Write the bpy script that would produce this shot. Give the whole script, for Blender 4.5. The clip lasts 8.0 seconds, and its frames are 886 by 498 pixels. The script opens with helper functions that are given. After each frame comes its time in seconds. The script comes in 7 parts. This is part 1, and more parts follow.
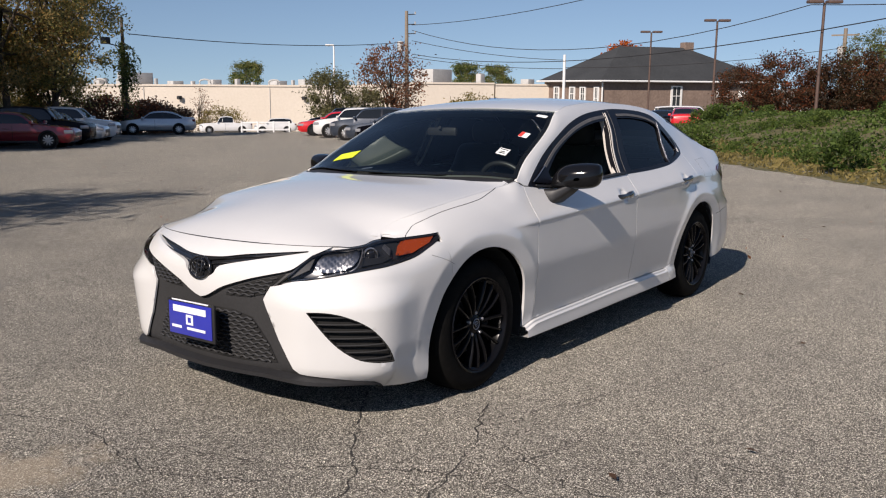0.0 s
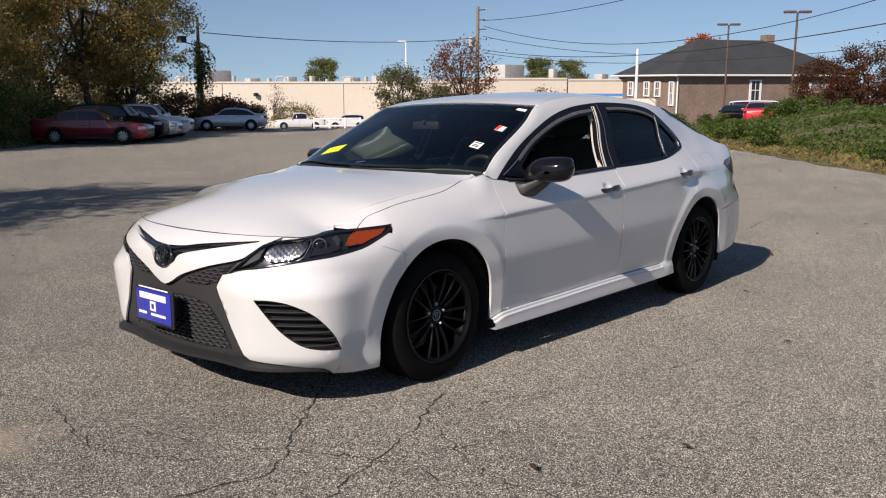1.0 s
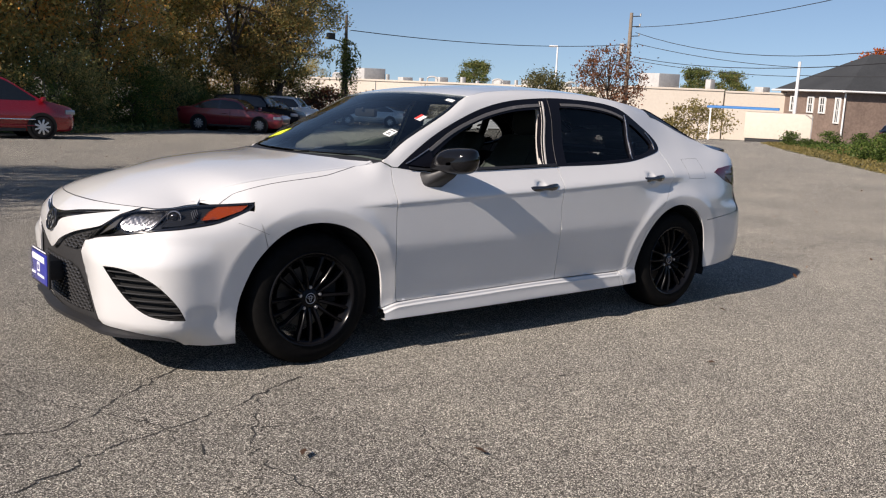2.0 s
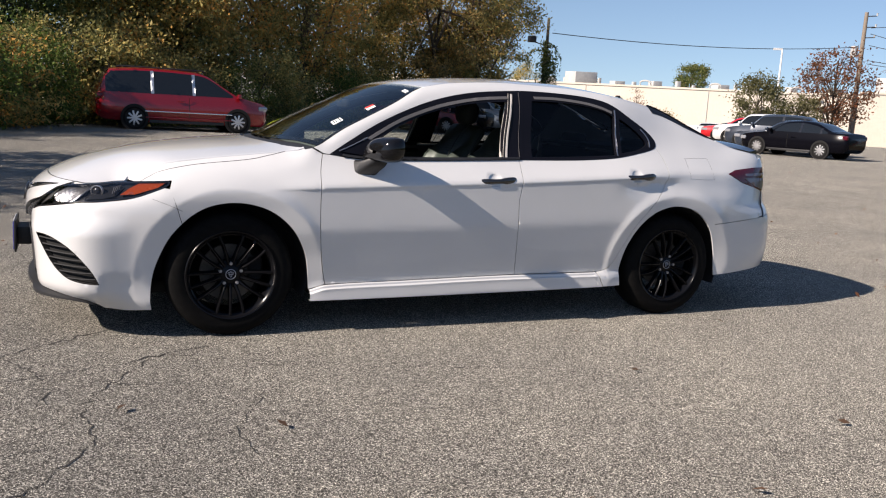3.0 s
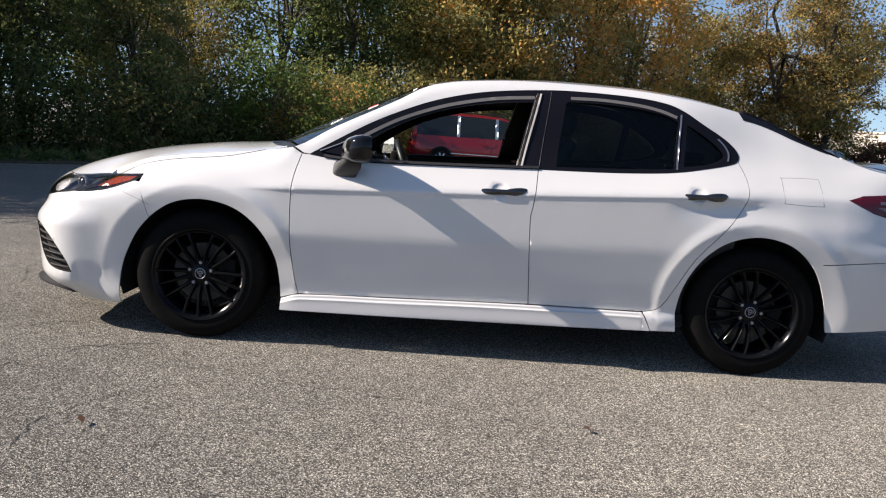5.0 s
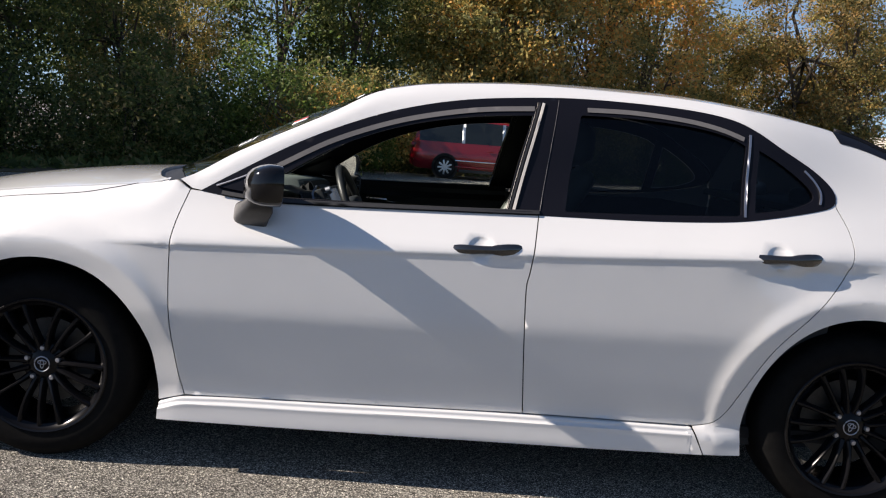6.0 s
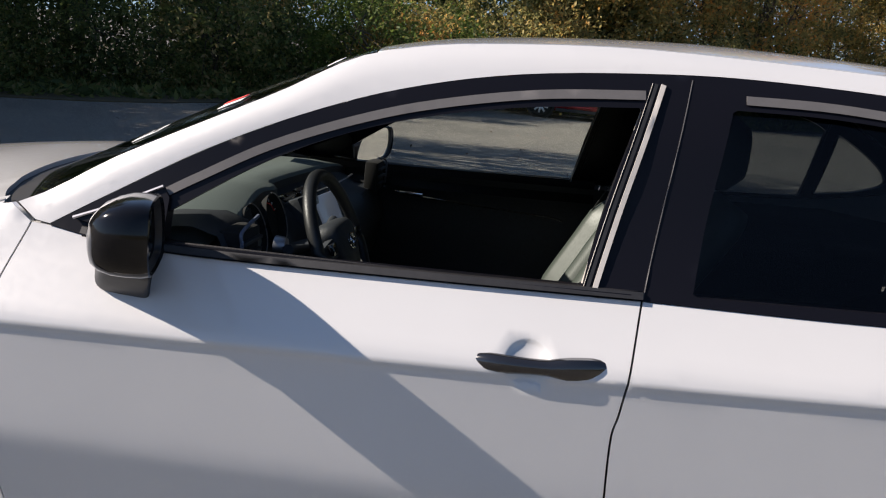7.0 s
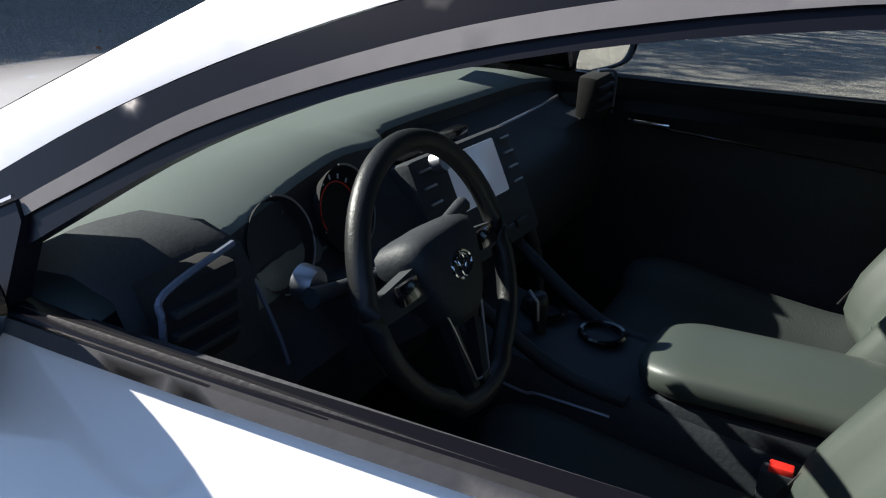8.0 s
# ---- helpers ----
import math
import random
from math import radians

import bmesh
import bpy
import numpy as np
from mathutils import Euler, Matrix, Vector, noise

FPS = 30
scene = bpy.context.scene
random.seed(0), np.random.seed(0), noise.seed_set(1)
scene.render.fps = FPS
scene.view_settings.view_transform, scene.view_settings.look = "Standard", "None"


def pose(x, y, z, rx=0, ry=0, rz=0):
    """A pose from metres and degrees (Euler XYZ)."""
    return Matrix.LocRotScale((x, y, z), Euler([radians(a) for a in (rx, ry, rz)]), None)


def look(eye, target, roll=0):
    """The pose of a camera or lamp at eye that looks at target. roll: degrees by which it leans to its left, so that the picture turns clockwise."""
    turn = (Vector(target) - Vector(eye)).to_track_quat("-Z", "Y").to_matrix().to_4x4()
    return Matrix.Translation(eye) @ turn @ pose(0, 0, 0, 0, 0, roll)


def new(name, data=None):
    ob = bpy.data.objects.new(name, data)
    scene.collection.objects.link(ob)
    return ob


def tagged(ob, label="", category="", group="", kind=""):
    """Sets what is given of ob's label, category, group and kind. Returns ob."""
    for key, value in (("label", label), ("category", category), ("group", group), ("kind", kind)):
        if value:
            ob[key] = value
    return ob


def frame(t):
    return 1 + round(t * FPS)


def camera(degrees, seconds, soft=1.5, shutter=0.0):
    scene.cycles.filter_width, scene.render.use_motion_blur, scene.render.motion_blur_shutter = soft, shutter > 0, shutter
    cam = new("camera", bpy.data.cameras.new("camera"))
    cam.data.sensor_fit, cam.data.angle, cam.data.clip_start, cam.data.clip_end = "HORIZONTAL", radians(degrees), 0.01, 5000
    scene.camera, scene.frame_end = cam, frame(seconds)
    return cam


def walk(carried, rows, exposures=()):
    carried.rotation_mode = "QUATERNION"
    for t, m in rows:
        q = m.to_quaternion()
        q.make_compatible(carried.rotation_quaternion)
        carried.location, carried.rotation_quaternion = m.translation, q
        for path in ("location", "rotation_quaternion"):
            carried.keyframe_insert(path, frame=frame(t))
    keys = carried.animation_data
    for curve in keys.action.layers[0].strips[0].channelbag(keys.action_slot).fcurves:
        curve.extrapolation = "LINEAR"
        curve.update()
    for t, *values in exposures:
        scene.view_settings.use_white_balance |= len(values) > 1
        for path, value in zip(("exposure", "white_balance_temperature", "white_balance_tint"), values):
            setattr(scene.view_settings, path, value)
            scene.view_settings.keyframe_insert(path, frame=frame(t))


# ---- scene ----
cam = camera(54.3, 8.0, soft=1.15)
# the lot leans a little: this turns the sedan's frame, in which the path is told, upright
LEVEL = pose(0, 0, 0, -1.48, 1.39, 0)
PATH = [
    (0, (-3.415, -3.213, 1.345), (-1.838, -2.021, 1.043), -0.0),
    (0.5, (-3.363, -3.287, 1.344), (-1.808, -2.066, 1.039), -0.5),
    (1, (-3.104, -3.687, 1.333), (-1.638, -2.363, 1.022), -0.2),
    (1.5, (-2.625, -4.083, 1.296), (-1.265, -2.651, 0.977), 1.7),
    (1.7, (-2.418, -4.266, 1.276), (-1.107, -2.788, 0.964), 2.1),
    (3, (-0.787, -5.374, 1.274), (0.009, -3.569, 0.949), 3.4),
    (3.5, (-0.131, -5.619, 1.263), (0.459, -3.733, 0.954), 4.0),
    (4, (0.48, -5.701, 1.197), (0.845, -3.756, 0.908), 3.8),
    (4.5, (0.958, -5.629, 1.114), (1.077, -3.651, 0.846), 3.7),
    (4.7, (1.081, -5.502, 1.103), (1.133, -3.52, 0.839), 3.8),
    (5.8, (1.347, -4.051, 1.173), (1.334, -2.066, 0.929), 4.3),
    (6, (1.381, -3.757, 1.217), (1.37, -1.773, 0.966), 4.4),
    (6.5, (1.462, -3.04, 1.316), (1.417, -1.066, 0.999), 5.2),
    (7, (1.48, -2.372, 1.377), (1.267, -0.429, 0.949), 5.9),
    (7.3, (1.508, -1.991, 1.391), (1.113, -0.099, 0.876), 5.3),
    (7.5, (1.504, -1.763, 1.397), (0.992, 0.082, 0.819), 4.8),
    (8, (1.479, -1.296, 1.374), (0.65, 0.357, 0.612), 2.7),
]
walk(cam, [(t, LEVEL @ look(eye, target, roll)) for t, eye, target, roll in PATH], [(0, 0.24, 6700, 15), (1.5, 0.33, 6700, 15), (3, 0.70, 6750, 15), (4.5, 0.92, 6750, 14), (6, 0.84, 6750, 14), (7, 0.70, 6750, 15), (7.5, 0.66, 6650, 15), (7.8, 0.66, 6500, 14), (8, 1.32, 6300, 12)])

# ---- sky and sun ----
SUN_WAY = Vector((1.42, 0.17, -1.0))
world = bpy.data.worlds.new("sky")
scene.world = world
world.use_nodes = True
wt = world.node_tree
sky = wt.nodes.new("ShaderNodeTexSky")
sky.sky_type, sky.sun_disc = "NISHITA", False
sky.sun_elevation, sky.sun_rotation = math.atan2(1.0, 1.435), math.atan2(-1.42, -0.21)
sky.air_density, sky.dust_density, sky.ozone_density = 1.0, 0.15, 3.0
way, lift, unit = (wt.nodes.new(k) for k in ("ShaderNodeTexCoord", "ShaderNodeVectorMath", "ShaderNodeVectorMath"))
lift.operation, unit.operation = "ADD", "NORMALIZE"
lift.inputs[1].default_value = (0, 0, 0.11)
wt.links.new(way.outputs["Generated"], lift.inputs[0])
wt.links.new(lift.outputs[0], unit.inputs[0])
wt.links.new(unit.outputs[0], sky.inputs["Vector"])
wt.links.new(sky.outputs[0], wt.nodes["Background"].inputs[0])
wt.nodes["Background"].inputs[1].default_value = 0.078
sun = new("sun", bpy.data.lights.new("sun", "SUN"))
sun.data.energy, sun.data.angle, sun.data.color = 5.0, radians(0.53), (1.0, 0.92, 0.82)
sun.matrix_world = look((0, 0, 30), Vector((0, 0, 30)) + SUN_WAY)
# ---- materials ----
def base_material(name, rough=0.6, metal=0.0, colour=(0.5, 0.5, 0.5), coat=0.0, spec=0.5):
    m = bpy.data.materials.new(name)
    m.use_nodes = True
    b = m.node_tree.nodes["Principled BSDF"]
    b.inputs["Base Color"].default_value = (*colour, 1)
    b.inputs["Roughness"].default_value = rough
    b.inputs["Metallic"].default_value = metal
    b.inputs["Specular IOR Level"].default_value = spec
    b.inputs["Coat Weight"].default_value = coat
    b.inputs["Coat Roughness"].default_value = 0.03
    return m, m.node_tree, b


def add_noise(t, scale, detail=4.0, rough=0.6, coords="Object"):
    c = t.nodes.new("ShaderNodeTexCoord")
    n = t.nodes.new("ShaderNodeTexNoise")
    n.inputs["Scale"].default_value, n.inputs["Detail"].default_value, n.inputs["Roughness"].default_value = scale, detail, rough
    t.links.new(c.outputs[coords], n.inputs["Vector"])
    return n


def add_ramp(t, source, *stops):
    r = t.nodes.new("ShaderNodeValToRGB")
    e = r.color_ramp.elements
    while len(e) < len(stops):
        e.new(0.5)
    for k, (p, c) in zip(e, stops):
        k.position, k.color = p, (*c, 1)
    t.links.new(source, r.inputs["Fac"])
    return r


def add_mix(t, fac, a, b, blend="MIX"):
    m = t.nodes.new("ShaderNodeMix")
    m.data_type, m.blend_type = "RGBA", blend
    for k, v in ((0, fac), (6, a), (7, b)):
        if hasattr(v, "links"):
            t.links.new(v, m.inputs[k])
        else:
            m.inputs[k].default_value = v if k == 0 else (*v, 1)
    return m.outputs[2]


def add_bump(t, b, height, strength, distance):
    k = t.nodes.new("ShaderNodeBump")
    k.inputs["Strength"].default_value, k.inputs["Distance"].default_value = strength, distance
    t.links.new(height, k.inputs["Height"])
    t.links.new(k.outputs[0], b.inputs["Normal"])


def grained(name, dark, light, scale, rough=0.7, bump=0.0, big=0.7, metal=0.0, coat=0.0, spec=0.5, coords="Object"):
    """Two scales of variation between two colours, with a fine relief."""
    m, t, b = base_material(name, rough, metal, light, coat, spec)
    n1, n2 = add_noise(t, scale, 5, coords=coords), add_noise(t, big, 3, coords=coords)
    f = add_mix(t, 0.45, n1.outputs["Fac"], n2.outputs["Fac"])
    r = add_ramp(t, f, (0.32, dark), (0.68, light))
    t.links.new(r.outputs[0], b.inputs["Base Color"])
    if bump:
        add_bump(t, b, n1.outputs["Fac"], bump, 0.004)
    return m


def asphalt_material():
    m, t, b = base_material("asphalt", 0.9, 0, (0.15, 0.15, 0.15), 0, 0.25)
    b.inputs["Diffuse Roughness"].default_value = 0.5
    c = t.nodes.new("ShaderNodeTexCoord")
    v = t.nodes.new("ShaderNodeTexVoronoi")
    v.inputs["Scale"].default_value = 270
    t.links.new(c.outputs["Object"], v.inputs["Vector"])
    sep = t.nodes.new("ShaderNodeSeparateColor")
    t.links.new(v.outputs["Color"], sep.inputs[0])
    stones = add_ramp(t, sep.outputs[0], (0.0, (0.026, 0.025, 0.022)), (0.36, (0.115, 0.109, 0.098)), (0.70, (0.345, 0.328, 0.296)), (1.0, (1.0, 0.96, 0.88)))
    v2 = t.nodes.new("ShaderNodeTexVoronoi")
    v2.inputs["Scale"].default_value = 140
    t.links.new(c.outputs["Object"], v2.inputs["Vector"])
    sep2 = t.nodes.new("ShaderNodeSeparateColor")
    t.links.new(v2.outputs["Color"], sep2.inputs[0])
    clump = add_ramp(t, sep2.outputs[0], (0.0, (0.66, 0.66, 0.66)), (0.5, (0.96, 0.96, 0.96)), (1.0, (1.42, 1.41, 1.38)))
    gaps = add_ramp(t, v.outputs["Distance"], (0.25, (1, 1, 1)), (0.75, (0.34, 0.34, 0.34)))
    col = add_mix(t, 1.0, stones.outputs[0], gaps.outputs[0], "MULTIPLY")
    col = add_mix(t, 1.0, col, clump.outputs[0], "MULTIPLY")
    patch = add_ramp(t, add_noise(t, 0.55, 5, 0.65).outputs["Fac"], (0.33, (0.84, 0.83, 0.81)), (0.66, (1.14, 1.12, 1.06)))
    col = add_mix(t, 1.0, col, patch.outputs[0], "MULTIPLY")
    mid = add_ramp(t, add_noise(t, 7.0, 4, 0.7).outputs["Fac"], (0.30, (0.90, 0.90, 0.90)), (0.70, (1.09, 1.09, 1.09)))
    col = add_mix(t, 1.0, col, mid.outputs[0], "MULTIPLY")
    # a patch of washed-out sand by the nose
    d = t.nodes.new("ShaderNodeVectorMath")
    d.operation = "DISTANCE"
    d.inputs[1].default_value = (-1.95, -0.05, 0.05)
    t.links.new(c.outputs["Object"], d.inputs[0])
    n = add_noise(t, 3.5, 6, 0.7)
    add = t.nodes.new("ShaderNodeMath")
    add.operation = "MULTIPLY_ADD"
    add.inputs[1].default_value = 1.3
    t.links.new(n.outputs["Fac"], add.inputs[0])
    t.links.new(d.outputs["Value"], add.inputs[2])
    f = add_ramp(t, add.outputs[0], (0.78, (0.75, 0.75, 0.75)), (1.0, (0, 0, 0)))
    sub = t.nodes.new("ShaderNodeMath")
    sub.operation = "MULTIPLY"
    sub.inputs[1].default_value = 0.72
    t.links.new(f.outputs[0], sub.inputs[0])
    col = add_mix(t, sub.outputs[0], col, (0.36, 0.30, 0.22))
    t.links.new(col, b.inputs["Base Color"])
    add_bump(t, b, v.outputs["Distance"], 0.55, 0.006)
    return m


def foliage_material(name, stops, rough=0.55):
    """Leaves: the colour changes from leaf to leaf and in drifts through the crown."""
    m, t, b = base_material(name, rough, 0, (0.06, 0.09, 0.03), 0, 0.3)
    g = t.nodes.new("ShaderNodeNewGeometry")
    n = add_noise(t, 0.45, 3)
    f = add_mix(t, 0.55, g.outputs["Random Per Island"], n.outputs["Fac"])
    each = t.nodes.new("ShaderNodeObjectInfo")
    shift = t.nodes.new("ShaderNodeMath")
    shift.operation = "MULTIPLY_ADD"
    shift.inputs[1].default_value = 0.20
    t.links.new(each.outputs["Random"], shift.inputs[0])
    t.links.new(f, shift.inputs[2])
    less = t.nodes.new("ShaderNodeMath")
    less.operation = "SUBTRACT"
    less.inputs[1].default_value = 0.08
    t.links.new(shift.outputs[0], less.inputs[0])
    r = add_ramp(t, less.outputs[0], *stops)
    t.links.new(r.outputs[0], b.inputs["Base Color"])
    tr = t.nodes.new("ShaderNodeBsdfTranslucent")
    t.links.new(r.outputs[0], tr.inputs["Color"])
    mix = t.nodes.new("ShaderNodeMixShader")
    mix.inputs[0].default_value = 0.55
    t.links.new(b.outputs[0], mix.inputs[1])
    t.links.new(tr.outputs[0], mix.inputs[2])
    t.links.new(mix.outputs[0], t.nodes["Material Output"].inputs["Surface"])
    return m


def glass_material(name, tint, rough=0.0, ior=1.5):
    """A thin pane: clear with a tint, and the gloss of its surface."""
    m = bpy.data.materials.new(name)
    m.use_nodes = True
    t = m.node_tree
    t.nodes.remove(t.nodes["Principled BSDF"])
    tr, gl, mix, fr = (t.nodes.new(k) for k in ("ShaderNodeBsdfTransparent", "ShaderNodeBsdfGlossy", "ShaderNodeMixShader", "ShaderNodeFresnel"))
    tr.inputs[0].default_value = (*tint, 1)
    gl.inputs["Roughness"].default_value = rough
    fr.inputs[0].default_value = ior
    t.links.new(fr.outputs[0], mix.inputs[0])
    t.links.new(tr.outputs[0], mix.inputs[1])
    t.links.new(gl.outputs[0], mix.inputs[2])
    t.links.new(mix.outputs[0], t.nodes["Material Output"].inputs["Surface"])
    return m


def paint(name, colour, rough=0.32, flake=0.0):
    m, t, b = base_material(name, rough, flake, colour, 1.0, 0.5)
    n = add_noise(t, 1.4, 4)
    r = add_ramp(t, n.outputs["Fac"], (0.3, tuple(k * 0.94 for k in colour)), (0.7, colour))
    t.links.new(r.outputs[0], b.inputs["Base Color"])
    fine = add_noise(t, 60.0, 2)
    rr = add_ramp(t, fine.outputs["Fac"], (0.3, (rough * 0.85,) * 3), (0.7, (rough * 1.15,) * 3))
    t.links.new(rr.outputs[0], b.inputs["Roughness"])
    return m


ASPHALT = asphalt_material()
WHITE = paint("white paint", (0.645, 0.645, 0.64), 0.36)
GLOSS_BLACK = paint("gloss black", (0.012, 0.012, 0.014), 0.18)
WINDOW_BLACK = base_material("black window trim", 0.30, 0, (0.006, 0.006, 0.009), 0.0, 0.18)[0]
SILL_BLACK = grained("black sill rubber", (0.006, 0.006, 0.007), (0.012, 0.012, 0.013), 120, 0.5, 0.2, spec=0.35)
CAP_BLACK = base_material("black mirror cap", 0.10, 0, (0.006, 0.006, 0.007), 0.0, 0.35)[0]
GRILLE_GREY = base_material("black grille bar", 0.42, 0, (0.035, 0.035, 0.037), 0.0, 0.5)[0]
BOWL = base_material("lamp bowl", 0.3, 1.0, (0.40, 0.40, 0.42))[0]
CHAMBER = base_material("dark lamp chamber", 0.22, 0.5, (0.035, 0.036, 0.040), 0.0, 0.5)[0]
RIM_BLACK = base_material("black rim", 0.2, 0, (0.005, 0.005, 0.006), 0.0, 0.16)[0]
TRIM_BLACK = grained("black trim", (0.012, 0.012, 0.013), (0.022, 0.022, 0.024), 60, 0.5, 0.1)
FASCIA_GREY = grained("dark grey plastic", (0.021, 0.021, 0.022), (0.036, 0.036, 0.038), 90, 0.62, 0.15)
RUBBER = grained("rubber", (0.003, 0.003, 0.003), (0.008, 0.0077, 0.0075), 40, 0.75, 0.2, spec=0.08)
DARK = grained("dark lining", (0.006, 0.006, 0.006), (0.012, 0.012, 0.012), 20, 0.95, 0.1)
# the sky's sheen on the dark visors, put into a grey; also for seams
SHEEN_SEAM_GREY = grained("grey visor sheen and seams", (0.092, 0.088, 0.088), (0.120, 0.114, 0.113), 30, 0.6, 0.05)
CREAM = grained("cream channel", (0.47, 0.445, 0.41), (0.55, 0.52, 0.485), 40, 0.5)
CHROME = base_material("chrome", 0.12, 1.0, (0.75, 0.75, 0.76))[0]
SATIN = base_material("satin metal", 0.45, 1.0, (0.42, 0.42, 0.45))[0]
SCREEN_GLASS = glass_material("windscreen glass", (0.80, 0.86, 0.84))
SIDE_GLASS = glass_material("tinted side glass", (0.34, 0.37, 0.38), ior=1.36)
LENS = glass_material("clear lens", (0.86, 0.87, 0.88))
AMBER = paint("amber reflector", (0.24, 0.038, 0.008), 0.25)
RED_LENS = base_material("red lens", 0.12, 0, (0.075, 0.005, 0.014), 0.0, 0.45)[0]
GREY_LENS = base_material("smoked lens", 0.18, 0.2, (0.16, 0.14, 0.17), 0.0, 0.5)[0]
MIRROR = base_material("mirror", 0.01, 1.0, (0.9, 0.9, 0.9))[0]
LEATHER = grained("grey green leather", (0.048, 0.058, 0.050), (0.062, 0.074, 0.063), 600, 0.42, 0.08, 3.0)
CUSHION_DARK = grained("dark seat upholstery", (0.022, 0.026, 0.025), (0.034, 0.040, 0.038), 260, 0.6, 0.4, 3.0)
LEATHER_RIB = grained("ribbed leather", (0.048, 0.057, 0.048), (0.066, 0.077, 0.065), 200, 0.55, 0.3, 3.0)
DASH = grained("soft dashboard", (0.125, 0.150, 0.140), (0.160, 0.188, 0.175), 500, 0.55, 0.15, 2.0)
CABIN = grained("dark cabin plastic", (0.017, 0.020, 0.024), (0.030, 0.035, 0.042), 120, 0.6, 0.2)
CARPET = grained("carpet", (0.010, 0.010, 0.011), (0.022, 0.022, 0.024), 300, 0.95, 0.5)
WHEEL_LEATHER = grained("wheel leather", (0.014, 0.015, 0.016), (0.022, 0.023, 0.024), 250, 0.42, 0.2)
SCREEN, _, lit = base_material("display", 0.15, 0, (0.20, 0.24, 0.30))
lit.inputs["Emission Color"].default_value, lit.inputs["Emission Strength"].default_value = (0.55, 0.68, 0.9, 1), 0.05
PLATE_BLUE = paint("blue plate", (0.028, 0.035, 0.36), 0.35)
LETTER = base_material("white print", 0.5, 0, (0.75, 0.76, 0.8))[0]
YELLOW = base_material("yellow paper", 0.7, 0, (0.62, 0.72, 0.03))[0]
PAPER = base_material("paper", 0.7, 0, (0.75, 0.77, 0.76))[0]
RED_PAPER = base_material("red paper", 0.7, 0, (0.65, 0.05, 0.04))[0]
BUCKLE_RED = base_material("buckle red", 0.4, 0, (0.75, 0.03, 0.02))[0]
# ---- the sedan's surfaces, in its own frame: x to the tail, y to its right, z up ----
class Smooth:
    """A monotone cubic through knots."""

    def __init__(self, *knots):
        self.x = np.array([k[0] for k in knots], float)
        self.y = np.array([k[1] for k in knots], float)
        h = np.diff(self.x)
        d = np.diff(self.y) / h
        m = np.zeros(len(self.x))
        m[0], m[-1] = d[0], d[-1]
        for i in range(1, len(d)):
            if d[i - 1] * d[i] > 0:
                a, b = 2 * h[i] + h[i - 1], h[i] + 2 * h[i - 1]
                m[i] = (a + b) / (a / d[i - 1] + b / d[i])
        self.m = m

    def __call__(self, v):
        v = min(max(v, self.x[0]), self.x[-1])
        i = min(int(np.searchsorted(self.x, v, side="right")) - 1, len(self.x) - 2)
        h = self.x[i + 1] - self.x[i]
        t = (v - self.x[i]) / h
        a, b = self.y[i], self.y[i + 1]
        return ((1 + 2 * t) * (1 - t) ** 2 * a + t * (1 - t) ** 2 * h * self.m[i]
                + t * t * (3 - 2 * t) * b + t * t * (t - 1) * h * self.m[i + 1])


def step01(a, b, v):
    t = min(max((v - a) / (b - a), 0), 1)
    return t * t * (3 - 2 * t)


def curve(pts, n=6, closed=False):
    """Catmull-Rom through points of any dimension, n steps a span."""
    p = [np.array(q, float) for q in pts]
    out = []
    last = len(p) if closed else len(p) - 1
    for i in range(last):
        if closed:
            a, b, c, d = p[i - 1], p[i], p[(i + 1) % len(p)], p[(i + 2) % len(p)]
        else:
            a, b, c, d = p[max(i - 1, 0)], p[i], p[i + 1], p[min(i + 2, len(p) - 1)]
        for k in range(n):
            t = k / n
            out.append(tuple(0.5 * (2 * b + (c - a) * t + (2 * a - 5 * b + 4 * c - d) * t * t + (3 * b - a - 3 * c + d) * t ** 3)))
    if not closed:
        out.append(tuple(p[-1]))
    return out


# plan of the widest outline: the nose, the flank, the tail
NOSE = curve([(-0.35, 0.895), (-0.55, 0.868), (-0.685, 0.828), (-0.79, 0.745), (-0.876, 0.622), (-0.937, 0.475), (-0.975, 0.315), (-0.993, 0.155), (-1.0, 0.0)], 10)
TAIL = curve([(3.25, 0.888), (3.45, 0.865), (3.62, 0.825), (3.745, 0.75), (3.83, 0.63), (3.885, 0.47), (3.915, 0.25), (3.922, 0.0)], 10)
FLANK = Smooth((-0.35, 0.895), (-0.1, 0.911), (0.4, 0.917), (1.5, 0.919), (2.6, 0.919), (2.95, 0.913), (3.25, 0.888))


def lengths(p):
    return np.concatenate([[0], np.cumsum([math.hypot(b[0] - a[0], b[1] - a[1]) for a, b in zip(p, p[1:])])])


NOSE_S, TAIL_S = lengths(NOSE), lengths(TAIL)
NX, NY = np.array([p[0] for p in NOSE]), np.array([p[1] for p in NOSE])
TX, TY = np.array([p[0] for p in TAIL]), np.array([p[1] for p in TAIL])
S_FRONT, S_BACK = -0.35 - NOSE_S[-1], 3.25 + TAIL_S[-1]


def s_at(x):
    """The plan's parameter at a lengthwise place."""
    if x < -0.35:
        return -0.35 - float(np.interp(-x, -NX, NOSE_S))
    if x > 3.25:
        return 3.25 + float(np.interp(x, TX, TAIL_S))
    return x


def plan(s):
    if s < -0.35:
        return float(np.interp(-0.35 - s, NOSE_S, NX)), float(np.interp(-0.35 - s, NOSE_S, NY))
    if s > 3.25:
        return float(np.interp(s - 3.25, TAIL_S, TX)), float(np.interp(s - 3.25, TAIL_S, TY))
    return s, FLANK(s)


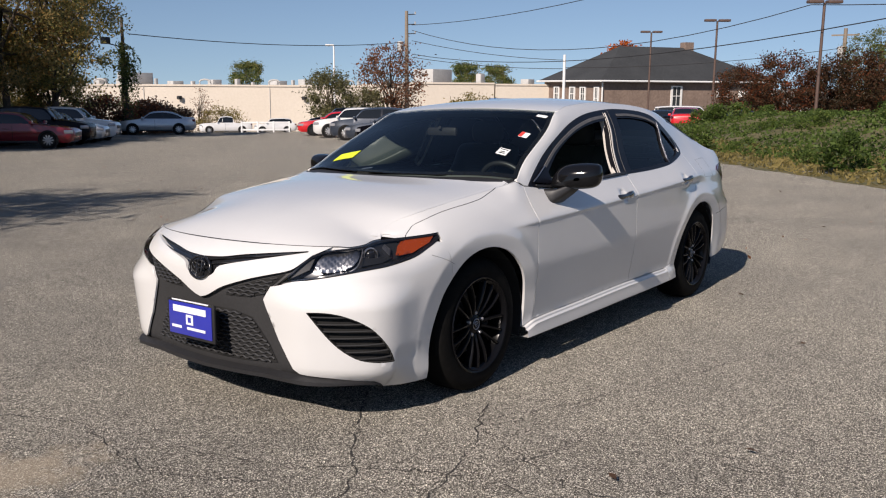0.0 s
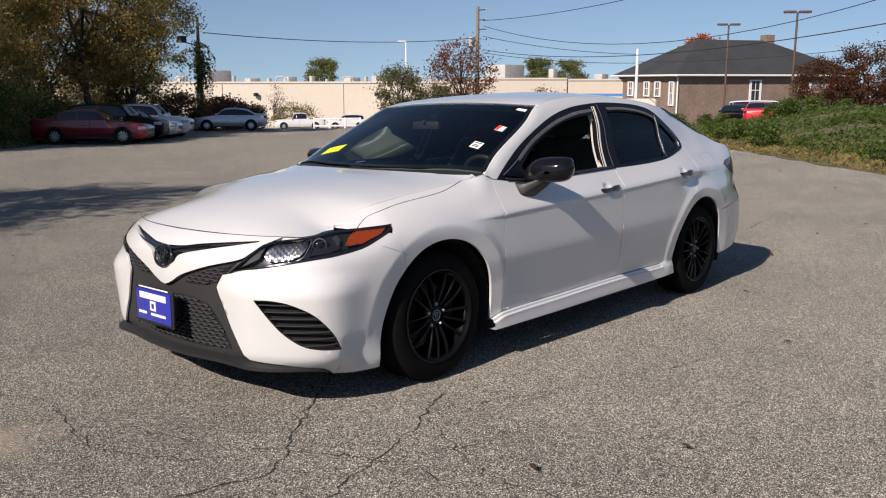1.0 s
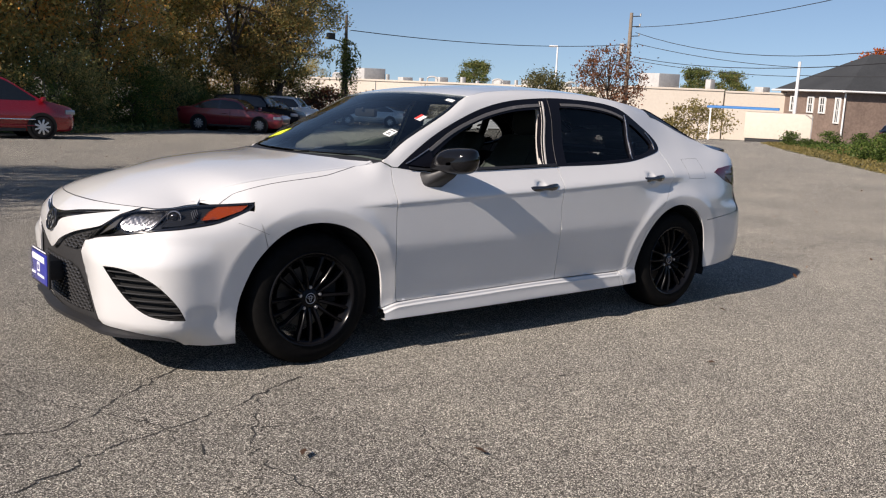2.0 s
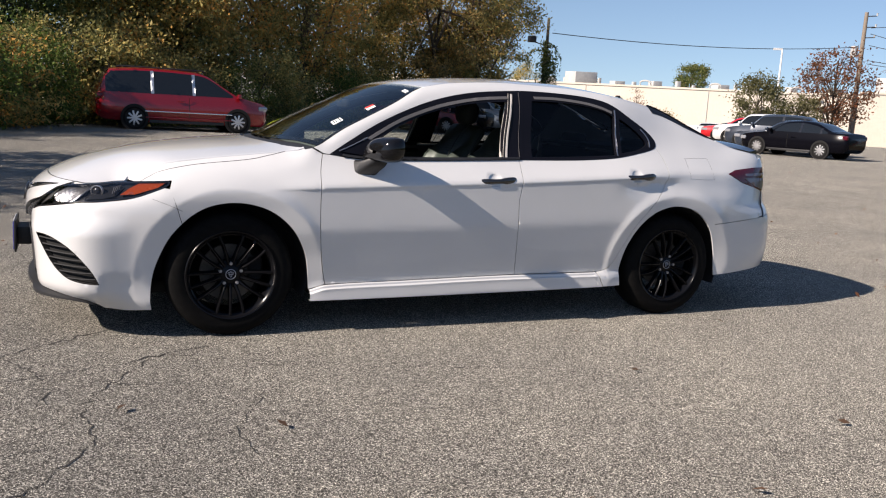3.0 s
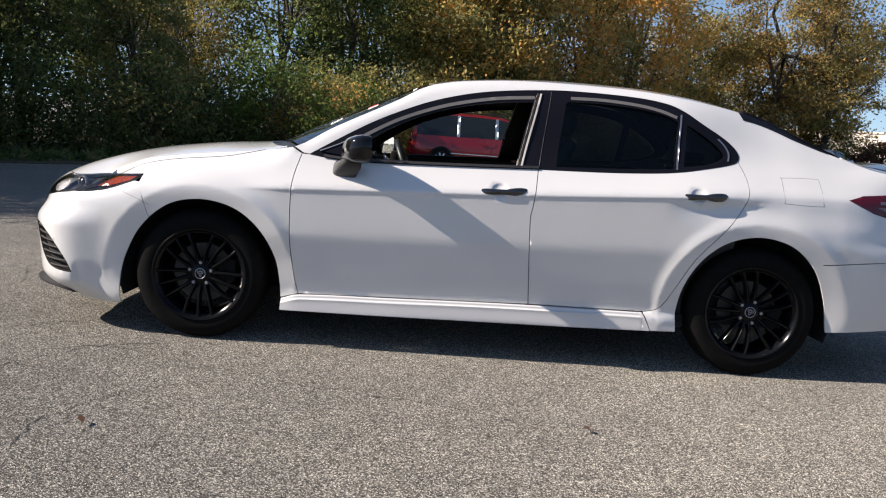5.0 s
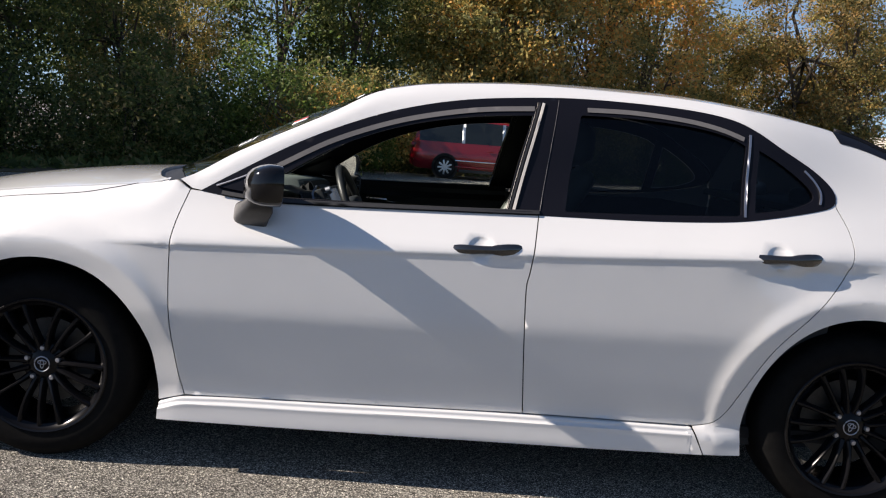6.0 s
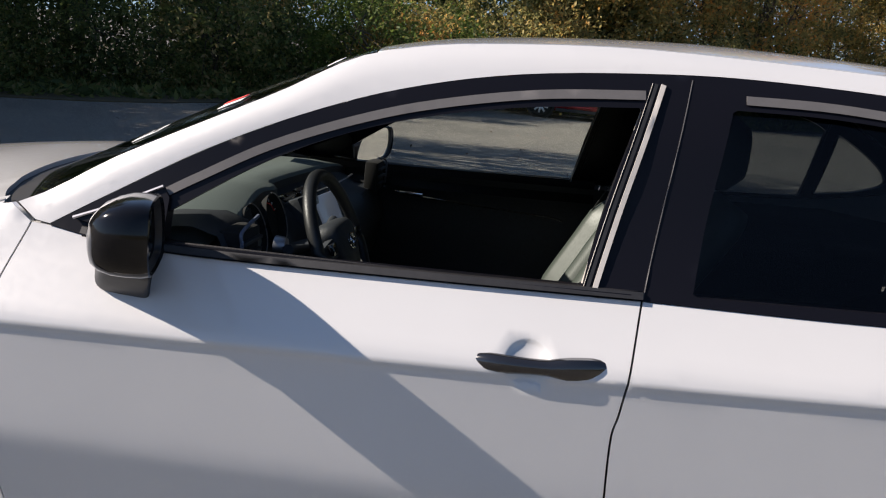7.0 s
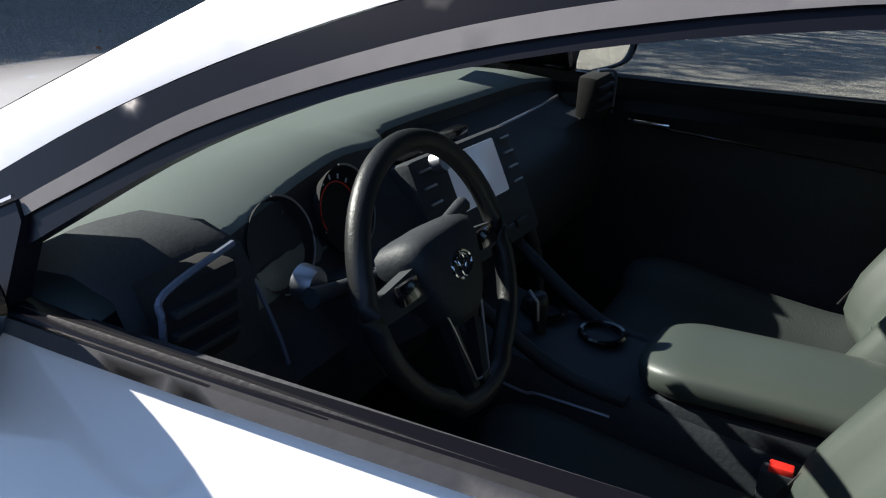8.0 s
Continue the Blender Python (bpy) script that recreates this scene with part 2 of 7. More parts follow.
def plan_normal(s):
    a, b = plan(max(s - 0.03, S_FRONT)), plan(min(s + 0.03, S_BACK))
    dx, dy = b[0] - a[0], b[1] - a[1]
    n = math.hypot(dx, dy)
    return -dy / n, dx / n


# centre line and edge of the upper surfaces
CENTRE = Smooth((-1.0, 0.70), (-0.96, 0.745), (-0.90, 0.785), (-0.73, 0.862), (-0.4, 0.948), (-0.07, 0.996), (0.256, 1.028), (0.5, 1.145), (0.853, 1.312), (1.072, 1.40),
                (1.27, 1.437), (1.55, 1.463), (1.836, 1.475), (2.157, 1.469), (2.52, 1.436), (2.8, 1.37), (3.2, 1.20), (3.35, 1.155), (3.6, 1.12), (3.8, 1.105))
EDGE_Z = Smooth((-0.95, 0.70), (-0.72, 0.789), (-0.62, 0.799), (-0.56, 0.808), (-0.48, 0.840), (-0.40, 0.873), (-0.3, 0.905), (-0.1, 0.938), (0.15, 0.968), (0.417, 1.007), (0.63, 1.126), (0.934, 1.282), (1.104, 1.374),
                (1.3, 1.413), (1.69, 1.437), (2.1, 1.43), (2.5, 1.39), (2.782, 1.34), (3.05, 1.235), (3.286, 1.145), (3.45, 1.10), (3.6, 1.078), (3.8, 1.05))
HOOD_Y = Smooth((-0.95, 0.30), (-0.8, 0.45), (-0.67, 0.56), (-0.5, 0.655), (-0.3, 0.71), (-0.1, 0.735), (0.15, 0.75), (0.417, 0.76))
CREASE_Z = Smooth((0.0, 0.785), (0.29, 0.796), (0.655, 0.812), (1.674, 0.856), (2.371, 0.896), (2.924, 0.928), (3.3, 0.95))

DOOR = Smooth((0.10, 0.14), (0.15, 0.05), (0.20, 0.033), (0.248, 0.035), (0.262, 0.034), (0.268, 0.046), (0.279, 0.0475), (0.287, 0.060), (0.30, 0.0595), (0.36, 0.0475), (0.46, 0.0278), (0.54, 0.0120), (0.575, 0.0055), (0.60, 0.0036), (0.64, 0.0032), (0.70, 0.0036), (0.775, 0.0042), (0.803, 0.0042),
              (0.812, 0.0), (0.83, 0.006), (0.86, 0.028), (0.90, 0.058), (0.95, 0.094), (0.985, 0.115), (1.11, 0.168), (1.25, 0.208), (1.37, 0.268), (1.42, 0.305), (1.48, 0.40))
FENDER = Smooth((0.10, 0.12), (0.15, 0.05), (0.20, 0.03), (0.35, 0.014), (0.5, 0.004), (0.62, 0.0), (0.70, 0.004))
QUARTER = Smooth((0.12, 0.12), (0.2, 0.05), (0.28, 0.03), (0.45, 0.012), (0.6, 0.002), (0.68, 0.0), (0.76, 0.006), (0.86, 0.030), (0.93, 0.045), (1.0, 0.095), (1.11, 0.178), (1.25, 0.268), (1.35, 0.345), (1.45, 0.44))
FASCIA = Smooth((0.10, 0.20), (0.16, 0.10), (0.21, 0.045), (0.27, 0.03), (0.40, 0.018), (0.52, 0.006), (0.60, 0.0), (0.66, 0.004), (0.70, 0.018), (0.74, 0.05), (0.78, 0.10), (0.83, 0.20), (0.88, 0.33))
REAR = Smooth((0.15, 0.16), (0.24, 0.06), (0.32, 0.02), (0.45, 0.0), (0.60, 0.004), (0.68, 0.02), (0.75, 0.06), (0.90, 0.075), (1.0, 0.09), (1.06, 0.12), (1.12, 0.2))


DOOR_FOOT = Smooth((0.40, 0.240), (0.419, 0.245), (0.508, 0.271), (1.0, 0.285), (1.682, 0.3005), (2.31, 0.304))
HOLLOWS, HOLLOW_A, HOLLOW_B = ((1.490, 0.868), (2.480, 0.911)), 0.043, 0.037


def fender_inset(x, z):
    low, top, z1 = FENDER(z), EDGE_Z(x), 0.66
    if z <= z1:
        return low
    depth = FLANK(max(x, -0.35)) - HOOD_Y(x)
    t = (z - z1) / max(top - z1, 0.05)
    return low + (depth - low) * t ** 2.9


def inset(s, z):
    zc = CREASE_Z(s)
    zr = z if z < 0.3 else (0.3 + (z - 0.3) * 0.512 / (zc - 0.3) if z < zc else 0.812 + (z - zc) * 0.628 / (1.44 - zc))
    if z < 0.45:
        # the door's lower edge climbs towards the tail
        zr += (0.287 - DOOR_FOOT(s)) * (1 - step01(0.32, 0.46, z))
    d, f, q = DOOR(zr), fender_inset(s, z), QUARTER(z)
    # the crease fades out over the front wheel and behind the rear one
    a = step01(0.12, 0.46, s)
    if z > 0.9:
        a = step01(0.30, 0.46, s)
    b = step01(2.30, 2.62, s) if z < zc - 0.03 else step01(2.35, 3.0, s)
    v = f * (1 - a) + d * a * (1 - b) + q * a * b
    for wx in (0.0, 2.825):
        r = math.hypot(s - wx, z - 0.335)
        v += 0.105 * max(0.0, 1 - math.hypot((s - wx) / 0.49, (z - 0.335) / 0.455)) * step01(0.16, 0.30, z)
        v -= 0.009 * (1 - step01(0.465, 0.530, r)) * step01(0.9, 0.75, z) * (step01(0.22, 0.34, z) if s < wx + 0.2 else step01(0.32, 0.56, z)) * (step01(-0.40, 0.05, s) if wx == 0 else 1)
    # hollows behind the door handles
    for hx, hz in HOLLOWS:
        r2 = ((s - hx) / HOLLOW_A) ** 2 + ((z - hz) / HOLLOW_B) ** 2
        if r2 < 1:
            v += 0.017 * (1 - r2) ** 0.8
    # the roof rails and pillars round over towards the roof
    if s > 0.40 and z > 0.98:
        e = EDGE_Z(min(s, 3.7)) - z
        if e < 0.05:
            v += 0.016 * min(1 - e / 0.05, 1.2) ** 2 * step01(0.40, 0.55, s) * step01(3.5, 3.0, s)
    if s < -0.3:
        c = step01(-0.3, -0.85, s)
        v = v * (1 - c) + FASCIA(z) * c
        # the bumper's corners stand proud of the nose, and fold back past the vents
        u = s - S_FRONT
        v -= 0.055 * step01(0.34, 0.62, u) * step01(1.16, 0.86, u) * step01(0.17, 0.27, z) * step01(0.66, 0.54, z)
        v += 0.012 * step01(0.974, 0.988, u) * step01(1.20, 1.06, u) * step01(0.37, 0.29, z)
    if s > 3.2:
        c = step01(3.2, 3.75, s)
        v = v * (1 - c) + REAR(z) * c
    return v


def flank(s, z, out=0.0):
    """A place on the left flank, nose or tail: plan parameter and height."""
    x, y = plan(s)
    nx, ny = plan_normal(s)
    k = out - inset(s, z)
    return x + nx * k, -max(y + ny * k, 0.0), z


def front(u, z, out=0.0):
    """A place on the nose: u runs along the plan from the middle, to the left where positive."""
    x, y, z = flank(min(S_FRONT + abs(u), 3.2), z, out)
    return x, (y if u >= 0 else -y), z


def half_width(x, z):
    return FLANK(x) - inset(x, z)


EDGE_Y = Smooth(*[(x, -flank(s_at(x), EDGE_Z(x))[1] if x < 0.40 else half_width(min(x, 3.25), EDGE_Z(x)) - max(x - 3.25, 0) * 0.25) for x in np.linspace(-0.95, 3.8, 96)])


def upper(x, y, out=0.0):
    """A place on the hood, windscreen, roof, rear window or boot lid."""
    e, c, w = EDGE_Z(x), CENTRE(x), EDGE_Y(x)
    p = 2.6 if x < 0.3 else 2.2
    return x, y, c - (c - e) * min(abs(y) / w, 1.15) ** p + out
# ---- builders ----
def mesh_of(name, verts, faces, material, smooth=True):
    me = bpy.data.meshes.new(name)
    me.from_pydata([tuple(v) for v in verts], [], faces)
    me.materials.append(material)
    if smooth:
        me.polygons.foreach_set("use_smooth", [True] * len(me.polygons))
    me.update()
    return me


def part(name, bm, material, parent, label=""):
    """Links a bmesh or a mesh as one object under a thing or a part."""
    if isinstance(bm, bmesh.types.BMesh):
        me = bpy.data.meshes.new(name)
        bm.to_mesh(me)
        bm.free()
        me.materials.append(material)
    else:
        me = bm
    ob = new(name, me)
    ob.parent = parent
    if label:
        tagged(ob, label)
    return ob


def thing(name, label, category, m=Matrix(), group="", kind=""):
    ob = new(name)
    ob.matrix_world = m
    ob.empty_display_size = 0.2
    return tagged(ob, label, category, group, kind)


def smooth_bm(bm, angle=40):
    for f in bm.faces:
        f.smooth = True
    for e in bm.edges:
        if len(e.link_faces) == 2 and e.calc_face_angle(0) > radians(angle):
            e.smooth = False
    return bm


def box(size, centre=(0, 0, 0), bevel=0.0, segments=2, m=None):
    bm = bmesh.new()
    bmesh.ops.create_cube(bm, size=1)
    bmesh.ops.scale(bm, vec=size, verts=bm.verts)
    if bevel:
        bmesh.ops.bevel(bm, geom=bm.edges[:], offset=bevel, segments=segments, affect="EDGES", profile=0.6)
    bmesh.ops.translate(bm, vec=centre, verts=bm.verts)
    if m is not None:
        bmesh.ops.transform(bm, matrix=m, verts=bm.verts)
    return smooth_bm(bm)


def lathe(profile, steps=48, axis="y", closed=False):
    """A profile of (radius, along) turned round an axis."""
    bm = bmesh.new()
    rings = []
    for k in range(steps):
        a = 2 * math.pi * k / steps
        c, s = math.cos(a), math.sin(a)
        ring = []
        for r, h in profile:
            p = {"y": (r * c, h, r * s), "z": (r * c, r * s, h), "x": (h, r * c, r * s)}[axis]
            ring.append(bm.verts.new(p))
        rings.append(ring)
    n = len(profile)
    for k in range(steps):
        a, b = rings[k], rings[(k + 1) % steps]
        for i in range(n if closed else n - 1):
            j = (i + 1) % n
            try:
                bm.faces.new((a[i], a[j], b[j], b[i]))
            except ValueError:
                pass
    bmesh.ops.remove_doubles(bm, verts=bm.verts, dist=1e-5)
    bmesh.ops.recalc_face_normals(bm, faces=bm.faces)
    return smooth_bm(bm, 35)


def tube(path, radius, sides=10, closed=False, squash=1.0):
    """A tube along points; radius a number or one a point."""
    bm = bmesh.new()
    pts = [Vector(p) for p in path]
    n = len(pts)
    rings = []
    up = Vector((0, 0, 1))
    for i, p in enumerate(pts):
        a = pts[i - 1] if i or closed else p
        b = pts[(i + 1) % n] if i < n - 1 or closed else p
        d = (b - a).normalized()
        side = d.cross(up)
        if side.length < 1e-3:
            side = d.cross(Vector((1, 0, 0)))
        side.normalize()
        top = side.cross(d).normalized()
        r = radius[i] if hasattr(radius, "__len__") else radius
        rings.append([bm.verts.new(p + side * (r * math.cos(2 * math.pi * k / sides)) + top * (r * squash * math.sin(2 * math.pi * k / sides))) for k in range(sides)])
    for i in range(n if closed else n - 1):
        a, b = rings[i], rings[(i + 1) % n]
        for k in range(sides):
            bm.faces.new((a[k], a[(k + 1) % sides], b[(k + 1) % sides], b[k]))
    if not closed:
        bm.faces.new(rings[0][::-1])
        bm.faces.new(rings[-1])
    bmesh.ops.recalc_face_normals(bm, faces=bm.faces)
    return smooth_bm(bm, 50)


def loft(sections, closed_section=True, caps=True, angle=45):
    """Skin over sections of equal count."""
    bm = bmesh.new()
    rows = [[bm.verts.new(p) for p in s] for s in sections]
    n = len(rows[0])
    for a, b in zip(rows, rows[1:]):
        for k in range(n if closed_section else n - 1):
            j = (k + 1) % n
            bm.faces.new((a[k], a[j], b[j], b[k]))
    if caps and closed_section:
        bm.faces.new(rows[0][::-1])
        bm.faces.new(rows[-1])
    bmesh.ops.recalc_face_normals(bm, faces=bm.faces)
    return smooth_bm(bm, angle)


def inside(poly, pts):
    """Which of the points lie in the polygon."""
    p, q = np.array(poly), np.array(pts)
    x, y = q[:, 0], q[:, 1]
    hit = np.zeros(len(q), bool)
    for a, b in zip(p, np.roll(p, -1, 0)):
        if a[1] == b[1]:
            continue
        c = ((a[1] > y) != (b[1] > y)) & (x < (b[0] - a[0]) * (y - a[1]) / (b[1] - a[1]) + a[0])
        hit ^= c
    return hit


def dense(poly, step):
    out = []
    for a, b in zip(poly, poly[1:] + poly[:1]):
        n = max(1, int(math.hypot(b[0] - a[0], b[1] - a[1]) / step))
        out += [(a[0] + (b[0] - a[0]) * k / n, a[1] + (b[1] - a[1]) * k / n) for k in range(n)]
    return out


def shrink(poly, gap):
    """Moves an outline inwards."""
    area = sum(a[0] * b[1] - b[0] * a[1] for a, b in zip(poly, poly[1:] + poly[:1]))
    sign = 1 if area > 0 else -1
    out = []
    n = len(poly)
    for i in range(n):
        a, p, b = poly[i - 1], poly[i], poly[(i + 1) % n]
        d1, d2 = Vector((p[0] - a[0], p[1] - a[1])), Vector((b[0] - p[0], b[1] - p[1]))
        if d1.length < 1e-7 or d2.length < 1e-7:
            out.append(p)
            continue
        d1.normalize(), d2.normalize()
        nrm = Vector((-d1.y - d2.y, d1.x + d2.x)) * sign
        if nrm.length < 1e-4:
            out.append(p)
            continue
        nrm.normalize()
        k = gap / max(nrm.dot(Vector((-d1.y, d1.x)) * sign), 0.4)
        out.append((p[0] + nrm.x * k, p[1] + nrm.y * k))
    return out


def sheet(name, outline, place, material, step=0.03, gap=0.0, holes=(), depth=0.014, mirror=False, lines=()):
    """A pressed panel: an outline in two parameters, filled, laid on a surface and turned in at its edges. place(u, v, out) gives the surface."""
    clean = [outline[0]]
    for p in outline[1:]:
        if math.hypot(p[0] - clean[-1][0], p[1] - clean[-1][1]) > 1e-4:
            clean.append(p)
    if math.hypot(clean[0][0] - clean[-1][0], clean[0][1] - clean[-1][1]) < 1e-4:
        clean.pop()
    rim = dense(shrink(clean, gap) if gap else clean, step)
    loops = [rim] + [dense(list(h), step) for h in holes]
    pts, edges = [], []
    for lp in loops:
        k = len(pts)
        pts += lp
        edges += [(k + i, k + (i + 1) % len(lp)) for i in range(len(lp))]
    for line in lines:
        ok = inside(rim, line)
        for h in loops[1:]:
            ok &= ~inside(h, line)
        b0 = np.array(pts)
        last = None
        for p, good in zip(line, ok):
            if good and np.min((b0[:, 0] - p[0]) ** 2 + (b0[:, 1] - p[1]) ** 2) > 0.004 ** 2:
                pts.append(p)
                if last is not None:
                    edges.append((last, len(pts) - 1))
                last = len(pts) - 1
            else:
                last = None
    a = np.array(rim)
    lo, hi = a.min(0), a.max(0)
    grid = [(lo[0] + (i + 0.5 * (j % 2)) * step, lo[1] + j * step * 0.87) for j in range(int((hi[1] - lo[1]) / (step * 0.87)) + 2) for i in range(int((hi[0] - lo[0]) / step) + 2)]
    ok = inside(rim, grid)
    for h in loops[1:]:
        ok &= ~inside(h, grid)
    border = np.array(pts)
    for g, good in zip(grid, ok):
        if good and np.min((border[:, 0] - g[0]) ** 2 + (border[:, 1] - g[1]) ** 2) > (0.45 * step) ** 2:
            pts.append(g)
    from mathutils.geometry import delaunay_2d_cdt
    v2, _, f2, *_ = delaunay_2d_cdt([Vector(p) for p in pts], edges, [], 0, 1e-6)
    mid = [((v2[f[0]].x + v2[f[1]].x + v2[f[2]].x) / 3, (v2[f[0]].y + v2[f[1]].y + v2[f[2]].y) / 3) for f in f2]
    keep = inside(rim, mid)
    for h in loops[1:]:
        keep &= ~inside(h, mid)
    faces = [tuple(f) for f, k in zip(f2, keep) if k]
    verts = [Vector(place(p.x, p.y, 0.0)) for p in v2]
    if not faces:
        raise ValueError(name)
    # face outwards
    f = faces[len(faces) // 2]
    n = (verts[f[1]] - verts[f[0]]).cross(verts[f[2]] - verts[f[0]])
    c = (v2[f[0]] + v2[f[1]] + v2[f[2]]) / 3
    if n.dot(Vector(place(c.x, c.y, 0.01)) - Vector(place(c.x, c.y, 0.0))) < 0:
        faces = [g[::-1] for g in faces]
    if depth:
        count = {}
        for g in faces:
            for i, j in zip(g, g[1:] + g[:1]):
                count[(i, j)] = count.get((i, j), 0) + 1
        twin = {}
        for (i, j) in list(count):
            if (j, i) not in count:
                for q in (i, j):
                    if q not in twin:
                        twin[q] = len(verts)
                        verts.append(verts[q].copy())
                        verts.append(Vector(place(v2[q].x, v2[q].y, -depth)))
                faces.append((twin[j], twin[i], twin[i] + 1, twin[j] + 1))
    used = sorted({i for g in faces for i in g})
    where = {i: k for k, i in enumerate(used)}
    vs = [verts[i] for i in used]
    fs = [tuple(where[i] for i in g) for g in faces]
    me = mesh_of(name, vs, fs, material)
    if not mirror:
        return me
    return me, mesh_of(name, [(v.x, -v.y, v.z) for v in vs], [g[::-1] for g in fs], material)


def both(name, outline, place, material, parent, label="", **kw):
    """The same panel on the left and on the right."""
    a, b = sheet(name, outline, place, material, mirror=True, **kw)
    return part(name, a, material, parent, label), part(name, b, material, parent, label)


def mirrored(bm):
    """The same shape on the other side of the sedan."""
    b = bm.copy()
    for v in b.verts:
        v.co.y = -v.co.y
    bmesh.ops.reverse_faces(b, faces=b.faces)
    return b
# ---- the white sedan ----
sedan = thing("sedan", "white four-door sedan with black wheels and an open front window", "car", LEVEL.copy())


def straight(pts):
    return [(s_at(x), z) for x, z in pts]


ARCH_F = curve([(0.417, 0.186), (0.408, 0.33), (0.378, 0.465), (0.298, 0.595), (0.172, 0.688), (0.004, 0.721), (-0.162, 0.682), (-0.297, 0.565), (-0.375, 0.42), (-0.405, 0.30), (-0.41, 0.165)], 6)
ARCH_R = curve([(2.440, 0.214), (2.436, 0.33), (2.462, 0.465), (2.535, 0.597), (2.652, 0.69), (2.81, 0.727), (2.975, 0.692), (3.105, 0.585), (3.186, 0.421), (3.222, 0.257)], 6)
GAP_F = curve([(0.484, 0.983), (0.462, 0.89), (0.455, 0.80), (0.455, 0.66), (0.463, 0.52), (0.486, 0.36), (0.508, 0.272)], 5)
GAP_B = curve([(1.681, 0.987), (1.672, 0.90), (1.660, 0.80), (1.652, 0.74), (1.661, 0.56), (1.682, 0.301)], 5)
GAP_R = curve([(2.268, 0.304), (2.33, 0.320), (2.375, 0.365), (2.42, 0.45), (2.50, 0.60), (2.61, 0.73), (2.70, 0.845), (2.735, 0.93), (2.735, 1.01), (2.705, 1.085)], 5)
BELT_F = curve([(0.523, 0.981), (0.66, 0.965), (0.828, 0.960), (1.264, 0.972), (1.681, 0.987)], 5)
BELT_R = curve([(1.681, 0.987), (2.0, 0.995), (2.218, 1.006), (2.382, 1.021), (2.542, 1.050), (2.672, 1.081), (2.704, 1.105)], 5)
DLO_TOP = curve([(0.523, 0.981), (0.634, 1.051), (0.814, 1.157), (0.998, 1.244), (1.186, 1.312), (1.411, 1.362), (1.689, 1.390), (1.903, 1.396), (2.166, 1.387), (2.330, 1.365), (2.425, 1.329), (2.519, 1.272), (2.629, 1.208), (2.682, 1.165), (2.705, 1.130), (2.704, 1.105)], 5)
EDGE_LINE = [(float(x), EDGE_Z(float(x))) for x in np.linspace(0.44, 3.66, 70)]


def real_z(s, zr):
    """Height on the flank at a height of the door's profile."""
    zc = CREASE_Z(s)
    return 0.3 + (zr - 0.3) * (zc - 0.3) / 0.512 if zr < 0.812 else zc + (zr - 0.812) * (1.44 - zc) / 0.628


CREASES = [[(float(x), real_z(float(x), zr)) for x in np.arange(-0.1, 3.4, 0.02)] for zr in (0.822, 0.812, 0.806, 0.800, 0.775, 0.60, 0.575, 0.55, 0.46, 0.38, 0.33)]
for hx, hz in HOLLOWS:
    for k in (1.06, 1.0, 0.93, 0.82, 0.66, 0.45, 0.2):
        CREASES.append([(hx + HOLLOW_A * k * math.cos(a), hz + HOLLOW_B * k * math.sin(a)) for a in np.linspace(0, 2 * math.pi, 33 if k > 0.5 else 17)])
ARCH_LINES = [[(wx + 0.49 * k * math.cos(a), 0.335 + 0.455 * k * math.sin(a)) for a in np.arange(-0.3, 3.45, 0.05)] for wx in (0.0, 2.825) for k in (1.02, 1.0, 0.975)]

# flank panels
fender_top = [(float(x), EDGE_Z(float(x)) + 0.0015) for x in np.linspace(-0.55, 0.43, 24)]
arch_mid = [p for p in ARCH_F if p[1] > 0.24 and p[0] > -0.262]
fender_line = straight(GAP_F[::-1] + fender_top[::-1] + [(-0.50, 0.8055), (-0.38, 0.817), (-0.309, 0.823), (-0.318, 0.785), (-0.285, 0.70)] + arch_mid[::-1] + [(0.417, 0.245)])
both("fender", fender_line, flank, WHITE, sedan, gap=0.002, step=0.022, lines=CREASES[:4] + ARCH_LINES[:3])
front_door = both("front_door", straight(GAP_F + GAP_B[::-1] + BELT_F[::-1]), flank, WHITE, sedan, gap=0.002, step=0.02, lines=CREASES + ARCH_LINES)
rear_door = both("rear_door", straight(GAP_B + GAP_R + BELT_R[::-1]), flank, WHITE, sedan, gap=0.002, step=0.02, lines=CREASES + ARCH_LINES)
ROCKER_LOW = Smooth((0.417, 0.186), (0.9, 0.190), (1.4, 0.196), (1.9, 0.203), (2.31, 0.2115))
rocker_x = [float(x) for x in np.concatenate([np.linspace(0.421, 0.508, 6), np.linspace(0.53, 2.262, 80)])]
for sgn in (1, -1):
    rows = []
    for x in rocker_x:
        lo, hi = ROCKER_LOW(x), DOOR_FOOT(x) - 0.0045
        run = [flank(x, lo + (hi - lo) * t) for t in np.linspace(0, 1, 29)]
        rows.append([flank(x, lo, -0.05)] + run + [flank(x, hi, -0.05)])
    rows = [[(x, sgn * y, z) for x, y, z in row] for row in rows]
    part("rocker_panel", loft(rows, False, angle=60), WHITE, sedan)
both("rocker_end", straight([(2.264, 0.300), (2.308, 0.2115), (2.255, 0.2105), (2.250, 0.300)]), lambda u, v, o: flank(u, v, o - 0.0005), WHITE, sedan, step=0.02, depth=0.02)
arch_r = [p for p in ARCH_R if p[0] < 3.12 or p[1] > 0.61]
tail_line = [(3.66, 1.055), (3.665, 0.985), (3.345, 0.966), (3.265, 0.941), (3.406, 0.882), (3.55, 0.852), (3.668, 0.828), (3.625, 0.70), (3.56, 0.648), (3.148, 0.612)]
quarter_line = straight(EDGE_LINE + tail_line + arch_r[::-1] + [(2.31, 0.2115)] + GAP_R + DLO_TOP[::-1] + [(0.49, 0.985)])
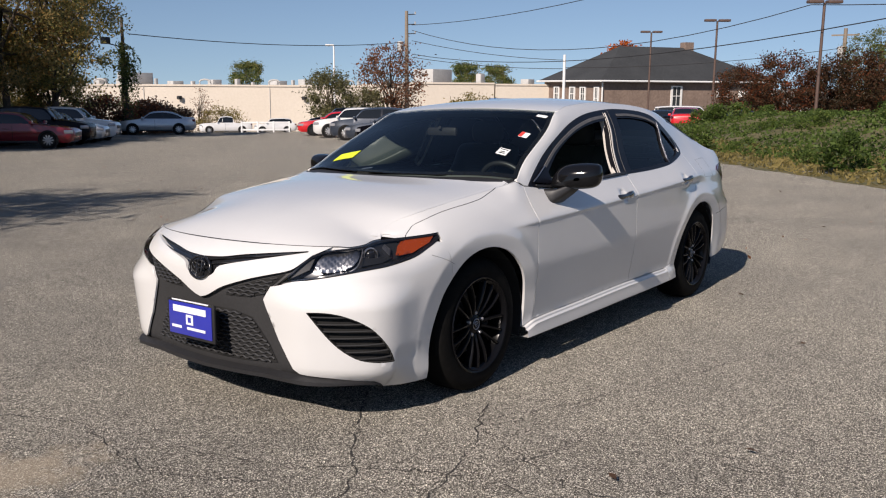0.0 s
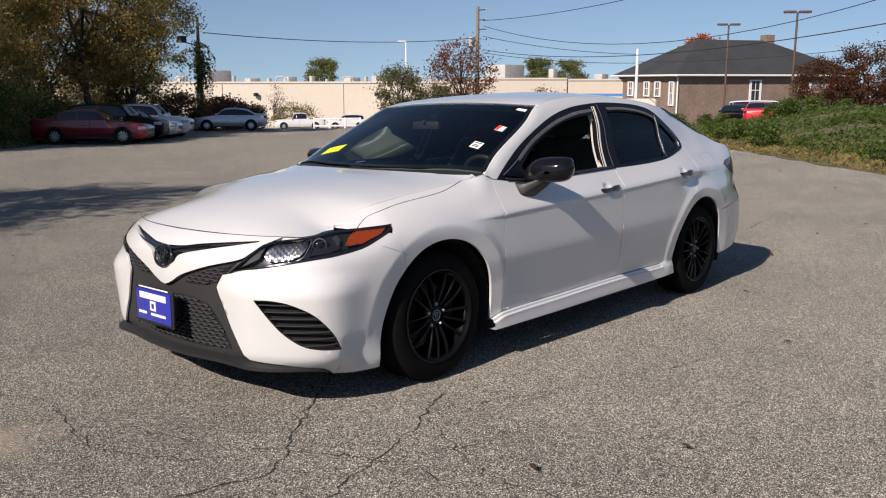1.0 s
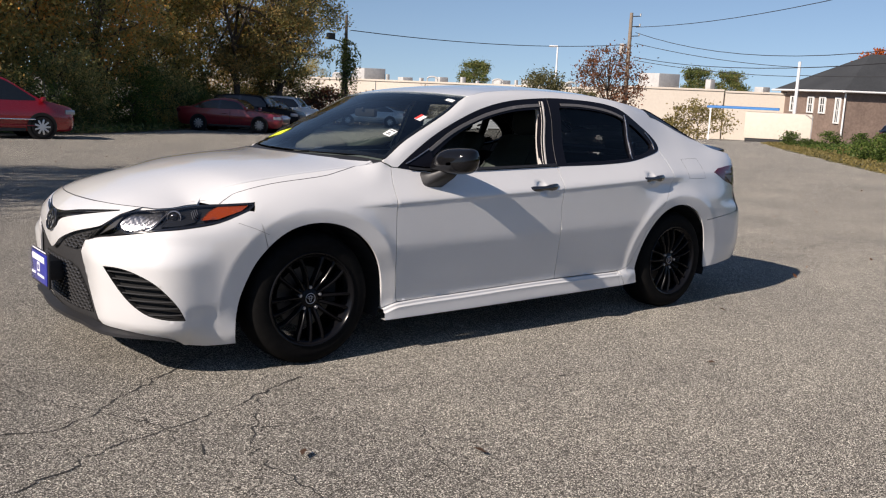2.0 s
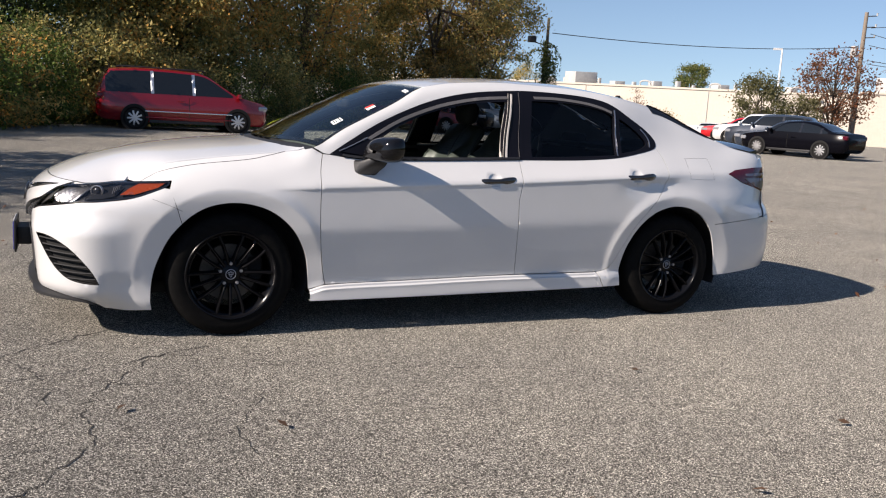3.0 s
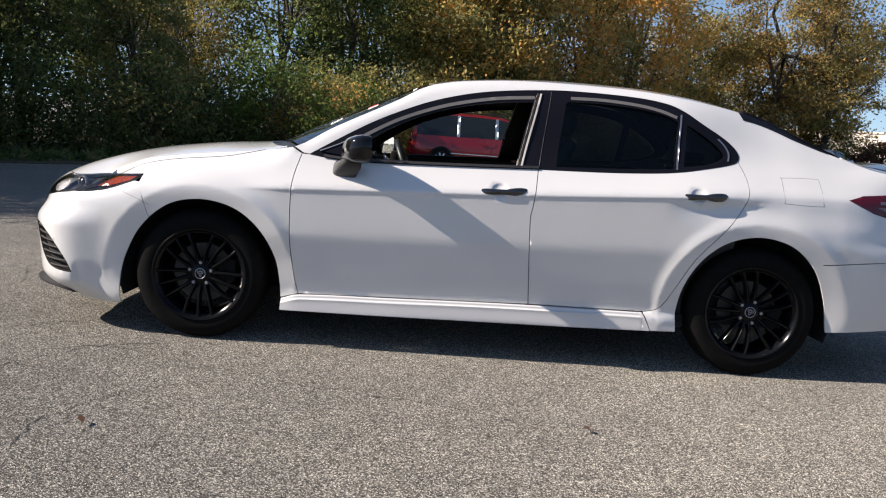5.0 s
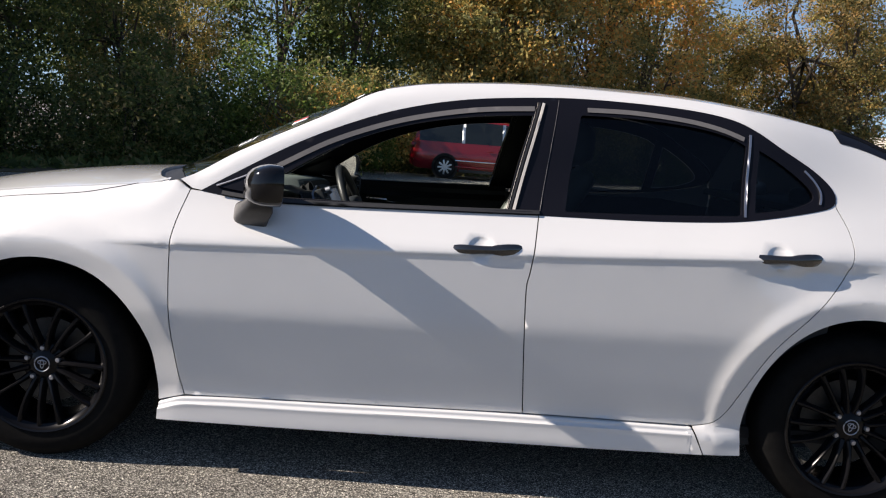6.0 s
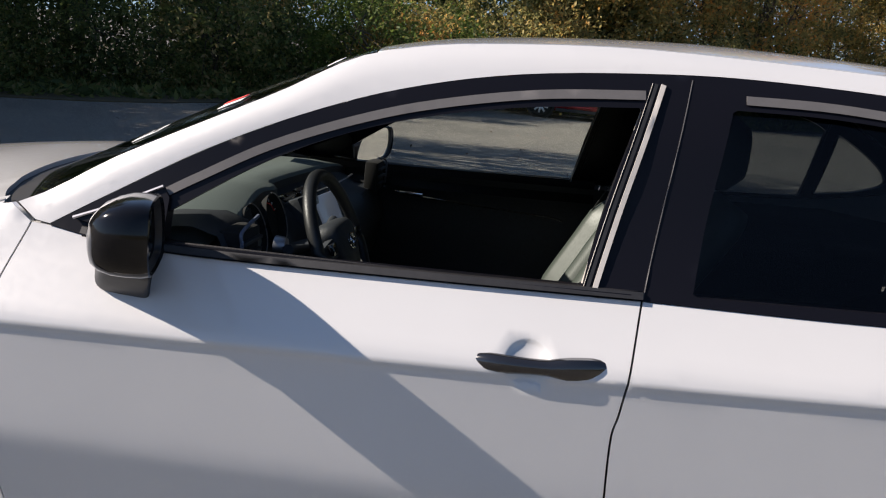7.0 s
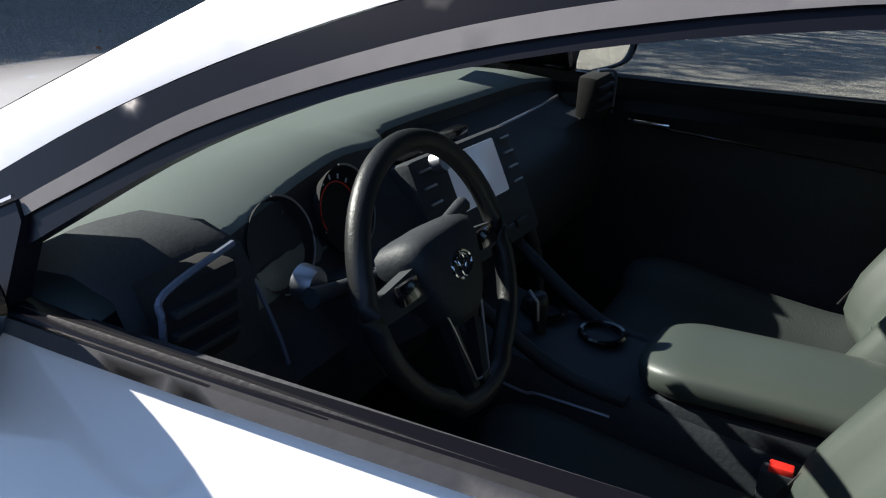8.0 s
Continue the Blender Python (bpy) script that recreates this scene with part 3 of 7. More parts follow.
both("body_side", quarter_line, flank, WHITE, sedan, gap=0.0015, step=0.022, lines=CREASES[:4] + ARCH_LINES[3:] + [[(float(x), EDGE_Z(float(x)) - d) for x in np.arange(0.5, 3.5, 0.02)] for d in (0.016, 0.032, 0.05)])

# tail
bumper_r = [p for p in ARCH_R if p[0] > 3.05 and p[1] < 0.61]
both("rear_bumper", straight(bumper_r + [(3.457, 0.276), (3.711, 0.300)]) + [(S_BACK, 0.30), (S_BACK, 0.675)] + straight([(3.80, 0.67), (3.60, 0.652), (3.148, 0.610)]), flank, WHITE, sedan, gap=0.0015, step=0.03, depth=0.008)
both("tail_panel", straight([(3.56, 0.65), (3.60, 0.66)]) + [(S_BACK, 0.68), (S_BACK, 1.08)] + straight([(3.72, 1.045), (3.668, 1.04), (3.668, 0.985), (3.66, 0.86), (3.60, 0.72)]), flank, WHITE, sedan, step=0.03)
tail_lamp = both("tail_lamp", straight([(3.267, 0.941), (3.345, 0.968), (3.55, 0.985), (3.745, 0.988), (3.765, 0.93), (3.715, 0.825), (3.66, 0.826), (3.55, 0.850), (3.406, 0.884)]), lambda u, v, o: flank(u, v, o + 0.003), RED_LENS, sedan, "red tail lamp with a smoked lower band", step=0.02)
for lamp, side in zip(tail_lamp, (1, -1)):
    for shape, mat in (([(3.42, 0.915), (3.74, 0.912), (3.705, 0.838), (3.655, 0.838), (3.55, 0.860)], GREY_LENS), ([(3.44, 0.945), (3.745, 0.950), (3.748, 0.932), (3.44, 0.930)], GREY_LENS)):
        pair = sheet("lamp_band", straight(shape), lambda u, v, o: flank(u, v, o + 0.006), mat, step=0.02, depth=0.002, mirror=True)
        part("lamp_band", pair[0 if side > 0 else 1], mat, lamp)
both("reflector_slit", straight([(3.672, 0.825), (3.690, 0.825), (3.632, 0.65), (3.612, 0.65)]), lambda u, v, o: flank(u, v, o + 0.004), GLOSS_BLACK, sedan, "narrow black slit in the rear bumper", step=0.03, depth=0.003)
flap = curve([(2.925, 1.03), (3.10, 1.035), (3.125, 1.02), (3.125, 0.92), (3.11, 0.902), (2.935, 0.905), (2.922, 0.915), (2.92, 1.02)], 4, True)
for sgn in (1, -1):
    ring_line = [flank(s_at(x), z, 0.0002) for x, z in dense(flap, 0.02)]
    part("flap_gap", tube([(x, sgn * y, z) for x, y, z in ring_line], 0.0006, 5, True), SHEEN_SEAM_GREY, sedan, "thin outline of the filler flap")

# upper panels
def centred(half):
    """A closed outline from the half with y to the right."""
    return half + [(x, -y) for x, y in half[::-1] if y > 1e-6]


def on_flank(x):
    q = flank(s_at(x), EDGE_Z(x))
    return q[0], -q[1] + 0.001


LAMP_TOP = Smooth((0.61, 0.757), (0.70, 0.779), (0.88, 0.789), (1.07, 0.802), (1.22, 0.816))
NOSE_TOP = [(float(u), 0.7895) for u in np.linspace(0, 0.69, 16)] + [(float(u), LAMP_TOP(float(u)) + 0.002 + 0.0085 * step01(0.80, 0.69, u)) for u in np.linspace(0.72, 1.055, 14)]
nose_places = [front(u, z, 0.002) for u, z in NOSE_TOP]
hood_edge = [on_flank(float(x)) for x in np.linspace(-0.535, -0.32, 7)] + [(float(x), HOOD_Y(float(x)) + 0.001) for x in np.linspace(-0.28, 0.395, 16)]
hood_front = [(q[0] + 0.003, -q[1]) for q in nose_places]
hood_rear = curve([(0.395, 0.752), (0.325, 0.63), (0.258, 0.42), (0.222, 0.2), (0.212, 0.0)], 4)
HOOD_FIT = np.array([(q[0], -q[1], q[2] - upper(q[0], -q[1])[2]) for q in nose_places] + [(x, y, EDGE_Z(x) - upper(x, y)[2]) for x, y in hood_edge[:8]])


def hood_place(x, y, out=0.0):
    """The hood, drawn down to meet the nose and the lamps along its front."""
    q = upper(x, y, out)
    d2 = (HOOD_FIT[:, 0] - x) ** 2 + (HOOD_FIT[:, 1] - abs(y)) ** 2
    w = 1 / (d2 + 4e-4) ** 2
    near = math.sqrt(float(d2.min()))
    return q[0], q[1], q[2] + float((w * HOOD_FIT[:, 2]).sum() / w.sum()) * (1 - step01(0.0, 0.30, near))


part("hood", sheet("hood", centred(hood_front + hood_edge[:-1] + hood_rear), hood_place, WHITE, 0.03, depth=0.02), WHITE, sedan)
for sgn in (1, -1):
    seam_line = [flank(s_at(x), z, 0.0006) for x, z in curve([(-0.468, 0.806), (-0.425, 0.833), (-0.356, 0.866), (-0.192, 0.904), (0.079, 0.938), (0.191, 0.962), (0.287, 0.986)], 5)]
    part("hood_seam", tube([(x, sgn * y, z) for x, y, z in seam_line], 0.0015, 5), TRIM_BLACK, sedan)
    rows = []
    for x, y in [on_flank(-0.585), on_flank(-0.56)] + hood_edge:
        z = EDGE_Z(x)
        a, b = Vector(hood_place(x, y - 0.028, 0.0006)), Vector(flank(s_at(x), z - min(0.03, max(0.004, z - 0.819)), -0.0014))
        a, b, c = Vector((a.x, sgn * abs(a.y), a.z)), Vector((b.x, sgn * abs(b.y), b.z)), Vector((x, sgn * (y + 0.002), z + 0.0015))
        rows.append([a * (1 - t) ** 2 + c * 2 * t * (1 - t) + b * t * t for t in np.linspace(0, 1, 9)])
    part("hood_flange", loft(rows, False, angle=70), WHITE, sedan)
part("hood_seam", tube([(q[0] - 0.001, q[1], q[2] + 0.001) for q in nose_places[::-1]] + [(q[0] - 0.001, -q[1], q[2] + 0.001) for q in nose_places[1:]], 0.0016, 5), TRIM_BLACK, sedan)
for sgn in (1, -1):
    seam_line = [flank(s_at(x), z, 0.0004) for x, z in curve([(-0.402, 0.735), (-0.319, 0.705), (-0.255, 0.676)], 4)]
    part("bumper_seam", tube([(x, sgn * y, z) for x, y, z in seam_line], 0.0008, 5), SHEEN_SEAM_GREY, sedan)
screen_edge = [(float(x), EDGE_Y(float(x)) - 0.006) for x in np.linspace(0.46, 1.10, 24)]
screen_foot = curve([(0.285, 0.0), (0.295, 0.2), (0.335, 0.42), (0.405, 0.63), (0.46, EDGE_Y(0.46) - 0.006)], 4)
screen_head = curve([(1.115, 0.62), (1.092, 0.45), (1.078, 0.2), (1.075, 0.0)], 4)
windscreen = part("windscreen", sheet("windscreen", centred(screen_foot + screen_edge[1:] + screen_head), upper, SCREEN_GLASS, 0.05, depth=0.0), SCREEN_GLASS, sedan, "tinted laminated windscreen")
part("cowl", sheet("cowl", centred(hood_rear[::-1] + [(0.44, 0.765)] + screen_foot[::-1]), lambda x, y, o: upper(x, y, o - 0.012), TRIM_BLACK, 0.03), TRIM_BLACK, sedan, "black plastic cowl")
# black print round the edge of the screen
inner = [(x + 0.03, max(y - 0.035, 0)) for x, y in screen_foot[:-1]] + [(x, y - 0.028) for x, y in screen_edge[1:]] + [(x - 0.04, max(y - 0.03, 0)) for x, y in screen_head]
part("screen_border", sheet("screen_border", centred(screen_foot + screen_edge[1:] + screen_head), lambda x, y, o: upper(x, y, o - 0.003), GLOSS_BLACK, 0.03, holes=[centred(inner)], depth=0.0), GLOSS_BLACK, windscreen)
roof_edge = [(float(x), EDGE_Y(float(x)) - 0.002) for x in np.linspace(1.118, 2.76, 34)]
glass_head = curve([(2.60, 0.0), (2.615, 0.2), (2.67, 0.42), (2.76, EDGE_Y(2.76) - 0.004)], 4)
part("roof", sheet("roof", centred([(x + 0.003, y) for x, y in screen_head[::-1]] + roof_edge + glass_head[::-1]), upper, WHITE, 0.05, depth=0.01), WHITE, sedan)
glass_edge = [(float(x), EDGE_Y(float(x)) - 0.004) for x in np.linspace(2.78, 3.26, 12)]
glass_foot = curve([(3.26, EDGE_Y(3.26) - 0.004), (3.24, 0.4), (3.225, 0.2), (3.22, 0.0)], 4)
rear_window = part("rear_window", sheet("rear_window", centred(glass_head + glass_edge + glass_foot[1:]), upper, SIDE_GLASS, 0.05, depth=0.0), SIDE_GLASS, sedan, "tinted rear window")
both("glass_edge", straight([(float(x), EDGE_Z(float(x)) + 0.001) for x in np.linspace(2.735, 3.22, 16)] + [(float(x), EDGE_Z(float(x)) - 0.004 - 0.034 * (3.22 - float(x)) / 0.485) for x in np.linspace(3.21, 2.75, 15)]), lambda u, v, o: flank(u, v, o + 0.003), WINDOW_BLACK, rear_window, "black edge of the rear window", step=0.02, depth=0.004)
for sgn in (1, -1):
    strip = [(x, sgn * (EDGE_Y(x) - 0.012)) for x in (2.74, 2.85, 2.95, 3.05, 3.15, 3.235)]
    strip += [(x, sgn * (EDGE_Y(x) - 0.11)) for x in (3.225, 3.15, 3.05, 2.95, 2.85, 2.80)]
    part("glass_border", sheet("glass_border", strip, lambda x, y, o: upper(x, y, o + 0.013 - 0.010 * step01(2.9, 3.23, x)), WINDOW_BLACK, 0.03, depth=0.012), WINDOW_BLACK, rear_window, "black border of the rear window")
lid_edge = [(float(x), EDGE_Y(float(x)) - 0.004) for x in np.linspace(2.775, 3.72, 24)]
part("boot_lid", sheet("boot_lid", centred(glass_foot[::-1] + [(3.27, EDGE_Y(3.27) - 0.004)] + lid_edge[13:] + [(3.76, 0.4), (3.78, 0.0)]), upper, WHITE, 0.04, depth=0.03), WHITE, sedan)
part("lip_spoiler", loft([[(3.60 + 0.03 * (y / 0.6) ** 2, y, upper(3.6, y)[2] + 0.002), (3.70, y, upper(3.70, y)[2] + 0.026), (3.755 - 0.06 * (y / 0.6) ** 2, y, upper(3.72, y)[2] + 0.03), (3.70, y, upper(3.70, y)[2] - 0.01)] for y in np.linspace(-0.6, 0.6, 17)]), GLOSS_BLACK, sedan, "gloss black lip spoiler")

# window frames and panes
OPEN_F = curve([(0.69, 0.984), (0.80, 1.060), (0.94, 1.149), (1.10, 1.222), (1.27, 1.273), (1.45, 1.306), (1.640, 1.324)], 4) + curve([(1.645, 1.319), (1.60, 1.15), (1.572, 1.0)], 3) + curve([(1.565, 0.996), (1.2, 0.985), (0.9, 0.976), (0.70, 0.980)], 4)
OPEN_R = curve([(1.770, 1.008), (1.785, 1.15), (1.812, 1.333)], 4) + curve([(1.82, 1.338), (2.0, 1.340), (2.2, 1.326), (2.33, 1.300), (2.388, 1.272)], 4) + curve([(2.390, 1.267), (2.378, 1.15), (2.368, 1.040)], 3) + curve([(2.36, 1.034), (2.1, 1.018), (1.78, 1.004)], 4)
OPEN_Q = curve([(2.436, 1.262), (2.50, 1.227), (2.57, 1.180), (2.616, 1.138), (2.624, 1.112), (2.60, 1.092), (2.53, 1.067), (2.416, 1.048)], 4)
TRIM = straight(DLO_TOP + BELT_R[::-1] + BELT_F[::-1][1:])
both("window_trim", TRIM, lambda u, v, o: flank(u, v, o + 0.003), WINDOW_BLACK, sedan, "black trim round the side windows", step=0.02, holes=[straight(OPEN_F), straight(OPEN_R), straight(OPEN_Q)], depth=0.03)


def band(line, width, a, b):
    """A strip along a line, between two shares of its length."""
    pts = line[int(a * (len(line) - 1)): int(b * (len(line) - 1)) + 1]
    low = []
    for i, p in enumerate(pts):
        q, r = pts[max(i - 1, 0)], pts[min(i + 1, len(pts) - 1)]
        d = Vector((r[0] - q[0], r[1] - q[1])).normalized()
        low.append((p[0] + d.y * width, p[1] - d.x * width))
    return pts + low[::-1]


visor_f = curve([(0.742, 1.074), (0.80, 1.109), (0.939, 1.187), (1.10, 1.253), (1.252, 1.299), (1.45, 1.338), (1.648, 1.357)], 5)
visor_r = curve([(1.835, 1.366), (2.0, 1.368), (2.18, 1.355), (2.30, 1.333), (2.385, 1.304)], 5)
pillar_strip = curve([(1.592, 0.990), (1.63, 1.16), (1.680, 1.372)], 6)
# dark visors coloured grey in place of the sky they reflect
for line, width, label in ((visor_f, 0.017, "dark visor along the front window's head, its sky sheen painted grey"), (visor_r, 0.016, "dark visor along the rear window's head, its sky sheen painted grey")):
    both("frame_strip", straight(band(line, width, 0, 1)), lambda u, v, o: flank(u, v, o + 0.007), SHEEN_SEAM_GREY, sedan, label, step=0.02, depth=0.004)
both("pillar_strip", straight(band([(x - 0.004, z) for x, z in pillar_strip], 0.009, 0, 1)), lambda u, v, o: flank(u, v, o + 0.010), CREAM, sedan, "bright upright strip before the middle pillar", step=0.02, depth=0.012)
both("pillar_strip", straight(band([(x - 0.0155, z) for x, z in pillar_strip], 0.006, 0, 1)), lambda u, v, o: flank(u, v, o + 0.007), TRIM_BLACK, sedan, "narrow black seal before the middle pillar", step=0.02, depth=0.010)
for sgn in (1, -1):
    rows = []
    for x, z in pillar_strip:
        y = half_width(x, z)
        rows.append([(x - 0.020, -sgn * (y + 0.006), z), (x - 0.024, -sgn * (y - 0.02), z), (x - 0.020, -sgn * (y - 0.045), z)])
    part("door_channel", loft(rows, False), CREAM, sedan, "pale channel before the middle pillar")
both("division_bar", straight([(2.402, 1.314), (2.410, 1.314), (2.384, 1.033), (2.376, 1.033)]), lambda u, v, o: flank(u, v, o + 0.0065), SATIN, sedan, "upright bar before the quarter window", step=0.03, depth=0.004)
both("door_seam", straight([(1.733, 1.385), (1.7345, 1.385), (1.6825, 0.99), (1.681, 0.99)]), lambda u, v, o: flank(u, v, o + 0.005), SHEEN_SEAM_GREY, sedan, step=0.03, depth=0.002)
both("quarter_moulding", straight(band(curve([(2.600, 1.206), (2.632, 1.175), (2.653, 1.140), (2.654, 1.112), (2.648, 1.092)], 5), 0.007, 0, 1)), lambda u, v, o: flank(u, v, o + 0.008), SATIN, sedan, step=0.02, depth=0.004)
both("belt_moulding", straight(band([(x, z + 0.016) for x, z in BELT_F[3:]], 0.012, 0, 1)), lambda u, v, o: flank(u, v, o + 0.012), TRIM_BLACK, sedan, step=0.03, depth=0.012)
for name, line in (("side_pane", OPEN_R), ("quarter_pane", OPEN_Q)):
    both(name, straight(line), lambda u, v, o: flank(u, v, o - 0.008), SIDE_GLASS, sedan, "tinted window pane", step=0.05, depth=0.0)
part("side_pane", sheet("side_pane", straight(OPEN_F), lambda u, v, o: flank(u, v, o - 0.008), SCREEN_GLASS, 0.05, depth=0.0, mirror=True)[1], SCREEN_GLASS, sedan, "clear front window pane")

# nose
def two_sided(half):
    """A closed outline across the middle from its left half, bottom to top."""
    return half + [(-u, z) for u, z in half[::-1] if abs(u) > 1e-6]


fascia_half = [(0.0, 0.225), (0.40, 0.225), (0.58, 0.235), (0.60, 0.30), (0.50, 0.45), (0.44, 0.56), (0.47, 0.64), (0.60, 0.70), (0.62, 0.765), (0.0, 0.765)]
part("front_fascia", sheet("front_fascia", two_sided(fascia_half), lambda u, v, o: front(u, v, o - 0.016), FASCIA_GREY, 0.03, depth=0.01), FASCIA_GREY, sedan, "dark grey front fascia")
nose_half = [(0.0, 0.537)] + curve([(0.035, 0.545), (0.08, 0.565), (0.16, 0.603), (0.33, 0.655), (0.50, 0.694), (0.545, 0.715)], 4) + [(0.60, 0.757), (0.69, 0.790)] + curve([(0.69, 0.790), (0.5, 0.7905), (0.25, 0.788), (0.0, 0.7875)], 4)
hole = [(0.0, 0.622)] + curve([(0.05, 0.630), (0.095, 0.655), (0.13, 0.690), (0.28, 0.722), (0.45, 0.750), (0.575, 0.768)], 4) + curve([(0.575, 0.773), (0.42, 0.762), (0.25, 0.746), (0.12, 0.728), (0.0, 0.722)], 4)
part("nose_panel", sheet("nose_panel", two_sided(nose_half), lambda u, v, o: front(u, v, o + 0.004), WHITE, 0.022, holes=[two_sided(hole)], depth=0.03), WHITE, sedan, "white nose panel in a broad V")
part("nose_insert", sheet("nose_insert", two_sided([(u * 1.01, z) for u, z in hole]), lambda u, v, o: front(u, v, o - 0.012), GLOSS_BLACK, 0.03, depth=0.0), GLOSS_BLACK, sedan, "gloss black insert behind the emblem")
for k in (0.3, 0.62):
    rib = [front(u, 0.66 + k * 0.062 + 0.075 * (abs(u) / 0.5) ** 0.8 * (1 - 0.25 * k) , -0.004) for u in np.linspace(-0.5, 0.5, 41)]
    part("insert_rib", tube(rib, 0.004, 6), GLOSS_BLACK, sedan)
ring_c = Vector(front(0, 0.672, 0.004))


def ring(a, b, w, centre, tilt=0.0, n=36):
    pts = []
    for k in range(n):
        t = 2 * math.pi * k / n
        pts.append((centre.x + tilt * b * math.sin(t), centre.y + a * math.cos(t), centre.z + b * math.sin(t)))
    return tube(pts, w, 8, True)


emblem = part("emblem", ring(0.072, 0.049, 0.006, ring_c, 0.25), GLOSS_BLACK, sedan, "gloss black oval emblem")
part("emblem_ring", ring(0.044, 0.019, 0.004, ring_c + Vector((-0.002, 0, 0.016)), 0.25, 24), GLOSS_BLACK, emblem)
part("emblem_ring", ring(0.018, 0.043, 0.004, ring_c + Vector((-0.002, 0, 0.002)), 0.25, 24), GLOSS_BLACK, emblem)
wing = [(0.425, 0.625), (0.385, 0.565), (0.395, 0.535), (0.46, 0.39), (0.53, 0.27), (0.56, 0.250), (0.70, 0.236), (0.89, 0.207), (0.935, 0.185), (0.97, 0.160), (1.08, 0.148), (1.215, 0.158)] + [(s_at(x) - S_FRONT, z) for x, z in ARCH_F[::-1] if 0.18 < z < 0.55 and x < -0.30] + [(x - S_FRONT, z) for x, z in ([p for p in ARCH_F if -0.30 < p[0] < -0.255 and p[1] > 0.4][::-1] + [(-0.285, 0.70), (-0.312, 0.785)])]
lamp_low = curve([(1.275, 0.788), (1.13, 0.734), (0.98, 0.711), (0.85, 0.698), (0.68, 0.672), (0.53, 0.648), (0.455, 0.630)], 4)
vent = curve([(0.61, 0.533), (0.69, 0.533), (0.77, 0.515), (0.86, 0.465), (0.935, 0.375), (0.972, 0.300)], 4) + curve([(0.965, 0.298), (0.88, 0.307), (0.80, 0.330), (0.71, 0.400), (0.612, 0.528)], 4)
both("front_bumper", wing + lamp_low, front, WHITE, sedan, gap=0.001, step=0.022, holes=[vent], depth=0.008, lines=[[(u, float(z)) for z in np.arange(0.165, 0.36, 0.015)] for u in (0.973, 0.9885)] + [[(p[0] - S_FRONT, p[1]) for p in line if p[0] > -0.5] for line in ARCH_LINES[:3]])
both("vent_wall", vent, front, DARK, sedan, holes=[shrink(vent, 0.004)], step=0.03, depth=0.03)
both("vent_floor", shrink(vent, -0.006), lambda u, v, o: front(u, v, o - 0.03), DARK, sedan, step=0.03, depth=0.0)
for k in range(7):
    z = 0.325 + 0.031 * k
    us = [u for u in np.linspace(0.58, 1.0, 60) if inside(vent, [(u, z)])[0]]
    blade = [front(u, z, -0.010) for u in np.linspace(min(us) - 0.012, max(us) + 0.012, 12)]
    bm = tube(blade, 0.007, 6, squash=0.55)
    other = mirrored(bm)
    part("vent_blade", bm, FASCIA_GREY, sedan)
    part("vent_blade", other, FASCIA_GREY, sedan)
# splitter
lip = []
LIP_TOP = Smooth((0, 0.243), (0.5, 0.248), (0.70, 0.234), (0.89, 0.205), (0.93, 0.188))
for u in np.linspace(-0.925, 0.925, 65):
    a = abs(u)
    zt = LIP_TOP(a)
    k = 1 - step01(0.55, 0.98, a)
    th, o = 0.010 + 0.034 * k, 0.006 + 0.026 * k
    row = []
    for dz, oo in ((0.0, -0.004), (-0.35 * th, o), (-0.75 * th, o), (-th, -0.03)):
        q = Vector(front(u, zt, oo))
        q.z = zt + dz
        row.append(q)
    lip.append(row)
part("splitter", loft(lip, angle=30), TRIM_BLACK, sedan, "black front splitter lip")


def lattice(area, rows, pitch, z0, dz, amp, out, radius):
    """A grille of waved bars, cut to its opening."""
    bm = bmesh.new()
    for r in range(rows):
        run = []
        for u in np.arange(-0.62, 0.62, pitch / 4):
            ph = (u / pitch + 0.5 * (r % 2)) % 1
            z = z0 + dz * r + amp * (4 * abs(ph - 0.5) - 1)
            if inside(area, [(u, z)])[0]:
                run.append(front(u, z, out))
            else:
                if len(run) > 2:
                    add_tube(bm, run, radius)
                run = []
        if len(run) > 2:
            add_tube(bm, run, radius)
    return bm


def add_tube(bm, path, radius, sides=4):
    one = tube(path, radius, sides)
    me = bpy.data.meshes.new("tmp")
    one.to_mesh(me)
    one.free()
    bm.from_mesh(me)
    bpy.data.meshes.remove(me)


low_area = two_sided([(0.0, 0.262), (0.22, 0.264), (0.435, 0.280), (0.39, 0.36), (0.30, 0.475), (0.20, 0.497), (0.0, 0.500)])
part("grille_floor", sheet("grille_floor", low_area, lambda u, v, o: front(u, v, o - 0.012), DARK, 0.04, depth=0.0), DARK, sedan)
part("lower_grille", lattice(low_area, 14, 0.05, 0.262, 0.0185, 0.006, -0.008, 0.0042), GRILLE_GREY, sedan, "black waved lower grille")
for sgn in (1, -1):
    up = [(sgn * u, z) for u, z in [(0.155, 0.560), (0.175, 0.592), (0.33, 0.640), (0.49, 0.680), (0.42, 0.622), (0.385, 0.585), (0.28, 0.563)]]
    part("grille_floor", sheet("grille_floor", up, lambda u, v, o: front(u, v, o - 0.012), DARK, 0.03, depth=0.0), DARK, sedan)
    part("upper_grille", lattice(up, 8, 0.05, 0.558, 0.0165, 0.005, -0.008, 0.0042), GRILLE_GREY, sedan, "black waved upper grille")

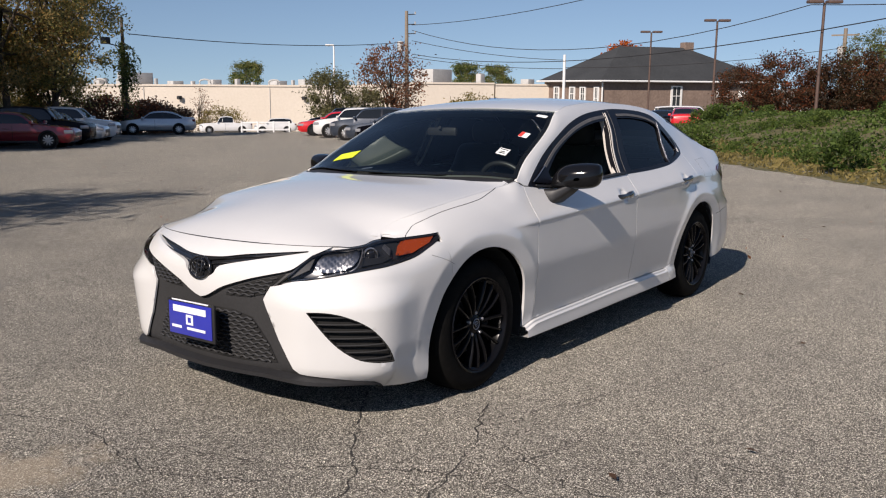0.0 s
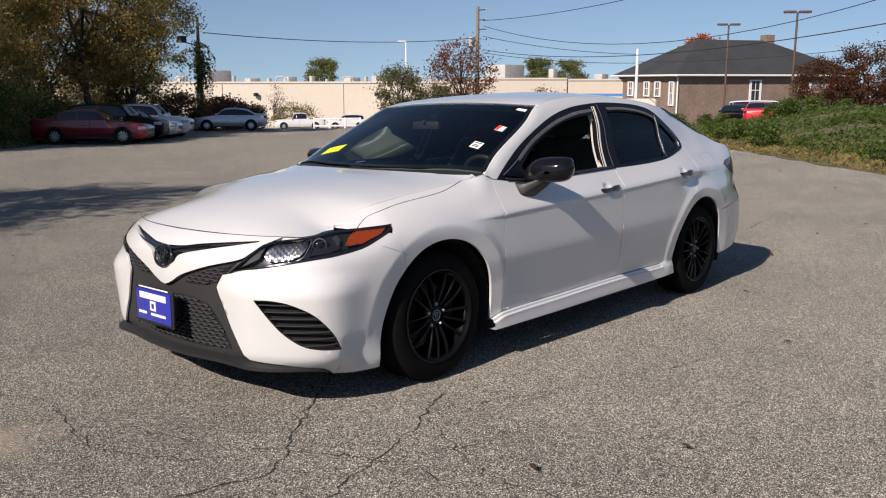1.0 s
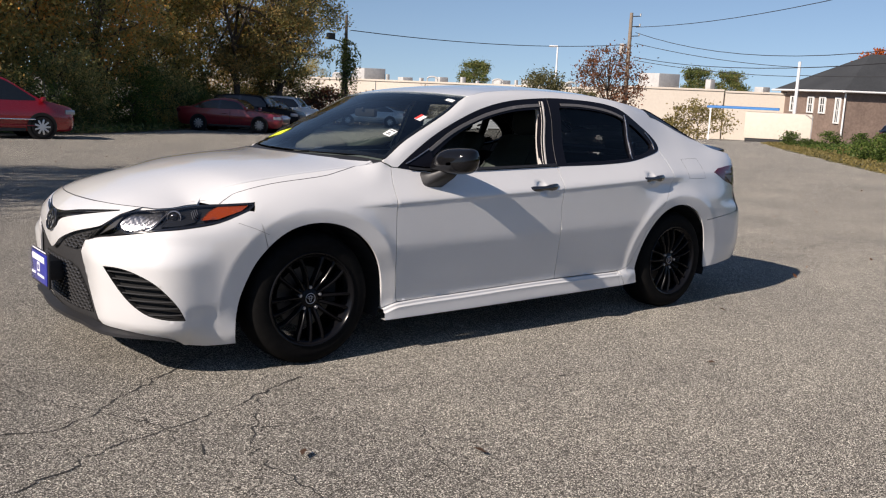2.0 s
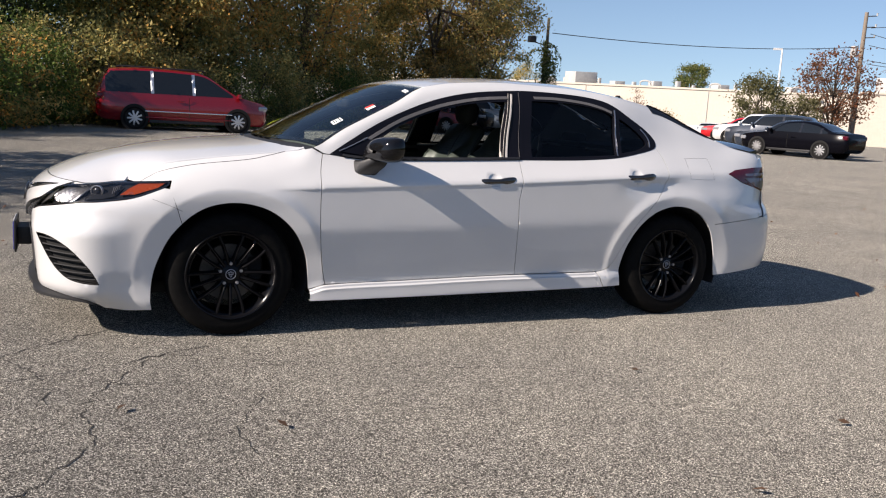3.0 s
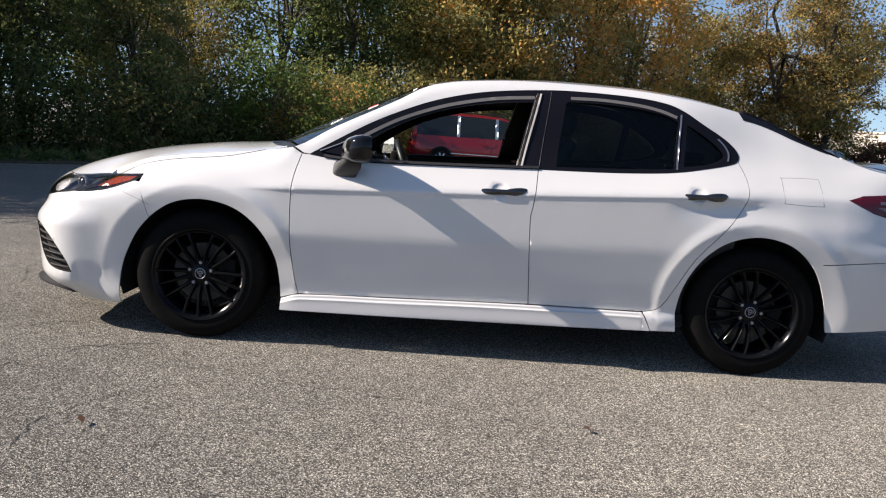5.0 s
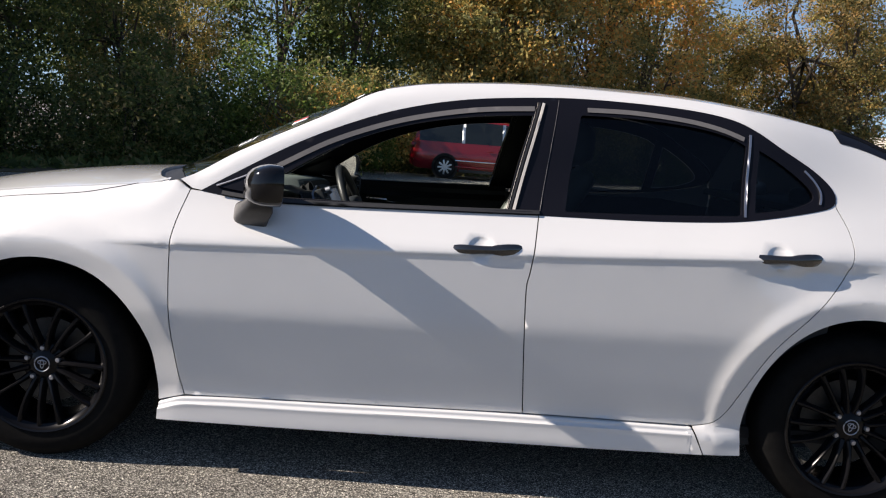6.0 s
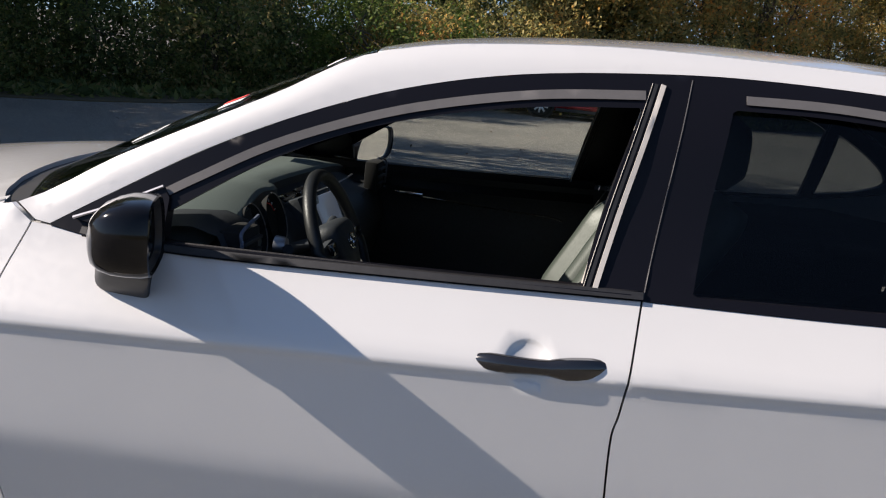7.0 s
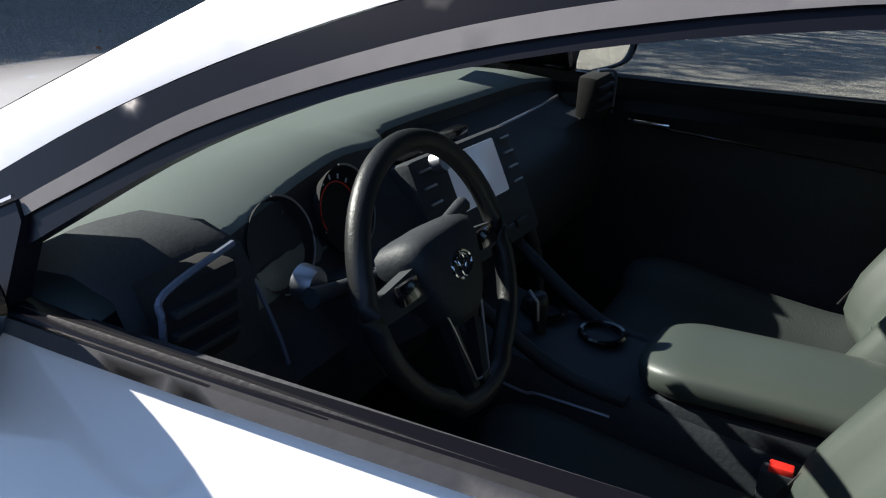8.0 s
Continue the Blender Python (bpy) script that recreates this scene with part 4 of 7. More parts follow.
# number plate: a dealer's plate in a black frame, its writing as bars
plate = part("number_plate", box((0.012, 0.335, 0.175), (-1.052, 0, 0.435), 0.004), TRIM_BLACK, sedan, "blue dealer plate in a black frame")
part("plate_face", box((0.006, 0.305, 0.150), (-1.060, 0, 0.437), 0.002), PLATE_BLUE, plate, "blue plate face")
for w, h, z in ((0.235, 0.030, 0.482), (0.05, 0.045, 0.437), (0.07, 0.012, 0.398), (0.26, 0.006, 0.5205)):
    part("print", box((0.002, w, h), (-1.0645 if z < 0.52 else -1.0595, 0 if w != 0.07 else 0.095, z)), LETTER, plate)
part("print", box((0.002, 0.13, 0.012), (-1.0645, -0.045, 0.397)), LETTER, plate)
part("print", box((0.0025, 0.022, 0.024), (-1.0655, 0, 0.437)), PLATE_BLUE, plate)
part("plate_bracket", box((0.08, 0.20, 0.10), (-1.01, 0, 0.43), 0.01), TRIM_BLACK, plate)

# headlamps
lamp_outline = curve([(0.455, 0.633), (0.515, 0.682), (0.565, 0.727), (0.61, 0.757), (0.70, 0.778), (0.88, 0.788), (1.07, 0.801), (1.22, 0.815), (1.285, 0.821), (1.302, 0.816)], 4) + curve([(1.300, 0.806), (1.27, 0.787), (1.20, 0.760), (1.13, 0.737), (0.98, 0.714), (0.85, 0.701), (0.68, 0.675), (0.53, 0.651), (0.47, 0.636)], 4)
for sgn in (1, -1):
    L = [(sgn * u, z) for u, z in lamp_outline]
    lamp = part("headlamp", sheet("headlamp", L, lambda u, v, o: front(u, v, o - 0.045), CHAMBER, 0.03, depth=0.0), CHAMBER, sedan, "clear headlamp with an amber corner reflector")
    part("lens", sheet("lens", L, lambda u, v, o: front(u, v, o + 0.002), LENS, 0.03, depth=0.0), LENS, lamp).visible_shadow = False
    part("lamp_rim", sheet("lamp_rim", L, lambda u, v, o: front(u, v, o - 0.001), GLOSS_BLACK, 0.025, holes=[shrink(L, 0.0065)], depth=0.046), GLOSS_BLACK, lamp)
    A = [(sgn * u, z) for u, z in [(1.055, 0.744), (1.10, 0.775), (1.15, 0.800), (1.288, 0.816), (1.24, 0.786), (1.13, 0.750)]]
    part("amber_reflector", sheet("amber_reflector", A, lambda u, v, o: front(u, v, o - 0.010), AMBER, 0.02, depth=0.02), AMBER, lamp, "amber side reflector")
    # the inner chamber is a faceted mirror bowl, the outer one dark round a projector
    B = [(sgn * u, z) for u, z in curve([(0.625, 0.706), (0.655, 0.758), (0.76, 0.774), (0.835, 0.770), (0.815, 0.728), (0.765, 0.700), (0.68, 0.688)], 4, True)]
    part("bowl", sheet("bowl", B, lambda u, v, o: front(u, v, o - 0.014 - 0.022 * math.exp(-((abs(u) - 0.735) / 0.075) ** 2) + 0.005 * math.sin(190 * u) * math.sin(260 * v)), BOWL, 0.010, depth=0.006), BOWL, lamp, "faceted mirror bowl")
    B = [(sgn * u, z) for u, z in [(0.845, 0.712), (0.875, 0.778), (1.02, 0.792), (1.07, 0.775), (1.03, 0.735), (0.96, 0.720)]]
    part("bowl", sheet("bowl", B, lambda u, v, o: front(u, v, o - 0.036), CHAMBER, 0.02, depth=0.006), CHAMBER, lamp)
    c, n0 = Vector(front(sgn * 0.905, 0.752, -0.036)), (Vector(front(sgn * 0.905, 0.752, 0.0)) - Vector(front(sgn * 0.905, 0.752, -0.04))).normalized()
    q = Matrix.Translation(c) @ n0.to_track_quat("Z", "Y").to_matrix().to_4x4()
    for name, profile, mat in (("projector", [(0.0, 0.020), (0.012, 0.0185), (0.021, 0.013), (0.025, 0.004)], GLOSS_BLACK), ("projector_ring", [(0.027, 0.004), (0.029, 0.014), (0.0315, 0.014), (0.033, 0.0)], SATIN)):
        bm = lathe(profile, 24, "z")
        bmesh.ops.transform(bm, matrix=q, verts=bm.verts)
        part(name, bm, mat, lamp)
    divider = [front(sgn * u, z, -0.010) for u, z in curve([(0.77, 0.690), (0.815, 0.712), (0.84, 0.745), (0.862, 0.781)], 5)]
    part("divider", tube(divider, 0.0035, 6), SATIN, lamp)
    for k in range(4):
        part("louvre", tube([front(sgn * (1.015 + 0.01 * k), z, -0.014) for z in (0.748 + 0.006 * k, 0.775 + 0.003 * k)], 0.002, 5), SATIN, lamp)
    strip = [front(sgn * u, 0.637 + 0.065 * ((u - 0.47) / 0.62) ** 0.9, -0.008) for u in np.linspace(0.48, 1.09, 20)]
    part("light_guide", tube(strip, 0.006, 6), SATIN, lamp)

# wheels, each turned about its hub
def tyre_bm():
    R, w = 0.335, 0.1125
    return lathe([(0.232, -w + 0.012), (0.236, -w), (0.262, -w - 0.004), (0.295, -w - 0.002), (0.318, -w + 0.012), (0.328, -w + 0.03), (R, -0.055), (R, 0.055), (0.328, w - 0.03), (0.295, w), (0.236, w), (0.232, w - 0.012)], 64)


def rim_bm():
    return lathe([(0.232, -0.112), (0.240, -0.116), (0.236, -0.120), (0.229, -0.117), (0.222, -0.105), (0.212, -0.098), (0.203, -0.07), (0.20, 0.06), (0.228, 0.10)], 64)


def spoke_bm(a0, twist):
    """One spoke of the split pair, out to the rim."""
    bm = bmesh.new()
    rows = []
    for t in np.linspace(0, 1, 7):
        r = 0.050 + 0.168 * t
        a = a0 + twist * t ** 1.1
        w = 0.0135 - 0.004 * math.sin(t * 3.1)
        y = -0.100 + 0.018 * (1 - t) - 0.012 * math.sin(t * 3.0)
        d, n = (math.cos(a), math.sin(a)), (-math.sin(a), math.cos(a))
        rows.append([bm.verts.new((d[0] * r + n[0] * k * w, y + dy, d[1] * r + n[1] * k * w)) for k, dy in ((-1, 0.03), (-0.75, 0.002), (-0.3, -0.004), (0.3, -0.004), (0.75, 0.002), (1, 0.03))])
    for a, b in zip(rows, rows[1:]):
        for k in range(5):
            bm.faces.new((a[k], a[k + 1], b[k + 1], b[k]))
    bmesh.ops.recalc_face_normals(bm, faces=bm.faces)
    return smooth_bm(bm, 35)


TYRE, RIM = bpy.data.meshes.new("tyre"), bpy.data.meshes.new("rim")
for me, bm, mat in ((TYRE, tyre_bm(), RUBBER), (RIM, rim_bm(), RIM_BLACK)):
    bm.to_mesh(me)
    bm.free()
    me.materials.append(mat)
SPOKE_MESH = []
for k in range(10):
    bm = spoke_bm(2 * math.pi * (k // 2) / 5 + math.pi / 2 + (0.20 if k % 2 else -0.20), 0.10 if k % 2 else -0.10)
    me = bpy.data.meshes.new("spoke")
    bm.to_mesh(me)
    bm.free()
    me.materials.append(RIM_BLACK)
    SPOKE_MESH.append(me)
for k in range(5):
    bm = spoke_bm(2 * math.pi * k / 5 + math.pi / 2 + math.pi / 5, 0.0)
    bmesh.ops.scale(bm, vec=(1, 1, 1), verts=bm.verts)
    me = bpy.data.meshes.new("spoke")
    bm.to_mesh(me)
    bm.free()
    me.materials.append(RIM_BLACK)
    SPOKE_MESH.append(me)


def wheel(x, side, turn, steer=0.0):
    w = new("wheel")
    w.parent = sedan
    w.matrix_local = pose(x, side * 0.748, 0.335, 0, turn, (0 if side < 0 else 180) + steer)
    tagged(w, "black alloy wheel with split spokes and a low tyre")
    part("tyre", TYRE, RUBBER, w)
    rim = part("rim", RIM, GLOSS_BLACK, w)
    for me in SPOKE_MESH:
        part("spoke", me, GLOSS_BLACK, rim)
    part("hub", lathe([(0.0, -0.088), (0.036, -0.088), (0.046, -0.082), (0.075, -0.074), (0.08, -0.04)], 30), RIM_BLACK, rim)
    part("cap_ring", ring_y(0.026, 0.026, 0.0022, -0.0895), SATIN, rim)
    part("cap_ring", ring_y(0.015, 0.007, 0.0016, -0.0895, 0.006), SATIN, rim)
    part("cap_ring", ring_y(0.006, 0.015, 0.0016, -0.0895), SATIN, rim)
    for k in range(5):
        a = 2 * math.pi * k / 5 + math.pi / 2
        bm = lathe([(0, -0.092), (0.007, -0.092), (0.0095, -0.088), (0.0105, -0.066)], 8)
        bmesh.ops.translate(bm, vec=(0.057 * math.cos(a), 0, 0.057 * math.sin(a)), verts=bm.verts)
        part("lug_nut", bm, SATIN, rim)
    part("brake_disc", lathe([(0.06, -0.02), (0.152, -0.02), (0.152, 0.0), (0.06, 0.0)], 40), base_disc, rim)
    part("caliper", box((0.07, 0.07, 0.12), (0.135, -0.015, 0.02), 0.012), DARK, w)
    return w


def ring_y(a, b, w, y, dz=0.0):
    return tube([(a * math.cos(2 * math.pi * k / 24), y, dz + b * math.sin(2 * math.pi * k / 24)) for k in range(24)], w, 6, True)


base_disc = grained("brake disc", (0.05, 0.05, 0.05), (0.10, 0.10, 0.10), 30, 0.45, 0.0, metal=1.0)
wheel(0.0, -1, 0, 0)
wheel(2.825, -1, 20)
wheel(0.0, 1, 0)
wheel(2.825, 1, 0)
for x in (0.0, 2.825):
    for side in (-1, 1):
        bm = bmesh.new()
        n = 20
        rows = []
        for k in range(n + 1):
            a = radians(-20) + radians(220) * k / n
            rows.append([bm.verts.new((x + 0.415 * math.cos(a), side * y, 0.335 + 0.395 * math.sin(a))) for y in (0.84, 0.55)])
        for a, b in zip(rows, rows[1:]):
            bm.faces.new((a[0], a[1], b[1], b[0]))
        c = bm.verts.new((x, side * 0.55, 0.335))
        for a, b in zip(rows, rows[1:]):
            bm.faces.new((a[1], c, b[1]))
        part("wheel_liner", bm, DARK, sedan)
part("underbody", box((4.0, 1.2, 0.07), (1.35, 0, 0.225), 0.02), DARK, sedan)
for x, w, z, wide in ((-0.60, 0.34, 0.24, 1.24), (1.41, 1.96, 0.23, 1.56), (3.44, 0.36, 0.34, 1.5)):
    part("underbody", box((w, wide, 0.06), (x, 0, z), 0.02), DARK, sedan)

# door handles
for hx, hz, hl in ((1.51, 0.869, 0.124), (2.503, 0.912, 0.124)):
    for side in (1, -1):
        secs = []
        for t in np.linspace(-1, 1, 15):
            x, z = hx + hl * t, hz - 0.004 + 0.007 * t
            arch = 1 - abs(t) ** 4
            o = 0.005 + 0.021 * arch
            h = (0.0160 + 0.005 * step01(0.1, 0.4, t) - 0.003 * math.cos(3 * t)) * (1 - 0.55 * abs(t) ** 6)
            y = -(FLANK(x) - (0.030 if hx < 2 else 0.034)) - o
            d = 0.010
            secs.append([(x, y * side, z) for y, z in ((y - d, z + h * 0.5), (y - d, z - h * 0.5), (y - d * 0.3, z - h), (y + d, z - h), (y + d, z + h), (y - d * 0.3, z + h))])
        bm = loft(secs, angle=50)
        part("door_handle", bm, GLOSS_BLACK, (front_door if hx < 2 else rear_door)[0 if side > 0 else 1], "gloss black bar handle")

# door mirrors
def mirror_parts(side):
    """A rounded cap turned a little to the driver, its glass set in, on a thick foot."""
    pa = new("door_mirror")
    pa.parent = sedan
    tagged(pa, "gloss black door mirror on a black foot")
    turn = Matrix.Translation((0.804, -0.958, 1.027)) @ Matrix.Rotation(radians(19), 4, "Z") @ Matrix.Rotation(radians(-3), 4, "X")
    flip = Matrix.Diagonal((1, 1 if side > 0 else -1, 1, 1))
    # outline seen from behind: inboard to the right
    rim = curve([(-0.094, 0.034), (-0.086, 0.058), (-0.060, 0.069), (0.0, 0.072), (0.046, 0.064), (0.078, 0.036), (0.096, -0.004), (0.102, -0.040), (0.088, -0.060), (0.036, -0.067), (-0.030, -0.067), (-0.068, -0.058), (-0.087, -0.034), (-0.095, 0.0)], 4, True)

    def ring_at(x, ky, kz, dz=0.0, dy=0.0):
        return [flip @ turn @ Vector((x * 0.90, y * ky * (1.46 if y > 0 else 1.32) + dy, z * kz * 0.97 + dz - 0.003)) for y, z in rim]

    cup = [ring_at(0.010, 0.93, 0.91), ring_at(0.016, 0.965, 0.955), ring_at(0.014, 1.0, 1.0), ring_at(0.0, 1.03, 1.03), ring_at(-0.03, 1.03, 1.02), ring_at(-0.055, 0.98, 0.96, -0.002), ring_at(-0.078, 0.88, 0.84, -0.004), ring_at(-0.094, 0.70, 0.66, -0.007), ring_at(-0.103, 0.45, 0.42, -0.009), ring_at(-0.106, 0.12, 0.12, -0.010)]
    part("housing", loft(cup, angle=50, caps=False), CAP_BLACK, pa)
    part("glass_bezel", loft([ring_at(0.010, 0.93, 0.91), ring_at(0.002, 0.90, 0.885)], caps=False), TRIM_BLACK, pa)
    bm = bmesh.new()
    bm.faces.new([bm.verts.new(p) for p in ring_at(0.0025, 0.905, 0.89)])
    part("mirror_glass", bm, MIRROR, pa)
    foot = []
    for y, xc, zc, a, b in ((-0.80, 0.706, 0.915, 0.056, 0.042), (-0.86, 0.708, 0.914, 0.056, 0.041), (-0.885, 0.718, 0.922, 0.053, 0.036), (-0.91, 0.734, 0.938, 0.049, 0.029), (-0.935, 0.752, 0.955, 0.046, 0.023), (-0.955, 0.764, 0.968, 0.038, 0.016)):
        foot.append([(xc + a * math.copysign(abs(math.cos(t)) ** 0.45, math.cos(t)) * (1 - 0.12 * math.sin(t)), side * y, zc + b * math.copysign(abs(math.sin(t)) ** 0.5, math.sin(t)) - 0.16 * a * math.cos(t)) for t in np.linspace(0, 2 * math.pi, 24, endpoint=False)])
    part("foot", loft(foot, angle=60), TRIM_BLACK, pa)
    sail = [[(x, side * -(half_width(x, z) + d), z) for x, z in ((0.575, 1.000), (0.70, 0.985), (0.765, 0.982), (0.760, 1.06), (0.745, 1.077), (0.66, 1.035))] for d in (-0.02, 0.012)]
    part("sail", loft(sail), WINDOW_BLACK, pa)
    part("sail_edge", tube([(x, side * -(half_width(x, z) + 0.013), z + 0.002) for x, z in ((0.575, 1.000), (0.62, 1.018), (0.66, 1.036), (0.745, 1.078))], 0.0035, 6), SATIN, pa, "thin bright edge of the mirror sail")


mirror_parts(1)
mirror_parts(-1)
# ---- the sedan's cabin ----
for side in (0, 1):
    inner = straight([(0.50, 0.22), (2.72, 0.22), (2.72, 0.97), (2.45, 1.0), (1.70, 0.975), (1.2, 0.962), (0.8, 0.953), (0.50, 0.955)])
    part("door_lining", sheet("door_lining", inner, lambda u, v, o: flank(u, v, o - 0.075 - 0.03 * step01(0.95, 0.75, v)), CABIN, 0.05, depth=0.0, mirror=True)[side], CABIN, sedan, "dark inner door lining")
    sill = [(0.60, 0.962), (0.75, 0.962), (0.95, 0.966), (1.3, 0.972), (1.66, 0.984)]
    rows = []
    for x, z in curve(sill, 5):
        y = half_width(x, z)
        rows.append([(x, (1 if side else -1) * (y - d), z + dz) for d, dz in ((0.013, -0.01), (0.013, 0.010), (0.018, 0.016), (0.029, 0.012), (0.038, -0.02), (0.082, -0.06))])
    part("window_sill", loft(rows, False), SILL_BLACK, sedan, "soft black inner window sill")
    for d, dz, r in ((-0.001, 0.006, 0.0040), (0.007, 0.009, 0.0026)):
        part("weather_strip", tube([(x, (1 if side else -1) * (half_width(x, z) - d), z + dz + 0.004) for x, z in curve(sill, 5)], r, 6), WINDOW_BLACK, sedan)
    rail = [p for p in EDGE_LINE if p[0] < 2.8]
    inner_top = [(x, z - 0.004) for x, z in rail]
    frame_in = [(x, z + 0.004) for x, z in DLO_TOP]
    part("pillar_lining", sheet("pillar_lining", straight(inner_top + frame_in[::-1]), lambda u, v, o: flank(u, v, o - 0.03), CABIN, 0.05, depth=0.0, mirror=True)[side], CABIN, sedan, "dark lining of the pillars")
head = [(x + 0.01, y) for x, y in screen_head[::-1]] + [(x, y - 0.01) for x, y in roof_edge] + [(x - 0.01, y) for x, y in glass_head[::-1]]
part("headliner", sheet("headliner", centred(head), lambda x, y, o: upper(x, y, o - 0.035), CABIN, 0.08, depth=0.0), CABIN, sedan, "dark grey headliner")
# unseen piece, added to keep the sun off the upper seat backs
part("header_lining", loft([[(1.09, y, upper(1.09, y)[2] - 0.012), (1.24, y, upper(1.24, y)[2] - 0.030), (1.25, y, upper(1.25, y)[2] - 0.060), (1.15, y, upper(1.12, y)[2] - 0.065)] for y in np.linspace(-0.58, 0.58, 15)], angle=50), CABIN, sedan, "unseen low lining added over the windscreen's head to shade the seats")
part("firewall", box((0.03, 1.5, 0.80), (0.47, 0, 0.60)), CARPET, sedan)
part("cabin_floor", box((2.6, 1.56, 0.04), (1.75, 0, 0.27)), CARPET, sedan, "black carpet")
part("rear_bulkhead", box((0.04, 1.4, 0.75), (2.72, 0, 0.65)), CABIN, sedan)
part("parcel_shelf", box((0.62, 1.25, 0.03), (2.95, 0, 1.06), 0.01), CABIN, sedan)

# dashboard: sections across the car; its rear edge steps back over the instruments
DASH_REAR = Smooth((-0.76, 0.80), (-0.56, 0.805), (-0.467, 0.797), (-0.36, 0.775), (-0.21, 0.752), (-0.10, 0.750), (-0.045, 0.710), (0.2, 0.709), (0.51, 0.717), (0.76, 0.730))
secs = []
for y in np.linspace(-0.76, 0.76, 51):
    hood_k = math.exp(-((y + 0.36) / 0.2) ** 4)
    side_k = (abs(y) / 0.76) ** 6
    top = 0.987 + 0.018 * hood_k + 0.010 * math.exp(-(y / 0.25) ** 2) - 0.03 * side_k
    rear = DASH_REAR(y)
    secs.append([(0.36 + 0.16 * side_k, y, 0.99 - 0.02 * side_k), (0.50, y, top + 0.002), (0.64, y, top + 0.004), (rear, y, top - 0.002), (rear + 0.010, y, top - 0.012), (rear + 0.006, y, top - 0.030), (rear + 0.04, y, top - 0.085), (0.835, y, 0.86), (0.87, y, 0.80), (0.84, y, 0.66), (0.74, y, 0.52), (0.50, y, 0.5)])
part("dashboard", loft(secs, False, angle=50), DASH, sedan, "grey green soft dashboard top")
# a darker face behind it
secs = []
for y in np.linspace(-0.75, 0.75, 41):
    hood_k = math.exp(-((y + 0.36) / 0.2) ** 4)
    side_k = (abs(y) / 0.76) ** 6
    top = 0.987 + 0.018 * hood_k + 0.010 * math.exp(-(y / 0.25) ** 2) - 0.03 * side_k
    rear = DASH_REAR(y)
    open_k = step01(-0.58, -0.54, y) * step01(-0.14, -0.18, y)
    secs.append([(rear + 0.013, y, top - 0.010), (rear + 0.015, y, top - 0.032), (rear + 0.065 - 0.03 * open_k, y, top - 0.062), (0.862 - 0.04 * open_k, y, 0.90), (0.88 - 0.03 * open_k, y, 0.86), (0.905, y, 0.80), (0.87, y, 0.655), (0.75, y, 0.515)])
part("dash_face", loft(secs, False, angle=50), CABIN, sedan, "black dashboard face")
secs = []
for y in np.linspace(-0.765, -0.575, 7):
    k = 0.012 * (1 - abs(y + 0.66) / 0.11)
    secs.append([(0.665, y, 0.985), (0.70, y, 0.995 + k), (0.80, y, 1.004 + k), (0.855, y, 0.99), (0.872, y, 0.955), (0.885, y, 0.86)])
part("dash_end", loft(secs, False, angle=50), CABIN, sedan, "black end of the dashboard")
# dials and their rims
for y, z in ((-0.468, 0.938), (-0.315, 0.942)):
    m = pose(0.812, y, z, 0, -18, 0)
    part("dial", lathe([(0, 0.0), (0.054, 0.0), (0.060, 0.010), (0.064, 0.020)], 28, "x"), DARK, sedan).matrix_local = m
    part("dial_rim", tube([(0.021, 0.065 * math.cos(a), 0.065 * math.sin(a)) for a in np.linspace(-1.9, 1.5, 24)], 0.0016, 6), SATIN, sedan, "thin bright arc round a dial").matrix_local = m
    part("dial_arc", tube([(0.004, 0.042 * math.cos(a), 0.042 * math.sin(a)) for a in np.linspace(0.4, 3.6, 18)], 0.0012, 5), BUCKLE_RED if y > -0.4 else SATIN, sedan).matrix_local = m
    for a in np.linspace(0.4, 3.6, 9):
        part("dial_mark", box((0.002, 0.007, 0.0016), (0, 0, 0), m=Matrix.Translation((0.004, 0.050 * math.cos(a), 0.050 * math.sin(a))) @ Matrix.Rotation(a, 4, "X")), LETTER, sedan).matrix_local = m
VENT_GREY = grained("grey blue vent edge", (0.10, 0.12, 0.17), (0.14, 0.16, 0.22), 60, 0.5)
# side air vents with a pale blue edge
for s in (-1, 1):
    part("air_vent", box((0.05, 0.115, 0.105), (0.868, s * 0.68, 0.945), 0.012), DARK, sedan, "dark side air vent")
    for k in range(3):
        part("vent_slat", box((0.02, 0.10, 0.008), (0.893, s * 0.68, 0.920 + 0.026 * k), 0.002), CABIN, sedan)
    part("vent_edge", tube(curve([(0.897, s * 0.746, 0.895), (0.899, s * 0.746, 0.970), (0.894, s * 0.735, 0.998), (0.889, s * 0.627, 1.014)], 5), 0.0040, 6), VENT_GREY, sedan, "satin vent edge")
part("cluster_edge", tube(curve([(0.866, -0.578, 0.955), (0.872, -0.565, 0.925), (0.89, -0.555, 0.87), (0.90, -0.55, 0.83)], 5), 0.003, 6), VENT_GREY, sedan)
part("start_button", lathe([(0, 0.028), (0.019, 0.026), (0.0225, 0.020), (0.0235, 0.0), (0.0, 0.0)], 24, "x"), SATIN, sedan, "round start button").location = (0.895, -0.515, 0.927)
